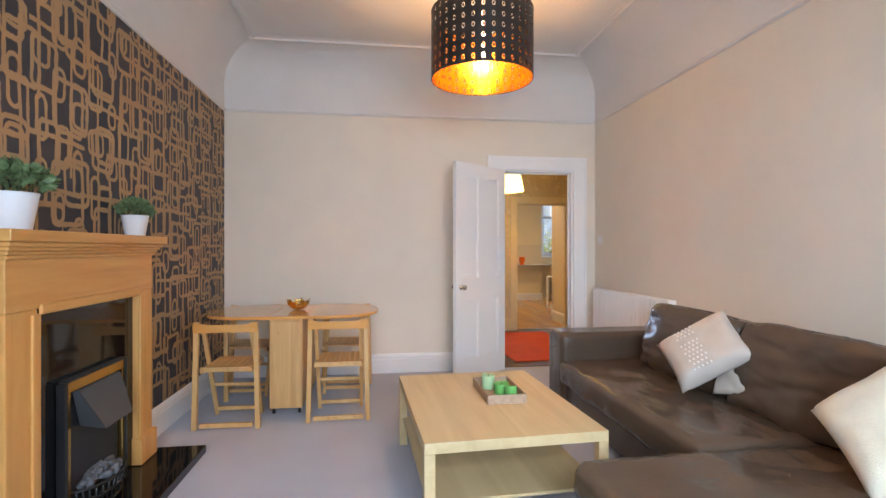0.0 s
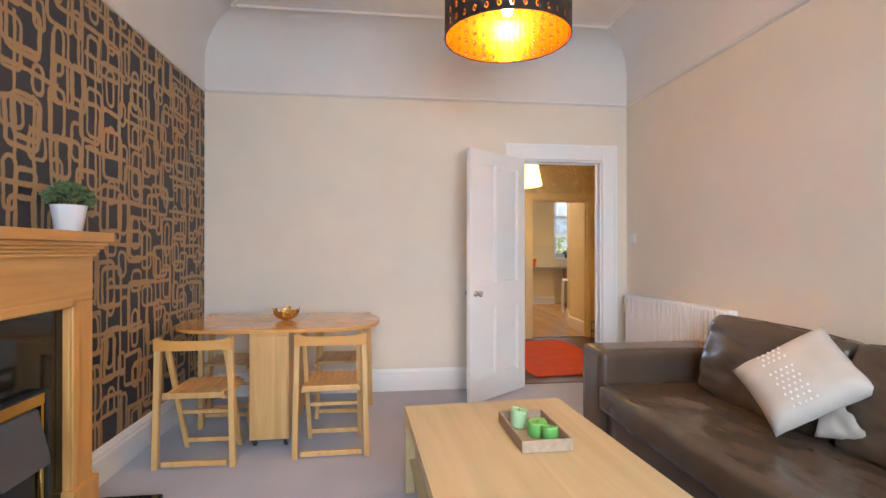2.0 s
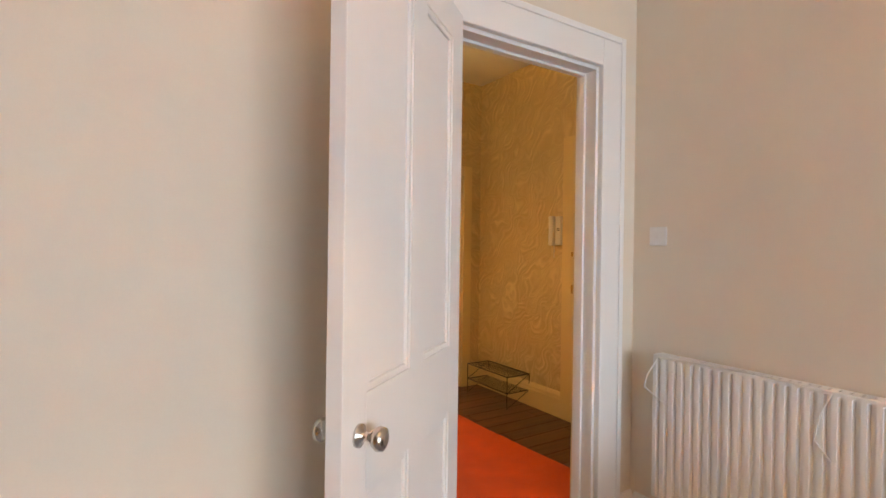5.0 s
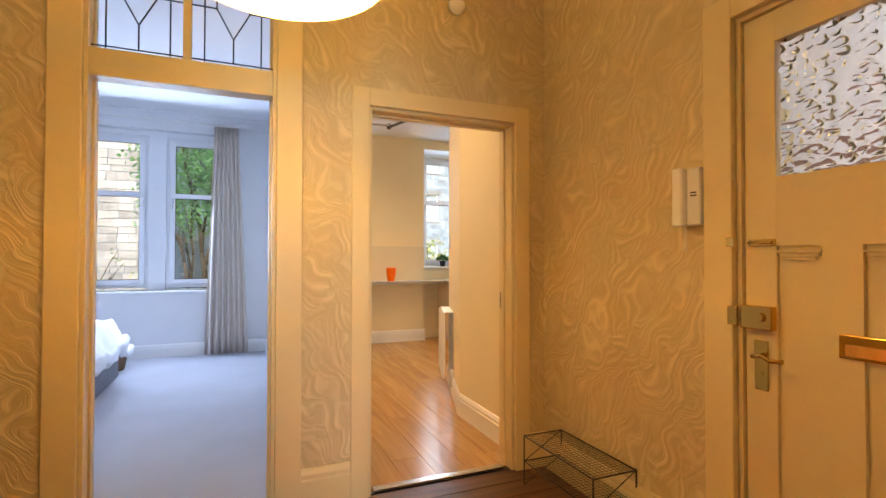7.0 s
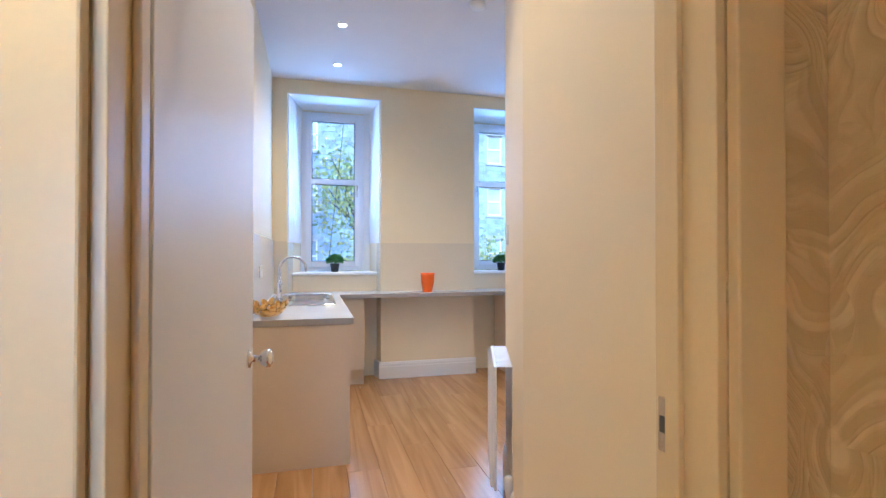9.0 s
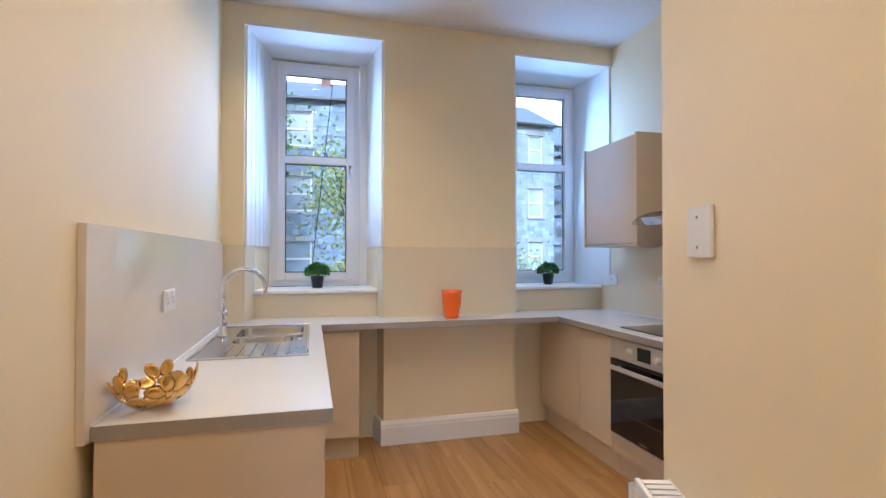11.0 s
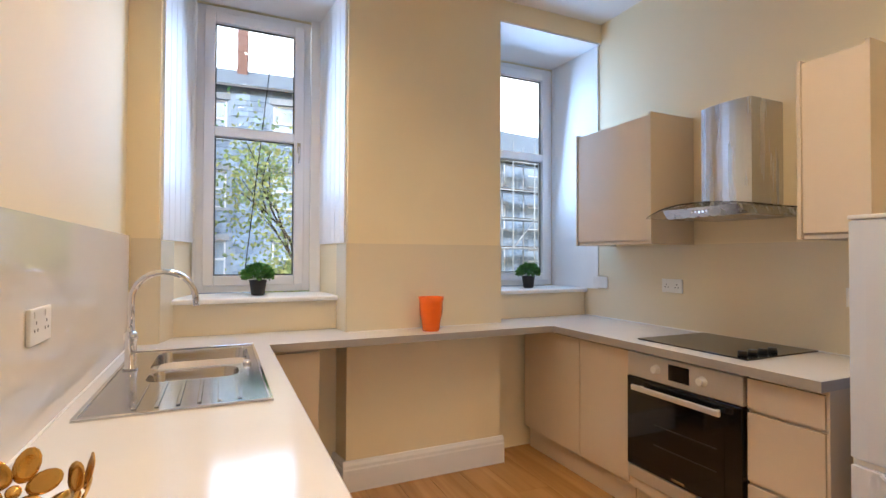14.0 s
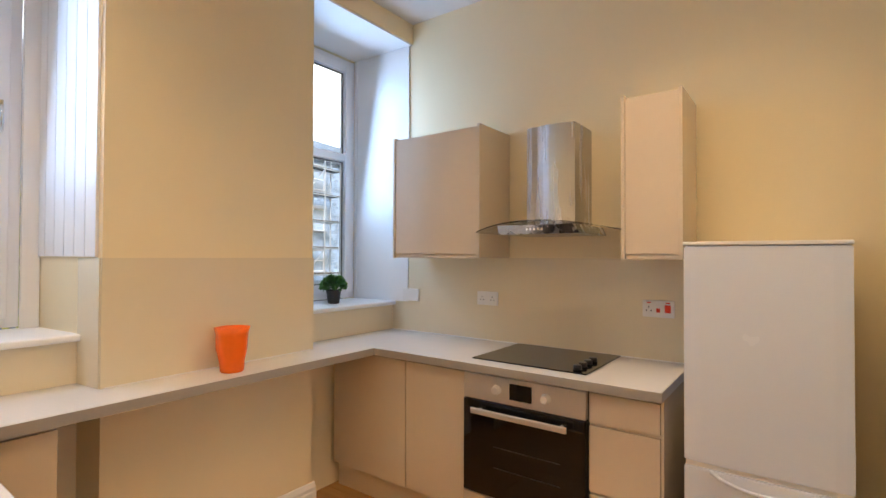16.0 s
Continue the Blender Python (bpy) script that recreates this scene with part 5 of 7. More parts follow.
def petal_bowl(m, r, rows, label, size):
    """A bowl made of thin gold flowers whose petals follow its round wall."""
    t = thing("petal_bowl", m, label, "bowl")
    h = r * 0.9
    for (lat, count, off) in rows:
        for k in range(count):
            a = 2 * math.pi * (k + off) / count
            d = Vector((math.sin(lat) * math.cos(a), math.sin(lat) * math.sin(a), -math.cos(lat)))
            q = d.to_track_quat("Z", "Y").to_matrix()
            c = Vector((d.x * r, d.y * r, h + d.z * h))
            bm = bmesh.new()
            for p in range(6):
                b = 2 * math.pi * p / 6 + 0.5 + 0.35 * k
                tip = Vector((math.cos(b), math.sin(b), 0))
                wide = Vector((-math.sin(b), math.cos(b), 0))

                def at(u, v):
                    o = tip * size * u + wide * size * v
                    o.z = -o.length_squared / (2 * r) + 0.05 * size * (1 - (v / 0.34) ** 2) * (1 if 0.2 < u < 0.9 else 0.3)
                    return bm.verts.new(c + q @ o)
                rings = []
                for f_ in (1.0, 0.6):
                    rings.append([at(0.60 + 0.40 * f_ * math.cos(2 * math.pi * e / 14), 0.285 * f_ * math.sin(2 * math.pi * e / 14)) for e in range(14)])
                mid = at(0.60, 0.0)
                for e in range(14):
                    g = (e + 1) % 14
                    bm.faces.new((rings[0][e], rings[0][g], rings[1][g], rings[1][e])).smooth = True
                    bm.faces.new((rings[1][e], rings[1][g], mid)).smooth = True
            hub = bmesh.ops.create_uvsphere(bm, u_segments=12, v_segments=7, radius=size * .17)
            bmesh.ops.transform(bm, matrix=Matrix.Translation(c - d * size * .05) @ q.to_4x4() @ Matrix.Diagonal((1, 1, .5, 1)), verts=hub["verts"])
            fl = part("flower", bm, M_GOLD, t)
            sol = fl.modifiers.new("thickness", "SOLIDIFY")
            sol.thickness = 0.0012
    low = min((v.co.z for o in t.children for v in o.data.vertices), default=0)
    for o in t.children:
        for v in o.data.vertices:
            v.co.z -= low
    return t


petal_bowl(pose(0.02, 5.18, 0.789), 0.098, [(0.02, 1, 0), (1.0, 5, 0.3)], "gold flower-petal bowl on the dining table", 0.056)


def coffee_table():
    t = thing("coffee_table", pose(1.345, 3.49, 0, 0, 0, 3.0), "low birch-effect coffee table with a lower shelf", "coffee table")
    w, l, h = 0.447, 0.595, 0.458
    part("tabletop", B(-w, -l, h - 0.05, w, l, h, bevel=0.002), M_BIRCH, t)
    for x in (-w, w - 0.05):
        for y in (-l, l - 0.05):
            part("leg", B(x, y, 0, x + 0.05, y + 0.05, h - 0.0505, bevel=0.002), M_BIRCH, t)
    part("shelf", B(-w + 0.02, -l + 0.02, 0.17, w - 0.02, l - 0.02, 0.185), M_BIRCH, t, "pale lower shelf")


coffee_table()
tr = thing("candle_tray", pose(1.44, 3.565, 0.459, 0, 0, 1), "limed wooden tray on the coffee table", "tray")
part("base", B(-0.105, -0.19, 0, 0.105, 0.19, 0.008), M_TRAY, tr)
for a in ((-0.113, -0.198, 0, -0.105, 0.198, 0.052), (0.105, -0.198, 0, 0.113, 0.198, 0.052), (-0.105, -0.198, 0, 0.105, -0.19, 0.052), (-0.105, 0.19, 0, 0.105, 0.198, 0.052)):
    part("side", B(*a, bevel=0.0015), M_TRAY, tr)


def candle(m, r, h, material, label, seed):
    t = thing("candle", m, label, "candle", "green candles on the tray")
    bm = lathe(bmesh.new(), [(r * .96, 0), (r, 0.006), (r, h * .9), (r * .97, h), (r * .78, h * 1.0), (r * .70, h * .9)], 28)
    for v in bm.verts:
        if v.co.z > h * .5:
            v.co.z += 0.010 * noise.noise(Vector((v.co.x * 22 + seed, v.co.y * 22, 0)))
    part("wax", bm, material, t)
    part("wick", cyl(bmesh.new(), (0, 0, h * .88), (0.002, 0, h * 1.06), 0.0015, 6), M_FRAMEBLACK, t)


candle(pose(1.40, 3.66, 0.467), 0.040, 0.085, M_WAXPALE, "pale green pillar candle on the tray", 1)
candle(pose(1.455, 3.545, 0.467), 0.045, 0.062, M_WAX, "squat bright green candle with a melted rim", 5)
candle(pose(1.49, 3.47, 0.467), 0.036, 0.062, M_WAX, "squat bright green candle with a melted rim", 9)


def sofa():
    s = thing("corner_sofa", pose(2.62, 3.2, 0), "dark brown leather corner sofa with loose back cushions", "sofa")
    X, Y = 2.62, 3.2

    def sb(name, x0, y0, z0, x1, y1, z1, r, label="", **k):
        return part(name, soft_box(bmesh.new(), x0 - X, y0 - Y, z0, x1 - X, y1 - Y, z1, r, **k), M_LEATHER, s, label)

    sb("base", 2.20, 1.75, 0.05, 3.10, 4.42, 0.27, 0.02, n=6, wrinkle=0.003)
    sb("arm", 2.165, 4.415, 0.04, 3.10, 4.735, 0.655, 0.045, n=8, wrinkle=0.003)
    sb("back_frame", 2.93, 1.75, 0.25, 3.12, 4.42, 0.70, 0.05, n=6, wrinkle=0.004)
    sb("seat_cushion", 2.14, 2.72, 0.27, 2.96, 4.41, 0.445, 0.04, n=30, wrinkle=0.011, seed=2.0, puff=0.012)
    sb("chaise_base", 1.60, 1.80, 0.05, 2.20, 2.70, 0.27, 0.02, n=5, wrinkle=0.003)
    sb("chaise_cushion", 1.545, 1.74, 0.27, 2.96, 2.705, 0.435, 0.05, n=30, wrinkle=0.014, seed=7.0, puff=0.012)
    for k, (y0, y1, sd) in enumerate(((3.32, 4.24, 1.0), (2.40, 3.285, 5.0), (1.78, 2.37, 9.0))):
        bm = soft_box(bmesh.new(), -0.09, (y0 - y1) / 2, -0.24, 0.11, (y1 - y0) / 2, 0.235, 0.045, n=26, wrinkle=0.020, seed=sd, puff=0.022)
        bmesh.ops.transform(bm, matrix=pose(2.845 - X, (y0 + y1) / 2 - Y, 0.665, 0, 14, 0), verts=bm.verts)
        cu = part("back_cushion", bm, M_LEATHER, s)
        bm = bmesh.new()
        yy = [(y0 + 0.06 + (y1 - y0 - 0.12) * i / 10) for i in range(11)]
        tube(bm, [(2.875 - X, y - Y, 0.915 - 0.012 * ((i - 5) / 5) ** 4) for i, y in enumerate(yy)], 0.006, 6)
        part("piping", bm, M_LEATHER, cu)
    for x, y in ((2.25, 4.66), (3.02, 4.66), (1.68, 1.88), (3.02, 1.88), (1.68, 2.62)):
        part("foot", lathe(bmesh.new(), [(0.022, 0), (0.028, 0.055)], 12, pose(x - X, y - Y, 0)), M_FRAMEBLACK, s)


sofa()


def leaning(centre, normal, spin):
    q = Vector(normal).to_track_quat("Z", "Y").to_matrix().to_4x4()
    return Matrix.Translation(centre) @ q @ Matrix.Rotation(radians(spin), 4, "Z")


def cushion(name, m, w, h, t, material, label, beads=False, seed=0):
    c = thing(name, m, label, "cushion")
    part("cover", pillow(bmesh.new(), w, h, t, Matrix.Identity(4), n=18, wrinkle=0.006, seed=seed), material, c)
    if beads:
        bm = bmesh.new()
        rnd = random.Random(3)
        for i in range(9):
            for j in range(11):
                u, v = -0.40 + i * 0.055, -0.72 + j * 0.145
                if (i + j) % 2 or (0.28 < v < 0.42):
                    continue
                k = max(0.0, (1 - u ** 4) * (1 - v ** 4)) ** 0.5
                p = Vector((u * w / 2, v * h / 2, t / 2 * k + 0.002))
                r = bmesh.ops.create_icosphere(bm, subdivisions=1, radius=0.006)
                bmesh.ops.transform(bm, matrix=Matrix.Translation(p) @ Matrix.Diagonal((1, 1.4, .4, 1)), verts=r["verts"])
        part("sequins", bm, M_BEAD, c, "rows of small silver sequins")["kind"] = "stuff"
    return c


cushion("cushion", leaning((2.645, 3.38, 0.725), (-0.70, -0.34, 0.62), 45), 0.45, 0.39, 0.16, M_CUSHION, "beige satin cushion with silver sequins on the sofa", True, 2)
cushion("cushion", leaning((2.76, 3.25, 0.60), (-0.75, -0.2, 0.5), 10), 0.24, 0.24, 0.08, M_CUSHION, "small beige cushion tucked behind another", False, 6)
cushion("cushion", leaning((2.63, 2.25, 0.68), (-0.78, -0.10, 0.52), 52), 0.48, 0.45, 0.22, M_CREAMFUR, "cream plush cushion on the sofa corner", False, 9)


def radiator(name, m, length, h, label, ribs, sides=True, d=0.095):
    """Panel radiator on a wall; back at y=0, room side at minus y, along x from 0."""
    t = thing(name, m, label, "radiator")
    bm = bmesh.new()
    n = ribs
    pts = []
    for k in range(n):
        x = length * k / n
        p = length / n
        pts += [(x, 0.0), (x + p * .12, -0.016), (x + p * .56, -0.016), (x + p * .68, 0.0)]
    pts.append((length, 0.0))
    lo = [bm.verts.new((x, -d + y, 0.012)) for x, y in pts]
    hi = [bm.verts.new((x, -d + y, h - 0.012)) for x, y in pts]
    for i in range(len(pts) - 1):
        bm.faces.new((lo[i], lo[i + 1], hi[i + 1], hi[i]))
    box(bm, 0, -d + 0.001, 0, length, -d + 0.015, h, 0.003)
    part("front_panel", bm, M_GLOSS, t)
    part("rear_panel", B(0, -0.045, 0, length, -0.03, h, bevel=0.003), M_GLOSS, t)
    bm = bmesh.new()
    for k in range(int(length / 0.03)):
        box(bm, 0.01 + k * 0.03, -d + 0.016, h - 0.004, 0.03 + k * 0.03, -0.046, h - 0.001)
    part("top_grille", bm, M_GLOSS, t)
    for x in (-0.004, length) if sides else ():
        part("side_panel", B(x, -d - 0.002, 0.0, x + 0.004, -0.028, h, bevel=0.0015), M_GLOSS, t)
    for x in (0.12, length - 0.12):
        part("bracket", B(x - 0.02, -0.03, 0.08, x + 0.02, 0.0, h - 0.08), M_GLOSS, t)
    return t


rad = radiator("radiator", pose(3.163, 5.785, 0.275, 0, 0, -90), 1.38, 0.63, "white panel radiator with white cable draped over it", 36)
part("valve_label", B(1.31, -0.1155, 0.51, 1.37, -0.1115, 0.61), M_PLASTIC, rad, "white tag with a dark mark")
part("tag_mark", B(1.332, -0.1175, 0.555, 1.348, -0.1158, 0.575), M_DARKGREY, rad)
cb = thing("white_cable", pose(3.163, 5.785, 0.275, 0, 0, -90), "thin white cable looped over the radiator", "cable")
bm = bmesh.new()
tube(bm, [(0.03, -0.112, 0.62), (-0.02, -0.115, 0.54), (-0.035, -0.115, 0.48), (0.02, -0.113, 0.45), (0.08, -0.113, 0.42)], 0.003, 6)
tube(bm, [(0.03, -0.112, 0.62), (0.2, -0.10, 0.628), (0.45, -0.09, 0.630), (0.66, -0.11, 0.628), (0.63, -0.113, 0.56), (0.61, -0.113, 0.46), (0.66, -0.113, 0.40)], 0.003, 6)
part("flex", bm, M_PLASTIC, cb)
sw = thing("light_switch", pose(3.163, 5.835, 1.43), "white plastic light switch", "switch")
part("plate", B(-0.010, -0.043, -0.043, -0.001, 0.043, 0.043, bevel=0.003), M_PLASTIC, sw)
part("rocker", B(-0.014, -0.010, -0.018, -0.0105, 0.010, 0.018, bevel=0.002), M_PLASTIC, sw)


def drum_pendant():
    t = thing("pendant_lamp", pose(1.44, 4.03, 2.505), "black drum pendant with pierced sides and copper lining", "pendant lamp")
    R, H, n, rows = 0.352, 0.46, 34, 7
    for name, r, m_, lab in (("outer_shade", R, M_SHADEOUT, "black pierced outer shade"), ("lining", R - 0.006, M_SHADEIN, "glowing copper lining")):
        bm = bmesh.new()
        ch_ = H / rows
        for j in range(rows):
            for i in range(n):
                def P(u, v):
                    a = 2 * math.pi * (i + u) / n
                    return bm.verts.new((r * math.cos(a), r * math.sin(a), (j + v) * ch_))
                out = [P(0, 0), P(.5, 0), P(1, 0), P(1, .5), P(1, 1), P(.5, 1), P(0, 1), P(0, .5)]
                ou, ov = (0.18, 0.27)
                inn = [P(.5 - ou * .7, .5 - ov * .8), P(.5, .5 - ov), P(.5 + ou * .7, .5 - ov * .8), P(.5 + ou, .5), P(.5 + ou * .7, .5 + ov * .8), P(.5, .5 + ov), P(.5 - ou * .7, .5 + ov * .8), P(.5 - ou, .5)]
                for k in range(8):
                    bm.faces.new((out[k], out[(k + 1) % 8], inn[(k + 1) % 8], inn[k]))
                mid_ = [P(.5 - ou * .36, .5 - ov * .52), P(.5 + ou * .36, .5 - ov * .52), P(.5 + ou * .5, .5), P(.5 + ou * .36, .5 + ov * .52), P(.5 - ou * .36, .5 + ov * .52), P(.5 - ou * .5, .5)]
                bm.faces.new(mid_)
        bmesh.ops.remove_doubles(bm, verts=bm.verts, dist=0.0005)
        part(name, bm, m_, t, lab)
    for z in (0.0, H):
        part("rim", tube(bmesh.new(), [((R - .003) * math.cos(2 * math.pi * k / 48), (R - .003) * math.sin(2 * math.pi * k / 48), z) for k in range(49)], 0.005, 6), M_SHADEOUT, t)
    bm = bmesh.new()
    for k in range(3):
        a = 2 * math.pi * k / 3
        cyl(bm, (0.03 * math.cos(a), 0.03 * math.sin(a), 0.30), ((R - .01) * math.cos(a), (R - .01) * math.sin(a), H - 0.01), 0.003, 6)
    part("spider", bm, M_FRAMEBLACK, t)
    part("flex", cyl(bmesh.new(), (0, 0, 0.30), (0, 0, 0.852), 0.004, 8), M_PLASTIC, t)
    part("lampholder", lathe(bmesh.new(), [(0.02, 0.24), (0.024, 0.25), (0.02, 0.31)], 16), M_PLASTIC, t)
    part("bulb", lathe(bmesh.new(), [(0.012, 0.24), (0.03, 0.20), (0.034, 0.165), (0.024, 0.135), (0.004, 0.125)], 18), M_BULB, t, "lit bulb")


drum_pendant()


# ---- hall ----
rug = thing("rug", pose(2.82, 7.22, 0.0, 0, 0, 3), "orange pile rug on the dark hall floor", "rug")
bm = bmesh.new()
box(bm, -0.55, -0.94, 0.002, 0.55, 0.94, 0.016, 0.006)
bmesh.ops.subdivide_edges(bm, edges=[e for e in bm.edges if e.calc_length() > 0.5], cuts=14, use_grid_fill=True)
for v in bm.verts:
    if v.co.z > 0.01:
        v.co.z += 0.004 * noise.noise(v.co * 6)
    v.co.x += 0.012 * noise.noise(Vector((v.co.y * 3, v.co.x, 2)))
part("rug_body", bm, M_RUG, rug)

lampc = thing("hall_pendant", pose(2.43, 7.42, 2.14), "lit cream fabric pendant shade in the hall", "pendant lamp")
bm = lathe(bmesh.new(), [(0.33, 0.0), (0.27, 0.30), (0.267, 0.30), (0.327, 0.0)], 40, cap=False)
part("shade", bm, M_LAMPSHADE, lampc, "glowing cream fabric shade")
part("flex", cyl(bmesh.new(), (0, 0, 0.20), (0, 0, 0.858), 0.004, 8), M_PLASTIC, lampc)
part("bulb", lathe(bmesh.new(), [(0.012, 0.22), (0.028, 0.19), (0.03, 0.17), (0.006, 0.145)], 16), M_BULB, lampc, "lit bulb")

ph = thing("entry_phone", pose(4.06, 7.345, 1.40), "cream plastic entry phone with a coiled cord", "telephone")
part("base", B(-0.035, -0.055, 0.0, -0.001, 0.055, 0.235, bevel=0.008), M_PLASTIC, ph)
bm = soft_box(bmesh.new(), -0.072, 0.004, -0.004, -0.030, 0.056, 0.238, 0.012, n=5, wrinkle=0.0)
for v in bm.verts:
    v.co.x += 0.010 * math.sin(math.pi * max(0, min(1, v.co.z / 0.235))) * (1 if v.co.x > -0.05 else 0.4)
part("handset", bm, M_PLASTIC, ph, smooth=True)
for z in (0.118, 0.130):
    part("slot", B(-0.038, -0.040, z, -0.0345, -0.012, z + 0.006), M_DARKGREY, ph)
bm = tube(bmesh.new(), [(-0.03 + 0.006 * math.cos(k * .9), 0.02 + 0.006 * math.sin(k * .9), 0.0 - 0.0016 * min(k, 130 - k)) for k in range(66)], 0.002, 5)
part("coiled_cord", bm, M_PLASTIC, ph)


def shoe_rack():
    t = thing("shoe_rack", pose(3.925, 7.955, 0), "two-tier black wire shoe rack on the hall floor", "shoe rack")
    x0, x1, y0, y1 = -0.125, 0.125, -0.29, 0.29
    for x in (x0, x1):
        for y in (y0, y1):
            part("leg", cyl(bmesh.new(), (x, y, 0), (x, y, 0.275), 0.004, 8), M_WIRE, t)
    for z in (0.13, 0.27):
        bm = bmesh.new()
        for a, b in (((x0, y0), (x1, y0)), ((x1, y0), (x1, y1)), ((x1, y1), (x0, y1)), ((x0, y1), (x0, y0))):
            cyl(bm, (*a, z), (*b, z), 0.004, 6)
        for k in range(1, 24):
            y = y0 + (y1 - y0) * k / 24
            cyl(bm, (x0, y, z), (x1, y, z), 0.0013, 4)
        for k in range(1, 11):
            x = x0 + (x1 - x0) * k / 11
            cyl(bm, (x, y0, z), (x, y1, z), 0.0013, 4)
        part("mesh_shelf", bm, M_WIRE, t)
    for y in (y0, y1):
        bm = bmesh.new()
        cyl(bm, (x0, y, 0.0), (x1, y, 0.13), 0.0025, 6), cyl(bm, (x1, y, 0.27), (x0, y, 0.13), 0.0025, 6)
        part("brace", bm, M_WIRE, t)


shoe_rack()
sm = thing("smoke_alarm", pose(3.46, 8.428, 2.71, 90), "small round white sounder high on the wall", "alarm")
part("case", lathe(bmesh.new(), [(0.05, 0.001), (0.05, 0.02), (0.04, 0.03), (0.01, 0.032)], 24), M_PLASTIC, sm)

# ---- kitchen ----
TOPZ = 0.915


def slab_top():
    t = thing("worktop", pose(4.3, 12.0, 0), "pale gloss worktop with a grey edge running round the kitchen", "worktop")
    X, Y = 4.3, 12.0
    z0, z1 = TOPZ - 0.04, TOPZ
    left = [(2.823, 10.90), (3.445, 10.90), (3.445, 11.70), (2.823, 11.70)]
    for name, pts in (("left_run", left), ("left_run", [(2.823, 12.72), (3.445, 12.72), (3.445, 12.94), (2.823, 12.94)]),
                      ("left_run", [(3.375, 11.70), (3.445, 11.70), (3.445, 12.72), (3.375, 12.72)]), ("left_run", [(2.823, 11.70), (2.87, 11.70), (2.87, 12.72), (2.823, 12.72)]),
                      ("recess_run", [(2.945, 12.94), (3.445, 12.94), (3.445, 13.13), (2.98, 13.13)]),
                      ("back_run", [(3.445, 12.70), (5.165, 12.70), (5.165, 12.94), (3.445, 12.94)]),
                      ("recess_run", [(3.445, 12.94), (3.889, 12.94), (3.875, 13.13), (3.445, 13.13)]),
                      ("recess_run", [(4.921, 12.94), (5.785, 12.94), (5.785, 13.13), (4.95, 13.13)]),
                      ("right_run", [(5.165, 11.165), (5.785, 11.165), (5.785, 12.94), (5.165, 12.94)])):
        part(name, prism(bmesh.new(), [(x - X, y - Y) for x, y in pts], z0, z1), M_TOP, t)
    for a in ((3.445, 10.897, 3.4475, 12.70), (2.823, 10.8972, 3.445, 10.90), (3.4475, 12.6972, 5.162, 12.70), (5.1622, 11.1625, 5.165, 12.70), (5.165, 11.1622, 5.785, 11.165)):
        part("edge_strip", B(a[0] - X, a[1] - Y, z0, a[2] - X, a[3] - Y, z1 - 0.001), M_EDGE, t, "grey laminate edging")
    part("seal", B(2.823 - X, 10.90 - Y, z1, 2.829 - X, 12.93 - Y, z1 + 0.004), M_PLASTIC, t)
    part("seal", B(3.90 - X, 12.937 - Y, z1, 4.91 - X, 12.944 - Y, z1 + 0.005), M_PLASTIC, t)
    part("seal", B(5.778 - X, 11.17 - Y, z1, 5.785 - X, 13.12 - Y, z1 + 0.005), M_PLASTIC, t)


slab_top()


def unit_door(name, u, axis, a0, a1, z0, z1, face, t, label=""):
    """A flat gloss front with a grip rail at its top; face: the plane of its outer side."""
    if axis == "y":
        bm = B(face, a0 + .0015, z0, face + 0.018, a1 - .0015, z1, bevel=0.0015)
    else:
        bm = B(a0 + .0015, face, z0, a1 - .0015, face + 0.018, z1, bevel=0.0015)
    return part(name, bm, M_UNIT, t, label)


def base_unit(label, x0, y0, x1, y1, fronts, axis, face, kick):
    t = thing("base_cabinet", pose(0, 0, 0), label, "cabinet", "kitchen base cabinets")
    part("body", B(x0, y0, 0.15, x1, y1, 0.873), M_UNIT, t)
    part("plinth", B(*kick), M_UNIT, t)
    for nm, a0, a1, z0, z1 in fronts:
        unit_door(nm, None, axis, a0, a1, z0, z1, face, t)
    return t


base_unit("cashmere gloss cabinet with two plain doors", 5.235, 12.11, 5.78, 13.10, [("door", 12.112, 12.505, 0.155, 0.855), ("door", 12.508, 13.098, 0.155, 0.855)], "y", 5.215, (5.262, 12.11, 0.0, 5.28, 13.10, 0.15))
base_unit("cashmere gloss drawer cabinet beside the oven", 5.235, 11.18, 5.78, 11.47, [("drawer_front", 11.178, 11.468, 0.73, 0.855), ("drawer_front", 11.178, 11.468, 0.435, 0.715), ("drawer_front", 11.178, 11.468, 0.155, 0.42)], "y", 5.215, (5.262, 11.18, 0.0, 5.28, 11.47, 0.15))
ep = thing("end_panel", pose(0, 0, 0), "cashmere gloss end panel beside the fridge", "panel")
part("board", B(5.22, 11.1665, 0.0, 5.78, 11.177, 0.873), M_UNIT, ep)
lb = base_unit("cashmere gloss base cabinets under the sink", 2.83, 10.92, 3.40, 12.70, [], "y", 3.40, (3.35, 10.93, 0.0, 3.365, 12.70, 0.15))
part("end_panel", B(2.83, 10.905, 0.0, 3.425, 10.9195, 0.873), M_UNIT, lb)
for a0, a1 in ((10.925, 11.52), (11.525, 12.12), (12.125, 12.70)):
    part("door", B(3.4005, a0, 0.155, 3.42, a1, 0.855, bevel=0.0015), M_UNIT, lb)
cu_ = thing("base_cabinet", pose(0, 0, 0), "narrow cashmere gloss corner cabinet with one door", "cabinet", "kitchen base cabinets")
part("body", B(3.43, 12.755, 0.15, 3.70, 13.10, 0.873), M_UNIT, cu_)
part("door", B(3.432, 12.735, 0.155, 3.698, 12.754, 0.855, bevel=0.0015), M_UNIT, cu_)
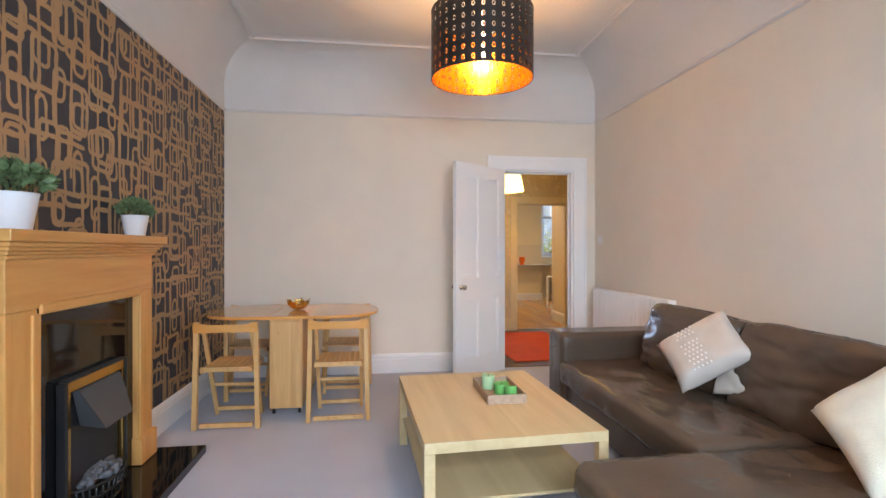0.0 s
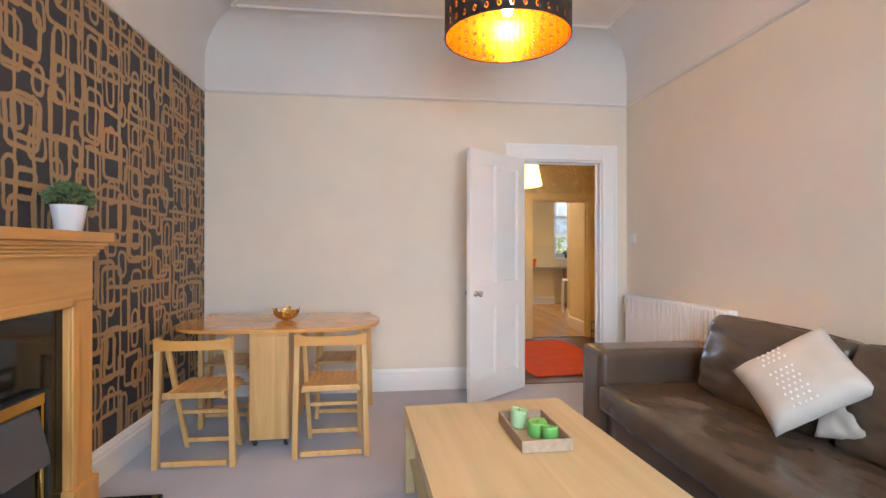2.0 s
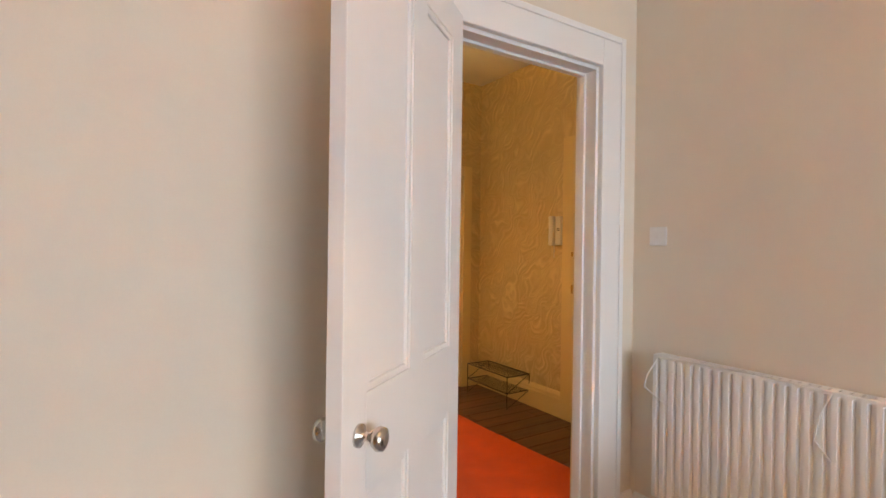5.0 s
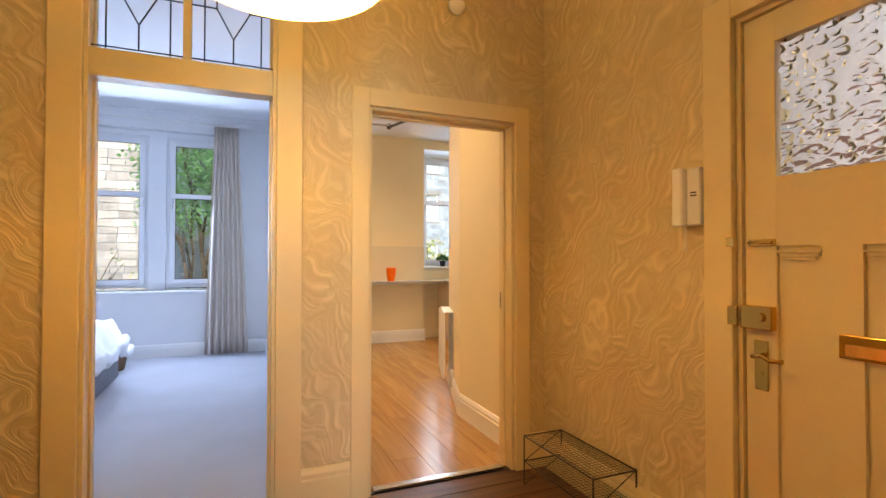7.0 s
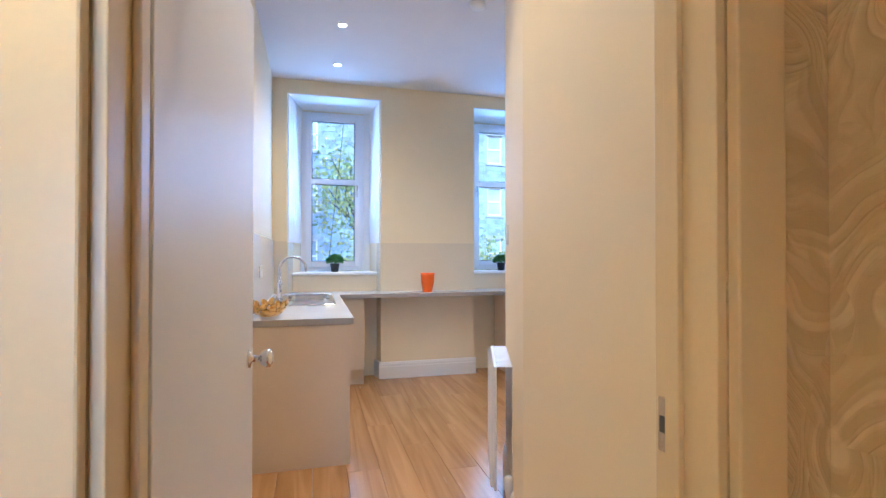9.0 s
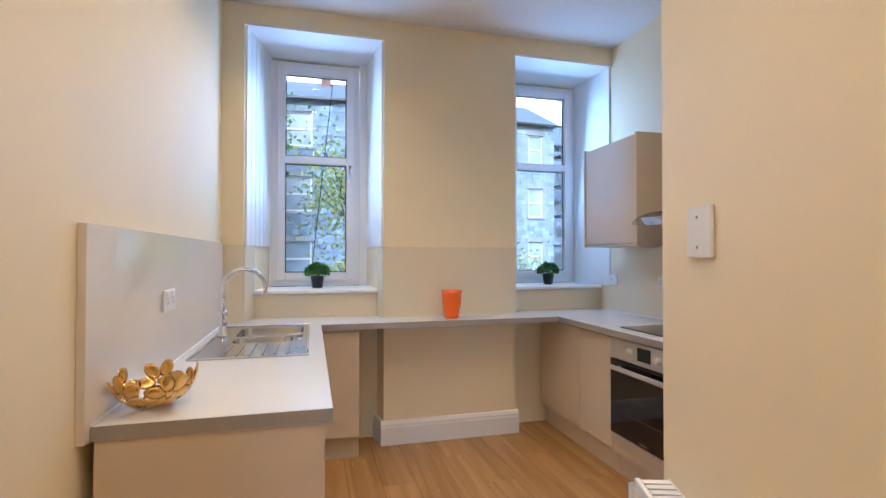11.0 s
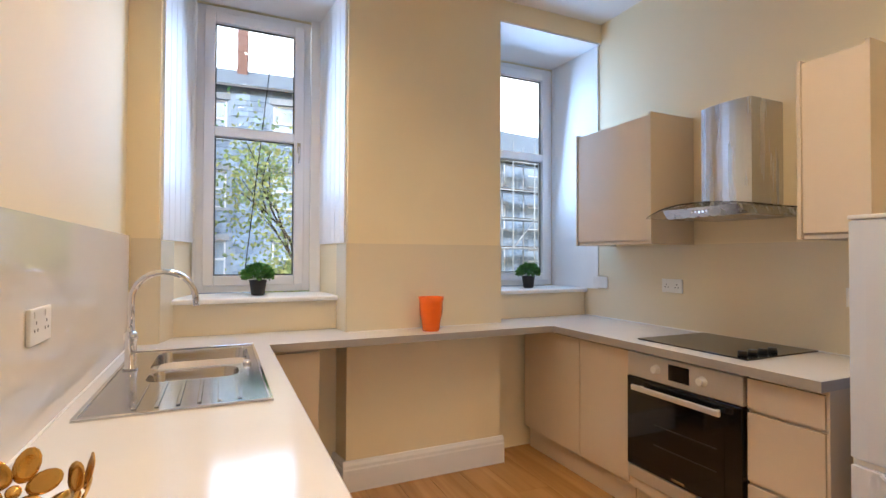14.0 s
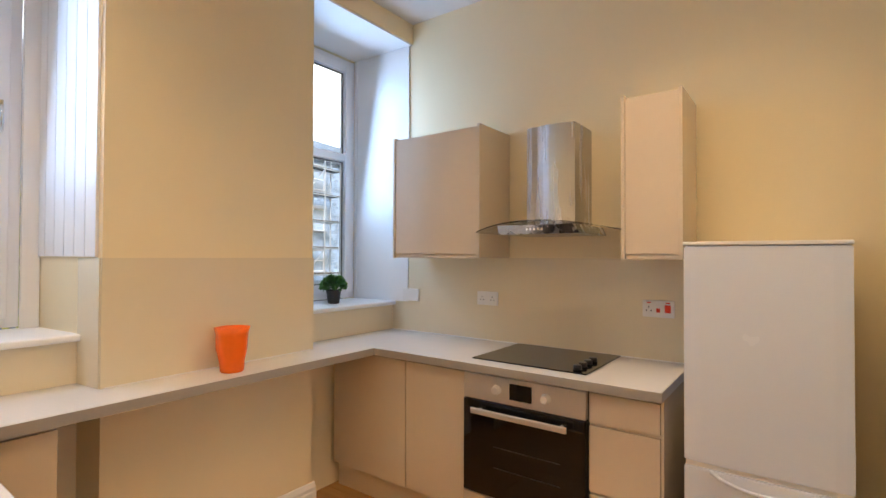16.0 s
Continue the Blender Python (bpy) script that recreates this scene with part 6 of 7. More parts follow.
part("plinth", B(3.43, 12.79, 0.0, 3.70, 12.805, 0.15), M_UNIT, cu_)


def oven():
    t = thing("oven", pose(5.20, 11.79, 0), "built-in steel and black glass electric oven", "oven")
    part("body", B(0.03, -0.315, 0.155, 0.56, 0.315, 0.872), M_DARKGREY, t)
    cp = part("control_panel", B(0.0, -0.314, 0.735, 0.03, 0.314, 0.858, bevel=0.002), M_PALESTEEL, t, "brushed steel control panel")
    part("display", B(-0.002, -0.06, 0.762, -0.0003, 0.055, 0.838), M_BLACKGLASS, cp)
    for y in (0.125, -0.13):
        part("knob", lathe(bmesh.new(), [(0.023, 0), (0.023, 0.004), (0.019, 0.008), (0.018, 0.024), (0.015, 0.026)], 24, pose(0.0, y, 0.797, 0, -90)), M_PLASTIC, cp, "round pale knob")
    dr = part("door", B(-0.004, -0.314, 0.275, 0.03, 0.314, 0.730, bevel=0.003), M_BLACKGLASS, t, "black glass oven door")
    bm = bmesh.new()
    box(bm, -0.052, -0.245, 0.676, -0.038, 0.245, 0.704, 0.004)
    for y in (-0.21, 0.21):
        cyl(bm, (-0.045, y, 0.690), (-0.004, y, 0.690), 0.008, 8)
    part("handle", bm, M_PALESTEEL, dr, "steel bar handle")
    part("glass_window", B(-0.0052, -0.235, 0.33, -0.0042, 0.235, 0.64), M_BLACKGLASS, dr)
    for z in (0.42, 0.52):
        part("rack_line", B(-0.0062, -0.20, z, -0.0053, 0.14, z + 0.003), M_DARKGREY, dr)
    part("badge", B(-0.0062, -0.035, 0.288, -0.0045, 0.035, 0.300), M_NICKEL, dr, "small pale maker's badge")
    part("lower_trim", B(0.0, -0.314, 0.205, 0.03, 0.314, 0.270, bevel=0.002), M_PALESTEEL, t)
    part("plinth_panel", B(0.012, -0.314, 0.15, 0.03, 0.314, 0.20), M_UNIT, t)
    part("plinth", B(0.062, -0.315, 0.0, 0.08, 0.315, 0.15), M_UNIT, t)


oven()
hob = thing("hob", pose(5.515, 11.795, TOPZ), "black ceramic hob set in the worktop", "hob")
part("glass", B(-0.255, -0.30, 0.0005, 0.255, 0.30, 0.007, bevel=0.002), M_BLACKGLASS, hob)
for k in range(4):
    part("knob", lathe(bmesh.new(), [(0.020, 0.007), (0.019, 0.026), (0.016, 0.028)], 20, pose(-0.19 + 0.07 * k, -0.235, 0)), M_FRAMEBLACK, hob)


def hood():
    t = thing("cooker_hood", pose(5.787, 11.79, 0), "steel chimney cooker hood with a curved glass canopy", "cooker hood")
    bm = bmesh.new()
    pts = []
    for k in range(9):
        u = -1 + 2 * k / 8
        pts.append((-0.245 - 0.02 * (1 - u * u), u * 0.135))
    pl = [(-0.002, -0.135)] + pts[0:] + [(-0.002, 0.135)]
    prism(bm, pl, 1.60, 2.135)
    part("chimney", bm, M_STEEL, t, "brushed steel chimney")
    bm = bmesh.new()
    top_, bot = [], []
    n = 20
    for k in range(n + 1):
        u = -1 + 2 * k / n
        z = 1.615 - 0.045 * u * u
        fr = -0.485 + 0.10 * u * u
        top_.append((bm.verts.new((-0.004, u * 0.375, z + 0.006)), bm.verts.new((fr, u * 0.375, z + 0.006))))
        bot.append((bm.verts.new((-0.004, u * 0.375, z)), bm.verts.new((fr, u * 0.375, z))))
    for k in range(n):
        bm.faces.new((top_[k][0], top_[k + 1][0], top_[k + 1][1], top_[k][1]))
        bm.faces.new((bot[k][0], bot[k][1], bot[k + 1][1], bot[k + 1][0]))
        bm.faces.new((top_[k][1], top_[k + 1][1], bot[k + 1][1], bot[k][1]))
        bm.faces.new((top_[k][0], bot[k][0], bot[k + 1][0], top_[k + 1][0]))
    bm.faces.new((top_[0][0], top_[0][1], bot[0][1], bot[0][0])), bm.faces.new((top_[n][0], bot[n][0], bot[n][1], top_[n][1]))
    part("canopy", bm, M_CLEAR, t, "curved clear glass canopy")
    bm = bmesh.new()
    lo = [bm.verts.new(v) for v in ((-0.40, -0.22, 1.555), (-0.40, 0.22, 1.555), (-0.01, 0.22, 1.555), (-0.01, -0.22, 1.555))]
    hi = [bm.verts.new(v) for v in ((-0.455, -0.20, 1.598), (-0.455, 0.20, 1.598), (-0.01, 0.20, 1.598), (-0.01, -0.20, 1.598))]
    bm.faces.new(lo[::-1]), bm.faces.new(hi)
    for i in range(4):
        bm.faces.new((lo[i], lo[(i + 1) % 4], hi[(i + 1) % 4], hi[i]))
    bmesh.ops.recalc_face_normals(bm, faces=bm.faces)
    part("motor_box", bm, M_STEEL, t)
    for k in range(5):
        part("button", lathe(bmesh.new(), [(0.006, 0), (0.006, 0.006)], 10, pose(-0.432, -0.04 + 0.02 * k, 1.577, 0, -90)), M_CHROME, t)


hood()


def wall_unit(y0, y1, label):
    t = thing("wall_cabinet", pose(0, 0, 0), label, "cabinet", "kitchen wall cabinets")
    part("body", B(5.463, y0 + 0.016, 1.45, 5.786, y1 - 0.016, 2.17), M_UNIT, t)
    part("door", B(5.445, y0 + 0.017, 1.455, 5.462, y1 - 0.017, 2.172, bevel=0.0015), M_UNIT, t)
    part("grip_rail", B(5.452, y0 + 0.017, 1.431, 5.475, y1 - 0.017, 1.4495, bevel=0.003), M_UNIT, t)
    for y in (y0, y1 - 0.016):
        part("side_panel", B(5.438, y, 1.431, 5.786, y + 0.0155, 2.185, bevel=0.001), M_UNIT, t)
    return t


wall_unit(12.165, 12.81, "cashmere gloss wall cabinet next to the window")
wall_unit(11.135, 11.395, "narrow cashmere gloss wall cabinet above the fridge")


def fridge():
    t = thing("fridge_freezer", pose(5.18, 10.838, 0), "white upright fridge freezer with curved grips", "fridge")
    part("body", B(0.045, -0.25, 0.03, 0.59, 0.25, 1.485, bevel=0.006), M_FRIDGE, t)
    for nm, z0, z1 in (("fridge_door", 0.675, 1.482), ("freezer_door", 0.05, 0.655)):
        bm = bmesh.new()
        pts = [(0.04, -0.25), (0.008, -0.25)] + [(-0.004 * (1 - (u / 0.25) ** 2) + 0.004, u) for u in (-0.2, -0.1, 0, 0.1, 0.2)] + [(0.008, 0.25), (0.04, 0.25)]
        prism(bm, pts, z0, z1)
        bmesh.ops.bevel(bm, geom=[e for e in bm.edges if abs(e.verts[0].co.z - e.verts[1].co.z) < 1e-5], offset=0.004, segments=2, affect="EDGES")
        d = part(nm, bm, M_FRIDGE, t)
        zz = z0 - 0.004 if nm == "fridge_door" else z1 - 0.003
        if nm == "freezer_door":
            bm = tube(bmesh.new(), [(-0.004, 0.16 - 0.32 * k / 12, 0.652 - 0.045 * math.sin(math.pi * k / 12) ** 0.7) for k in range(13)], 0.007, 8)
            part("grip", bm, M_FRIDGE, d, "curved grip edge")
    part("top_cover", B(0.0, -0.252, 1.4855, 0.592, 0.252, 1.50, bevel=0.004), M_PLASTIC, t)
    part("seal", B(0.012, -0.245, 0.656, 0.045, 0.245, 0.674), M_PLASTIC, t)
    for x in (0.08, 0.55):
        for y in (-0.22, 0.22):
            part("foot", lathe(bmesh.new(), [(0.018, 0), (0.018, 0.03)], 10, pose(x, y, 0)), M_FRAMEBLACK, t)


fridge()


def sink():
    t = thing("sink", pose(2.87, 11.70, TOPZ), "steel one-and-a-half bowl sink with ribbed drainer", "sink")
    W_, L_ = 0.505, 1.02

    def rim_with_holes():
        bm = bmesh.new()
        bowls = []
        holes = [(0.11, 0.58, 0.47, 0.96), (0.12, 0.37, 0.42, 0.545)]
        xs = sorted({0, W_, *[h[0] for h in holes], *[h[2] for h in holes]})
        ys = sorted({0, L_, *[h[1] for h in holes], *[h[3] for h in holes]})
        for a, b in zip(xs, xs[1:]):
            for c, d in zip(ys, ys[1:]):
                if not any(h[0] <= a and b <= h[2] and h[1] <= c and d <= h[3] for h in holes):
                    box(bm, a, c, 0.0005, b, d, 0.005)
        for h, dp in zip(holes, (0.15, 0.10)):
            a, c, b, d = h
            deck, bm = bm, bmesh.new()
            top_ = []
            r = 0.05
            path = []
            for (cx, cy, st) in ((b - r, d - r, 0), (a + r, d - r, 90), (a + r, c + r, 180), (b - r, c + r, 270)):
                for k in range(5):
                    an = radians(st + 90 * k / 4)
                    path.append((cx + r * math.cos(an), cy + r * math.sin(an)))
            rings = []
            for z, inset in ((0.004, 0.0), (-0.01, 0.004), (-dp + 0.03, 0.010), (-dp, 0.04)):
                mx, my = (a + b) / 2, (c + d) / 2
                rings.append([bm.verts.new((mx + (x - mx) * (1 - inset / (b - a) * 2), my + (y - my) * (1 - inset / (d - c) * 2), z)) for x, y in path])
            for r0, r1 in zip(rings, rings[1:]):
                for k in range(len(path)):
                    f = bm.faces.new((r0[k], r0[(k + 1) % len(path)], r1[(k + 1) % len(path)], r1[k]))
                    f.smooth = True
            bm.faces.new(rings[-1])
            bowls.append(bm)
            bm = deck
            corner = [(b, d), (a, d), (a, c), (b, c)]
            for q in range(4):
                cv = bm.verts.new((*corner[q], 0.005))
                vs = [bm.verts.new((*path[q * 5 + k], 0.005)) for k in range(5)]
                for k in range(4):
                    bm.faces.new((cv, vs[k], vs[k + 1]))
        bmesh.ops.remove_doubles(bm, verts=bm.verts, dist=0.0004)
        return bm, bowls

    deck, bowls = rim_with_holes()
    part("deck", deck, M_SINK, t)
    for nm, bm in zip(("main_bowl", "half_bowl"), bowls):
        part(nm, bm, M_SINK, t)
    for k in range(6):
        part("drainer_rib", B(0.13 + 0.055 * k, 0.05, 0.005, 0.142 + 0.055 * k, 0.345, 0.009, bevel=0.002), M_SINK, t)
    bm = bmesh.new()
    for a in ((0, 0, 0.005, W_, 0.012, 0.010), (0, L_ - 0.012, 0.005, W_, L_, 0.010), (0, 0.012, 0.005, 0.012, L_ - 0.012, 0.010), (W_ - 0.012, 0.012, 0.005, W_, L_ - 0.012, 0.010)):
        box(bm, *a, bevel=0.002)
    part("raised_rim", bm, M_CHROME, t)
    part("overflow_knob", lathe(bmesh.new(), [(0.016, 0.005), (0.016, 0.016), (0.012, 0.02)], 16, pose(0.455, 0.56, 0)), M_CHROME, t)
    tap = thing("tap", pose(2.915, 12.33, TOPZ + 0.005), "tall chrome swan-neck mixer tap", "tap")
    part("body", lathe(bmesh.new(), [(0.026, 0), (0.026, 0.008), (0.020, 0.014), (0.019, 0.11), (0.024, 0.115), (0.024, 0.135), (0.013, 0.145)], 24), M_CHROME, tap)
    pts = [(0, 0, 0.14), (0, 0, 0.26)] + [(0.11 - 0.11 * math.cos(math.pi * k / 14), 0, 0.26 + 0.11 * math.sin(math.pi * k / 14)) for k in range(1, 14)] + [(0.222, 0, 0.235)]
    part("spout", tube(bmesh.new(), pts, 0.012, 14), M_CHROME, tap)
    for s in (-1, 1):
        part("lever", tube(bmesh.new(), [(0, s * 0.02, 0.125), (0, s * 0.035, 0.135), (0, s * 0.045, 0.165)], 0.006, 8), M_CHROME, tap)


sink()
petal_bowl(pose(2.93, 11.05, TOPZ + 0.001), 0.118, [(0.02, 1, 0), (1.0, 5, 0.3)], "gold flower-petal bowl on the worktop", 0.068)


def splash(name, pts, z0, z1, m, label):
    """Thin acrylic sheet over a wall; pts: plan outline."""
    return solid(name, prism(bmesh.new(), pts, z0, z1), m, label, "splashback")


splash("splashback_left", [(2.801, 10.87), (2.822, 10.87), (2.822, 12.90), (2.801, 12.90)], TOPZ - 0.04, 1.45, M_SPLASHW, "glossy white glass splashback behind the sink")
splash("splashback_breast", [(3.888, 12.938), (4.922, 12.938), (4.922, 12.944), (3.888, 12.944)], TOPZ + 0.001, 1.43, M_SPLASH, "cream acrylic splashback on the chimney breast")
splash("splashback_nib", [(2.823, 12.938), (2.945, 12.938), (2.945, 12.944), (2.823, 12.944)], TOPZ + 0.001, 1.44, M_SPLASH, "cream acrylic splashback strip")
splash("splashback_reveal", [(2.943, 12.95), (2.950, 12.95), (2.995, 13.12), (2.988, 13.12)], TOPZ + 0.001, 1.43, M_SPLASH, "cream acrylic reveal sheet")
splash("splashback_reveal", [(3.884, 12.95), (3.891, 12.95), (3.873, 13.12), (3.866, 13.12)], TOPZ + 0.001, 1.43, M_SPLASH, "cream acrylic reveal sheet")
splash("splashback_reveal", [(4.919, 12.95), (4.926, 12.95), (4.957, 13.12), (4.950, 13.12)], TOPZ + 0.001, 1.43, M_SPLASH, "cream acrylic reveal sheet")
for x0, x1 in ((2.995, 3.865), (4.957, 5.783)):
    splash("splashback_sill", [(x0, 13.122), (x1, 13.122), (x1, 13.129), (x0, 13.129)], TOPZ + 0.001, 1.089, M_SPLASH, "cream acrylic strip under the sill")
splash("splashback_right", [(5.784, 11.17), (5.7895, 11.17), (5.7895, 13.12), (5.784, 13.12)], TOPZ + 0.001, 1.432, M_SPLASH, "cream acrylic splashback behind the hob")

cup = thing("tumbler", pose(4.365, 12.815, TOPZ), "orange ribbed plastic tumbler on the worktop", "tumbler")
bm = lathe(bmesh.new(), [(0.046, 0), (0.050, 0.004), (0.053, 0.03), (0.056, 0.06), (0.066, 0.10), (0.068, 0.14), (0.069, 0.17), (0.076, 0.20), (0.073, 0.20), (0.066, 0.17), (0.064, 0.13), (0.052, 0.06), (0.044, 0.01)], 32)
for v in bm.verts:
    a = math.atan2(v.co.y, v.co.x)
    k = 1 + 0.04 * math.cos(a * 7 + v.co.z * 9) * (1 if v.co.z > 0.03 else 0)
    v.co.x *= k
    v.co.y *= k
part("cup", bm, M_ORANGE, cup, smooth=True)

potted("potted_plant", pose(3.43, 13.30, 1.118), 0.050, 0.092, 0.078, 620, 0.030, M_BLACKPOT, M_LEAF, "small green plant in a black pot on the sill", 21)
potted("potted_plant", pose(5.385, 13.30, 1.118), 0.050, 0.092, 0.075, 580, 0.030, M_BLACKPOT, M_LEAF, "small green plant in a black pot on the sill", 33)


def socket(x, y, z, w, label, kind, side=-1):
    """A wall plate on a wall across x; side: the way it faces."""
    t = thing("wall_socket", pose(x, y, z, 0, 0, 0 if side < 0 else 180), label, "socket")
    part("plate", B(-0.010, -w / 2, -0.043, -0.0005, w / 2, 0.043, bevel=0.003), M_PLASTIC, t)
    if kind == "double":
        for yy in (-w / 4, w / 4):
            bm = bmesh.new()
            for a, b in ((0, 0.008), (-0.011, -0.010), (0.011, -0.010)):
                box(bm, -0.0106, yy + a - 0.003, b - 0.003, -0.0102, yy + a + 0.003, b + 0.004)
            part("pin_holes", bm, M_DARKGREY, t)
            part("rocker", B(-0.013, yy + 0.012 - 0.006, 0.020, -0.0105, yy + 0.012 + 0.006, 0.036, bevel=0.001), M_PLASTIC, t)
    if kind == "cooker":
        for yy, w2, h2 in ((-0.045, 0.014, 0.026), (0.0, 0.009, 0.014)):
            part("red_rocker", B(-0.013, yy - w2, -0.018, -0.0105, yy + w2, -0.018 + h2 * 1.5, bevel=0.001), M_RED, t, "red switch")
        part("neon", B(-0.0115, 0.035, 0.028, -0.0102, 0.055, 0.034), M_RED, t)
        part("neon", B(-0.0115, -0.055, 0.028, -0.0102, -0.035, 0.034), M_RED, t)
        bm = bmesh.new()
        for a, b in ((0.045, 0.008), (0.034, -0.010), (0.056, -0.010)):
            box(bm, -0.0106, a - 0.003, b - 0.003, -0.0102, a + 0.003, b + 0.004)
        part("pin_holes", bm, M_DARKGREY, t)
    if kind == "single":
        part("rocker", B(-0.013, -0.02, -0.012, -0.0105, -0.006, 0.012, bevel=0.001), M_PLASTIC, t)
        part("rocker", B(-0.013, 0.006, -0.012, -0.0105, 0.02, 0.012, bevel=0.001), M_PLASTIC, t)
    return t


socket(5.784, 12.945, 1.170, 0.146, "white wall switch plate above the worktop", "single")
socket(5.784, 12.315, 1.178, 0.150, "white double wall socket above the worktop", "double")
socket(5.784, 11.310, 1.178, 0.152, "white cooker switch with red rockers and a socket", "cooker")
socket(2.822, 11.615, 1.185, 0.150, "white double wall socket on the splashback", "double", 1)
ks = thing("light_switch", pose(4.258, 10.347, 1.42, 0, 0, -18.8), "white plastic switch plate on the angled wall", "switch")
part("plate", B(-0.012, -0.060, -0.060, -0.0005, 0.060, 0.060, bevel=0.004), M_PLASTIC, ks)
for z in (-0.035, 0.035):
    part("screw", lathe(bmesh.new(), [(0.004, 0), (0.004, 0.002)], 8, pose(-0.012, 0, z, 0, -90)), M_NICKEL, ks)
krad = radiator("radiator", pose(4.365, 10.53, 0.15, 0, 0, -108.8), 0.55, 0.61, "white double panel radiator in the kitchen passage", 16, False, 0.135)
bm = lathe(bmesh.new(), [(0.012, -0.10), (0.012, -0.02), (0.022, 0.0), (0.022, 0.05), (0.016, 0.06)], 14, pose(0.585, -0.065, 0.03))
part("valve", bm, M_PLASTIC, krad, "white radiator valve")
part("valve_tail", cyl(bmesh.new(), (0.55, -0.065, 0.045), (0.585, -0.065, 0.045), 0.009, 8), M_CHROME, krad)
lt = thing("latch_plate", pose(3.827, 8.556, 1.0), "small metal latch plate on the door lining", "latch")
part("plate", B(-0.003, -0.012, -0.05, -0.0005, 0.012, 0.05, bevel=0.001), M_NICKEL, lt)
part("slot", B(-0.0042, -0.007, -0.015, -0.0032, 0.007, 0.015), M_DARKGREY, lt)

for sx, sy in SPOTS:
    t = thing("downlight", pose(sx, sy, KCEIL), "small recessed ceiling downlight, lit", "downlight", "kitchen ceiling downlights")
    part("bezel", lathe(bmesh.new(), [(0.045, -0.0005), (0.043, -0.006), (0.032, -0.006), (0.030, -0.0008)], 28, cap=False), M_GLOSS, t)
    part("lens", lathe(bmesh.new(), [(0.030, -0.003), (0.030, -0.001)], 24), M_SPOT, t, "glowing lens")
dc = thing("door_closer", pose(3.18, 8.83, 2.095), "grey jointed closer arm over the kitchen door", "door closer")
part("fore_arm", B(-0.20, -0.012, -0.006, 0.012, 0.012, 0.004, bevel=0.002), M_STEEL, dc)
bm = bmesh.new()
box(bm, -0.011, -0.012, -0.016, 0.011, 0.235, -0.0065, 0.002, m=pose(0, 0, 0, 0, 0, 196))
part("main_arm", bm, M_DARKGREY, dc)
part("pivot", lathe(bmesh.new(), [(0.013, -0.022), (0.013, 0.008), (0.009, 0.011)], 14), M_DARKGREY, dc)
part("bracket", B(0.03, -0.2495, -0.02, 0.10, -0.215, 0.02, bevel=0.003), M_DARKGREY, dc)
part("shoe", B(-0.225, -0.03, -0.045, -0.195, 0.05, 0.012, bevel=0.003), M_STEEL, dc)
ka = thing("smoke_alarm", pose(4.32, 11.05, KCEIL, 180), "round white smoke alarm on the kitchen ceiling", "alarm")
part("case", lathe(bmesh.new(), [(0.055, 0.0005), (0.055, 0.02), (0.045, 0.035), (0.015, 0.038)], 28), M_PLASTIC, ka)

# ---- bedroom ----
bed = thing("bed", pose(0.30, 11.05, 0), "grey divan bed with rumpled white linen", "bed")
part("divan", B(-0.80, -1.0, 0.04, 0.88, 0.72, 0.36, bevel=0.02), M_BEDBASE, bed)
part("mattress", soft_box(bmesh.new(), -0.79, -0.99, 0.36, 0.87, 0.71, 0.56, 0.05, n=6, wrinkle=0.003), M_DUVET, bed)
bm = soft_box(bmesh.new(), -0.80, -0.95, 0.50, 0.98, 0.80, 0.64, 0.05, n=18, wrinkle=0.035, seed=3.0)
for v in bm.verts:
    if v.co.x > 0.86 or v.co.y > 0.70:
        v.co.z -= 0.20 + 0.06 * noise.noise(Vector((v.co.x * 6, v.co.y * 6, 1)))
part("duvet", bm, M_DUVET, bed, "rumpled white duvet hanging over the edge")
for x in (-0.7, 0.78):
    for y in (-0.9, 0.62):
        part("foot", lathe(bmesh.new(), [(0.02, 0), (0.02, 0.045)], 10, pose(x, y, 0)), M_FRAMEBLACK, bed)


def curtain(x0, x1, x0b, x1b, label):
    t = thing("curtain", pose(0, 12.80, 0), label, "curtain")
    bm = bmesh.new()
    n, rows = 72, 12
    grid = []
    for j in range(rows + 1):
        v = j / rows
        z = 2.95 - 2.93 * v
        a, b = x0 + (x0b - x0) * v, x1 + (x1b - x1) * v
        row = []
        for i in range(n + 1):
            u = i / n
            row.append(bm.verts.new((a + (b - a) * u, 0.035 * math.sin(u * math.pi * 14 + 0.6 * math.sin(3 * v + u * 5)) * (0.7 + 0.5 * v), z)))
        grid.append(row)
    for j in range(rows):
        for i in range(n):
            f = bm.faces.new((grid[j][i], grid[j + 1][i], grid[j + 1][i + 1], grid[j][i + 1]))
            f.smooth = True
    c = part("drape", bm, M_CURTAIN, t)
    s = c.modifiers.new("thickness", "SOLIDIFY")
    s.thickness = 0.003
    return t


curtain(2.0, 2.28, 1.90, 2.42, "heavy grey-beige curtain hanging to the floor")
curtain(0.20, 0.47, 0.17, 0.50, "heavy grey-beige curtain drawn aside")
rod = thing("curtain_rail", pose(0, 12.80, 2.965), "slim white curtain rail", "curtain rail")
part("rail", cyl(bmesh.new(), (0.1, 0, 0), (2.45, 0, 0), 0.012, 10), M_PLASTIC, rod)
for x in (0.15, 1.25, 2.40):
    part("bracket", B(x - 0.01, 0.0, -0.01, x + 0.01, 0.148, 0.01), M_PLASTIC, rod)
bk = thing("laundry_basket", pose(0.95, 12.35, 0), "low wicker basket with a white cloth over it", "basket")
part("basket", lathe(bmesh.new(), [(0.17, 0.0), (0.21, 0.20), (0.20, 0.20), (0.165, 0.02)], 28), M_WICKER, bk)
bm = bmesh.new()
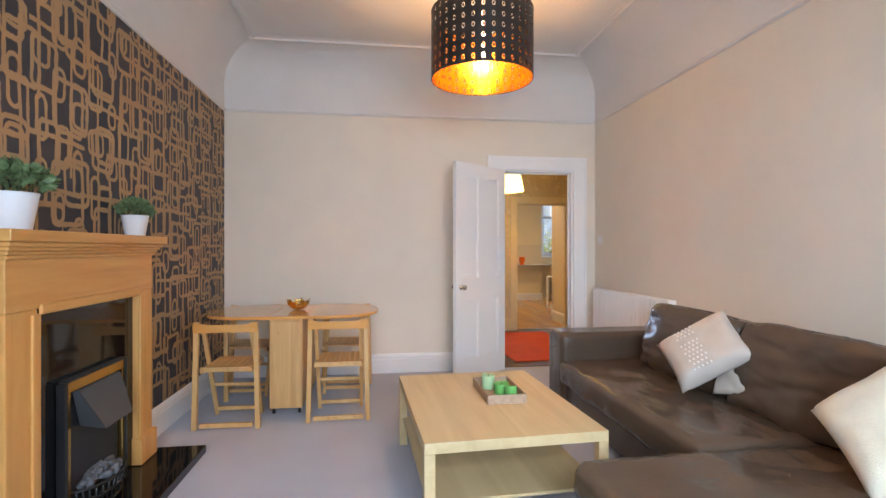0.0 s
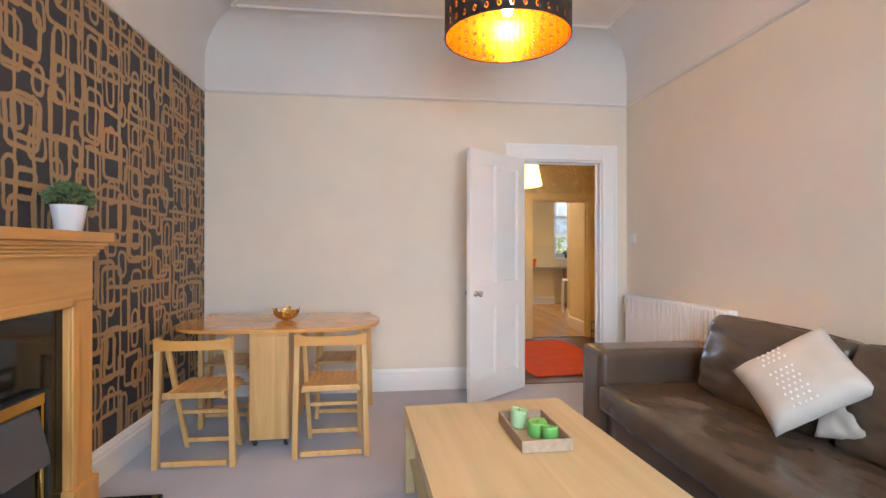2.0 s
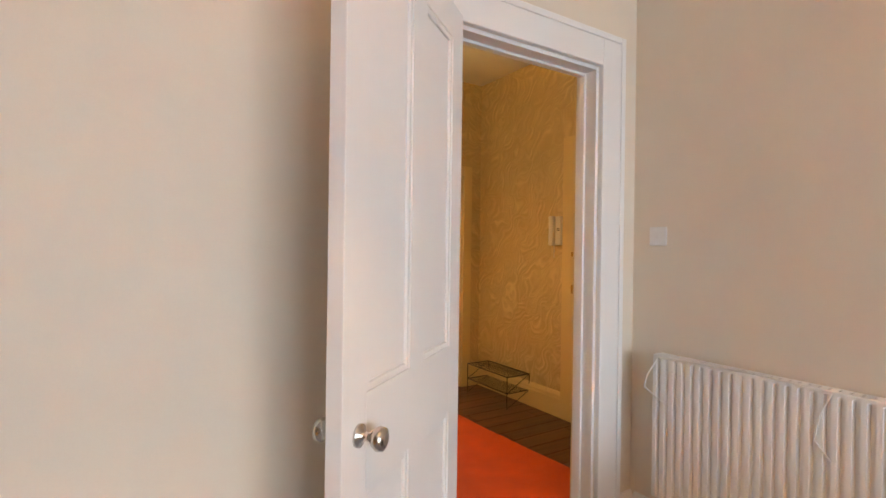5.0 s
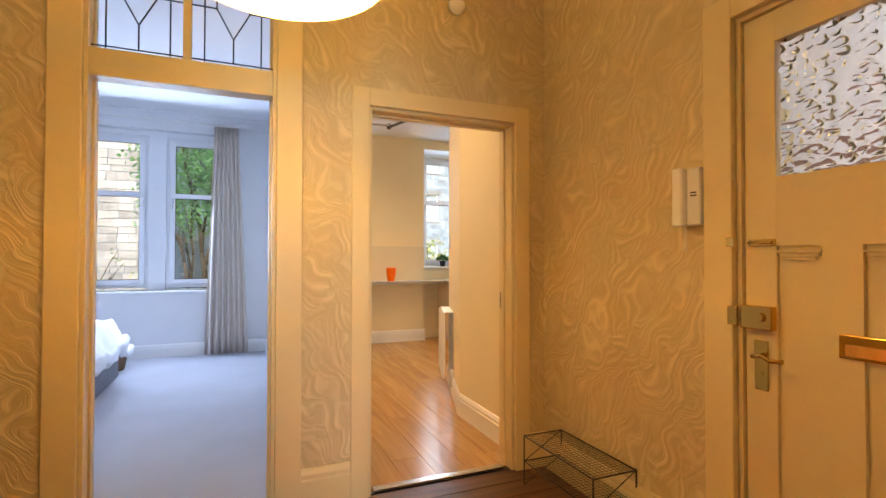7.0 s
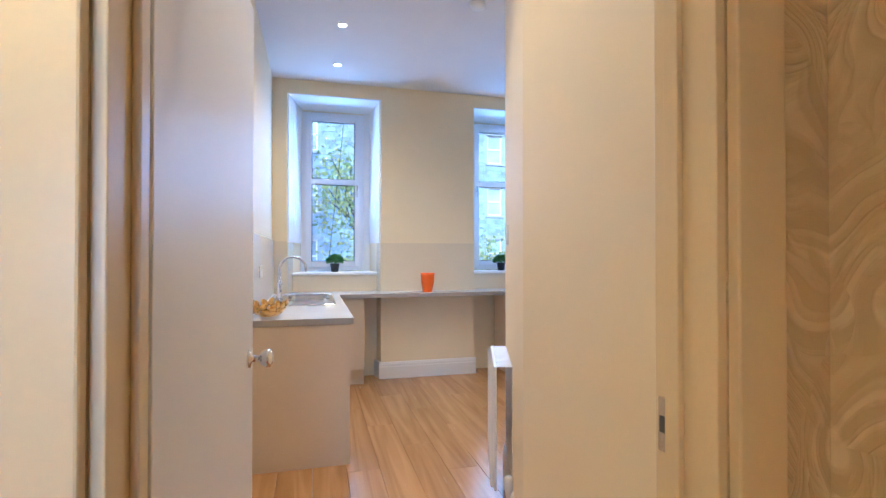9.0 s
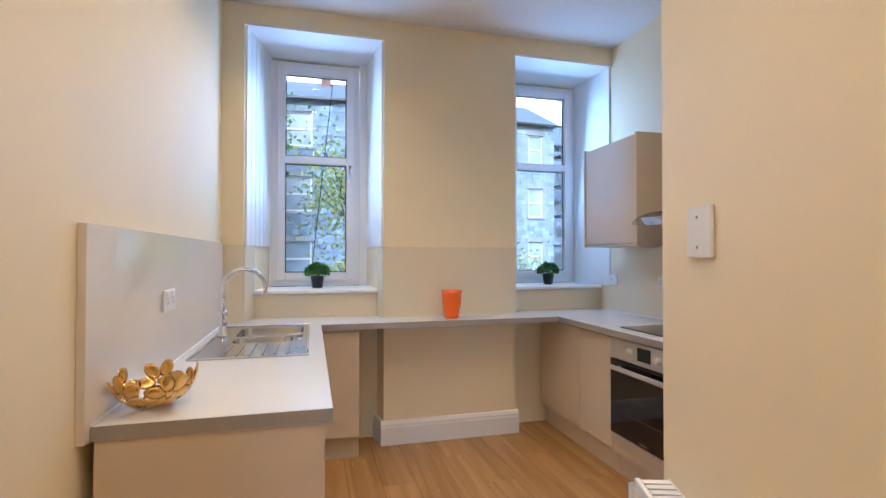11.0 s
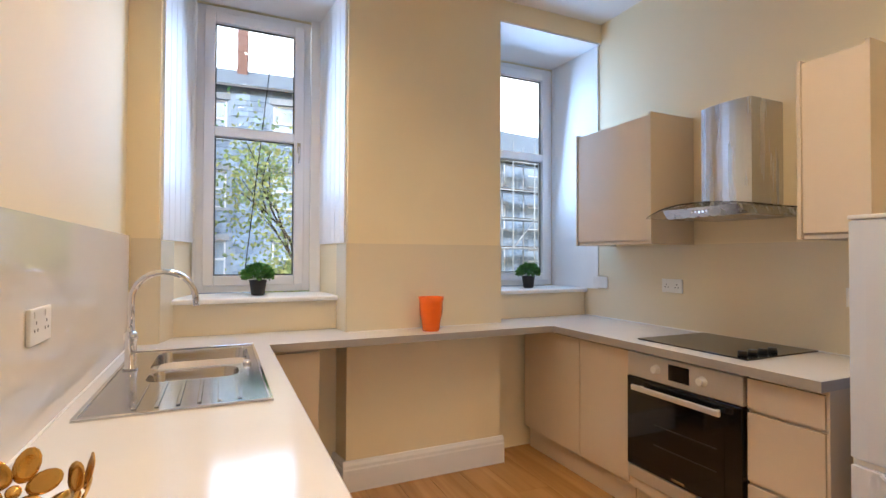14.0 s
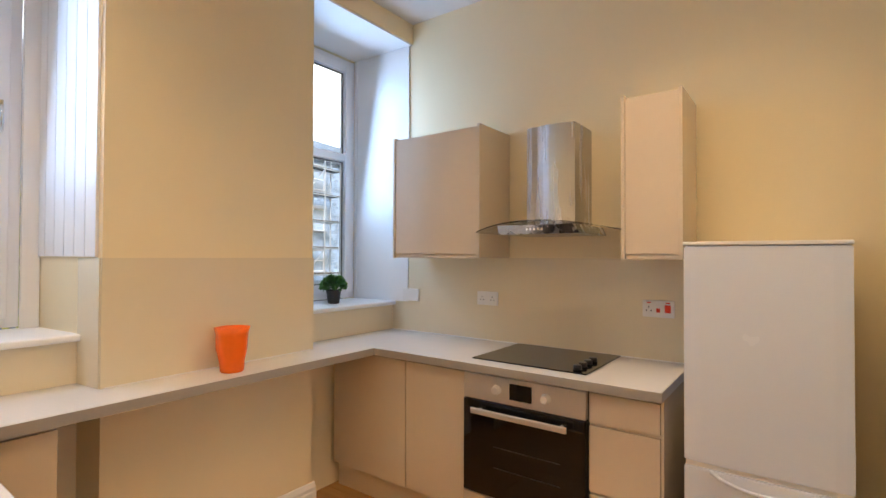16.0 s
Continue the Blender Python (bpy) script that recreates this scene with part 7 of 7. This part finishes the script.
soft_box(bm, -0.20, -0.19, 0.14, 0.24, 0.19, 0.26, 0.05, n=10, wrinkle=0.05, seed=11.0)
part("cloth", bm, M_DUVET, bk, "crumpled white cloth")

radiator("radiator", pose(2.66, 10.55, 0.12, 0, 0, -90), 0.9, 0.60, "white panel radiator on the bedroom wall", 26)

# ---- outside ----
gr = solid("ground", B(-150, 14.2, -4.2, 150, 300, -4.0), M_GRASS, "grass of the back court", "ground")


def tenement(name, m, w, h, d, cols, storeys, label, roof_h, seed, plain=False, stones=None):
    """A stone block; facade in the xz plane at y=0 facing minus y."""
    t = thing(name, m, label, "building")
    rnd = random.Random(seed)
    sh = h / storeys
    cw = w / cols
    holes = []
    bm = bmesh.new()
    for s in range(storeys):
        for c in range(cols):
            x0, z0 = c * cw, s * sh
            a, b, e, g = x0 + cw * .30, x0 + cw * .70, z0 + sh * .26, z0 + sh * .80
            if plain:
                box(bm, x0, 0, z0, x0 + cw, 0.4, z0 + sh)
                continue
            for q in ((x0, 0, z0, a, 0.4, z0 + sh), (b, 0, z0, x0 + cw, 0.4, z0 + sh), (a, 0, z0, b, 0.4, e), (a, 0, g, b, 0.4, z0 + sh)):
                box(bm, *q)
            holes.append((a, b, e, g))
    box(bm, 0, 0.4, 0, w, d, h)
    part("wall", bm, M_HAZEMORTAR, t)
    stones_at = []
    z = 0.0
    while z < h - 0.2:
        rh = rnd.uniform(0.20, 0.32)
        x = 0.0
        while x < w:
            bw = rnd.uniform(0.30, 0.7)
            e = min(x + bw, w)
            if not any(a - 0.12 < e and x < b + 0.12 and c - 0.05 < z + rh and z < g + 0.05 for a, b, c, g in holes):
                stones_at.append((x + 0.012, -0.03 - rnd.uniform(0, 0.02), z + 0.012, e - 0.012, z + rh - 0.012))
            x = e
        z += rh
    bm = bmesh.new()
    for a, y, c, b, e in stones_at:
        f0 = [bm.verts.new(q) for q in ((a, y, c), (b, y, c), (b, y, e), (a, y, e))]
        f1 = [bm.verts.new(q) for q in ((a, 0.0, c), (b, 0.0, c), (b, 0.0, e), (a, 0.0, e))]
        bm.faces.new(f0)
        for k in range(4):
            bm.faces.new((f0[k], f1[k], f1[(k + 1) % 4], f0[(k + 1) % 4]))
    st_ = part("stonework", bm, stones or stone_hazed, t)
    st_["kind"] = "stuff"
    for a, b, e, g in holes:
        wn_ = part("window", B(a, 0.16, e, b, 0.20, g), M_SKYGLASS, t)
        bm = bmesh.new()
        for q in ((a, 0.10, e, a + .09, .159, g), (b - .09, .10, e, b, .159, g), (a + .09, .10, e, b - .09, .159, e + .09), (a + .09, .10, g - .09, b - .09, .159, g), (a + .09, .10, (e + g) / 2 - .05, b - .09, .159, (e + g) / 2 + .05)):
            box(bm, *q)
        part("frame", bm, M_UPVC, wn_)
        part("lintel", B(a - .15, -0.06, g, b + .15, -0.001, g + .28), M_RUBBLE, t)
        part("sill", B(a - .12, -0.10, e - .14, b + .12, -0.001, e), M_RUBBLE, t)
    bm = bmesh.new()
    vs = [bm.verts.new(v) for v in ((-0.3, -0.35, h), (w + 0.3, -0.35, h), (w + 0.3, d + .3, h), (-0.3, d + .3, h), (-0.3, d / 2, h + roof_h), (w + 0.3, d / 2, h + roof_h))]
    for f in ((0, 1, 5, 4), (2, 3, 4, 5), (0, 4, 3), (1, 2, 5), (0, 3, 2, 1)):
        bm.faces.new([vs[i] for i in f])
    part("roof", bm, M_SLATE, t)
    part("gutter", B(-0.3, -0.45, h - 0.12, w + .3, -0.351, h), M_DARKGREY, t)
    return t


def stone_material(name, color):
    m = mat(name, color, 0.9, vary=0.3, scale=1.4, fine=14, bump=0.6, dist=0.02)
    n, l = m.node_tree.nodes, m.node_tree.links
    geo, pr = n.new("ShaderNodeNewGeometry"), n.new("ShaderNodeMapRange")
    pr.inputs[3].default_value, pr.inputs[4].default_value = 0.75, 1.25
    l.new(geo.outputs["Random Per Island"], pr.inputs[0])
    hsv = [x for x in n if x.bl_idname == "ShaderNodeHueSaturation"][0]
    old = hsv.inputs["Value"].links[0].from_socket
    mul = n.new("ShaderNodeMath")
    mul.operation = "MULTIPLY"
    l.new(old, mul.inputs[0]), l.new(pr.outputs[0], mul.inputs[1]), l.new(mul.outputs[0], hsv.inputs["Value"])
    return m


# blue and lightness of distance haze are put into this stone colour
stone_hazed = stone_material("hazed_rubble_blocks", (0.31, 0.39, 0.51))
stone_pale = stone_material("pale_rubble_blocks", (0.38, 0.38, 0.40))
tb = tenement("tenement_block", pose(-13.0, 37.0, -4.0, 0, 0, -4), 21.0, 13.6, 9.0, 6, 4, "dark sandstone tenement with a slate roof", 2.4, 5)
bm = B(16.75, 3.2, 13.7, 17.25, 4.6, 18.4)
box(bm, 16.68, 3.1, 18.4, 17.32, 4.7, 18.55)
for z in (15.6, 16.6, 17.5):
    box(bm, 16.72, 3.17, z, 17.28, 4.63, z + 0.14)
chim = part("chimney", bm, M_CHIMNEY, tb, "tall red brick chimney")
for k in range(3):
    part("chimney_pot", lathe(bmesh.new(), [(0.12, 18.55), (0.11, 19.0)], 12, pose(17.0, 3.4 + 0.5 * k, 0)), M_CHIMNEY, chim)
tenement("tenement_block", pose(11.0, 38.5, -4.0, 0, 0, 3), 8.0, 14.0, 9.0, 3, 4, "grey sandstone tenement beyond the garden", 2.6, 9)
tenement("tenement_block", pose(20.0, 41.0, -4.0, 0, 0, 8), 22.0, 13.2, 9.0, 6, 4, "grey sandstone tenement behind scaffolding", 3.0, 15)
tenement("tenement_block", pose(-22.4, 25.0, -4.0, 0, 0, 1), 22.0, 13.5, 9.0, 6, 4, "pale sandstone gable across the back court", 3.0, 19, True, stone_pale)
sc = thing("scaffolding", pose(19.6, 38.6, -4.0, 0, 0, 8), "galvanised scaffolding against a tenement", "scaffolding")
for i in range(6):
    for y in (0, 1.2):
        part("standard", cyl(bmesh.new(), (i * 2.0, y, 0), (i * 2.0, y, 13.5), 0.05, 6), M_POLE, sc)
for j in range(1, 7):
    for y in (0, 1.2):
        part("ledger", cyl(bmesh.new(), (-0.3, y, j * 2.0), (10.3, y, j * 2.0), 0.05, 6), M_POLE, sc)
    part("deck", B(-0.2, 0.05, j * 2.0 + 0.06, 10.2, 1.15, j * 2.0 + 0.12), M_BARK, sc)
    if j < 6:
        part("brace", cyl(bmesh.new(), (2.0 * (j % 3) + 2, -0.05, j * 2.0), (2.0 * (j % 3) + 4, -0.05, j * 2.0 + 2.0), 0.04, 6), M_POLE, sc)


def tree(m, h, r, n, size, leaf, label, seed, spread=1.0):
    t = thing("tree", m, label, "tree")
    rnd = random.Random(seed)
    bm = bmesh.new()
    tips = []

    def limb(p, d, length, rad, depth):
        pts = [p]
        for k in range(4):
            d = (d + Vector((rnd.uniform(-.22, .22), rnd.uniform(-.22, .22), rnd.uniform(-.05, .15)))).normalized()
            pts.append(pts[-1] + d * length / 4)
        for a, b, k in zip(pts, pts[1:], range(4)):
            cyl(bm, a, b, rad * (1 - .14 * k), 6, rad * (1 - .14 * (k + 1)))
        if depth == 0:
            tips.extend(pts[2:])
            return
        for k in range(3 + (depth > 1)):
            nd = (d + Vector((spread * rnd.uniform(-1, 1), spread * rnd.uniform(-1, 1), rnd.uniform(-.2, .8)))).normalized()
            limb(pts[rnd.choice((2, 3, 4))], nd, length * rnd.uniform(.55, .8), rad * .5, depth - 1)

    limb(Vector((0, 0, 0)), Vector((0, 0, 1)), h * .45, h * .02, 3)
    part("trunk", bm, M_BARK, t)
    bm = bmesh.new()
    for _ in range(n):
        c = rnd.choice(tips) + Vector((rnd.gauss(0, r), rnd.gauss(0, r), rnd.gauss(0, r)))
        o = Vector((rnd.uniform(-1, 1), rnd.uniform(-1, 1), rnd.uniform(-1, .4))).normalized()
        sd = o.cross(Vector((rnd.uniform(-1, 1), rnd.uniform(-1, 1), rnd.uniform(-1, 1)))).normalized()
        s = size * rnd.uniform(.6, 1.3)
        vs = [bm.verts.new(c + q) for q in (Vector(), o * s * .5 + sd * s * .3, o * s, o * s * .5 - sd * s * .3)]
        bm.faces.new(vs)
    part("crown", bm, leaf, t, "thin leafy crown with gaps")
    return t


tree(pose(4.9, 23.5, -4.0), 7.4, 0.50, 6500, 0.14, M_YELLOWLEAF, "slender garden tree turning yellow", 2, 0.6)
tree(pose(8.9, 24.0, -4.0), 5.6, 0.4, 3000, 0.15, M_YELLOWLEAF, "sparse garden tree with few leaves", 12, 0.6)
tree(pose(1.45, 21.0, -4.0), 8.8, 0.30, 9000, 0.12, M_GREENLEAF, "tall dense green tree by the bedroom", 17, 0.22)
tree(pose(-1.9, 22.0, -4.0), 6.0, 0.3, 300, 0.12, M_YELLOWLEAF, "bare autumn tree with few leaves", 23, 0.8)

tenement("tenement_block", pose(14.0, -13.0, -4.0, 0, 0, 180), 26.0, 15.0, 9.0, 7, 4, "sandstone tenement across the street", 3.0, 29)
sky_card = solid("backdrop_sky", B(-160, 170, -10, 220, 171, 120), glow("overcast_sky", (0.86, 0.93, 1.0), 1.25), "bright overcast sky", "sky")

wire = thing("drop_wire", pose(0, 14.1, 0), "thin dark wire hanging outside the kitchen window", "wire")
part("strand", tube(bmesh.new(), [(3.72, 0, 4.3), (3.60, 0, 3.25), (3.50, 0, 2.3), (3.40, 0, 1.35), (3.28, 0, 0.2), (3.16, 0, -1.0)], 0.004, 6), M_FRAMEBLACK, wire)

# ---- floor pieces ----
hall = bpy.data.objects["floor_hall_base"]
for i in range(16):
    y0 = 6.08 + i * 0.148
    if y0 > 8.36:
        break
    y1 = min(y0 + 0.144, 8.50)
    x = 0.92 - (i % 3) * 0.5
    while x < 4.18:
        a, b = max(x, 0.82), min(x + 1.5, 4.18)
        if b - a > 0.05:
            ob = new("floorboard", mesh("floorboard", B(a, y0, -0.019, b - 0.003, y1, 0.0, bevel=0.002, seg=1), M_HALLWOOD))
            ob.parent = hall
        x += 1.5
kit = bpy.data.objects["floor_kitchen_base"]
shared = mesh("plank", B(-0.0992, -0.5992, -0.011, 0.0992, 0.5992, 0.0, bevel=0.0015, seg=1), M_PLANK)
for i in range(16):
    xc = 2.80 + 0.1 + i * 0.2
    if xc > 5.85:
        break
    y = 8.50 - (i * 0.437) % 1.2
    while y < 13.2:
        a, b = max(y, 8.50), min(y + 1.2, 13.2)
        if b - a > 0.06:
            full = b - a > 1.199
            if full:
                me = shared
            else:
                me = mesh("plank", B(-0.0992, -(b - a) / 2 + .0008, -0.011, 0.0992, (b - a) / 2 - .0008, 0.0, bevel=0.0015, seg=1), M_PLANK)
            ob = new("plank", me)
            ob.location = (xc, (a + b) / 2, 0)
            ob.parent = kit
        y += 1.2
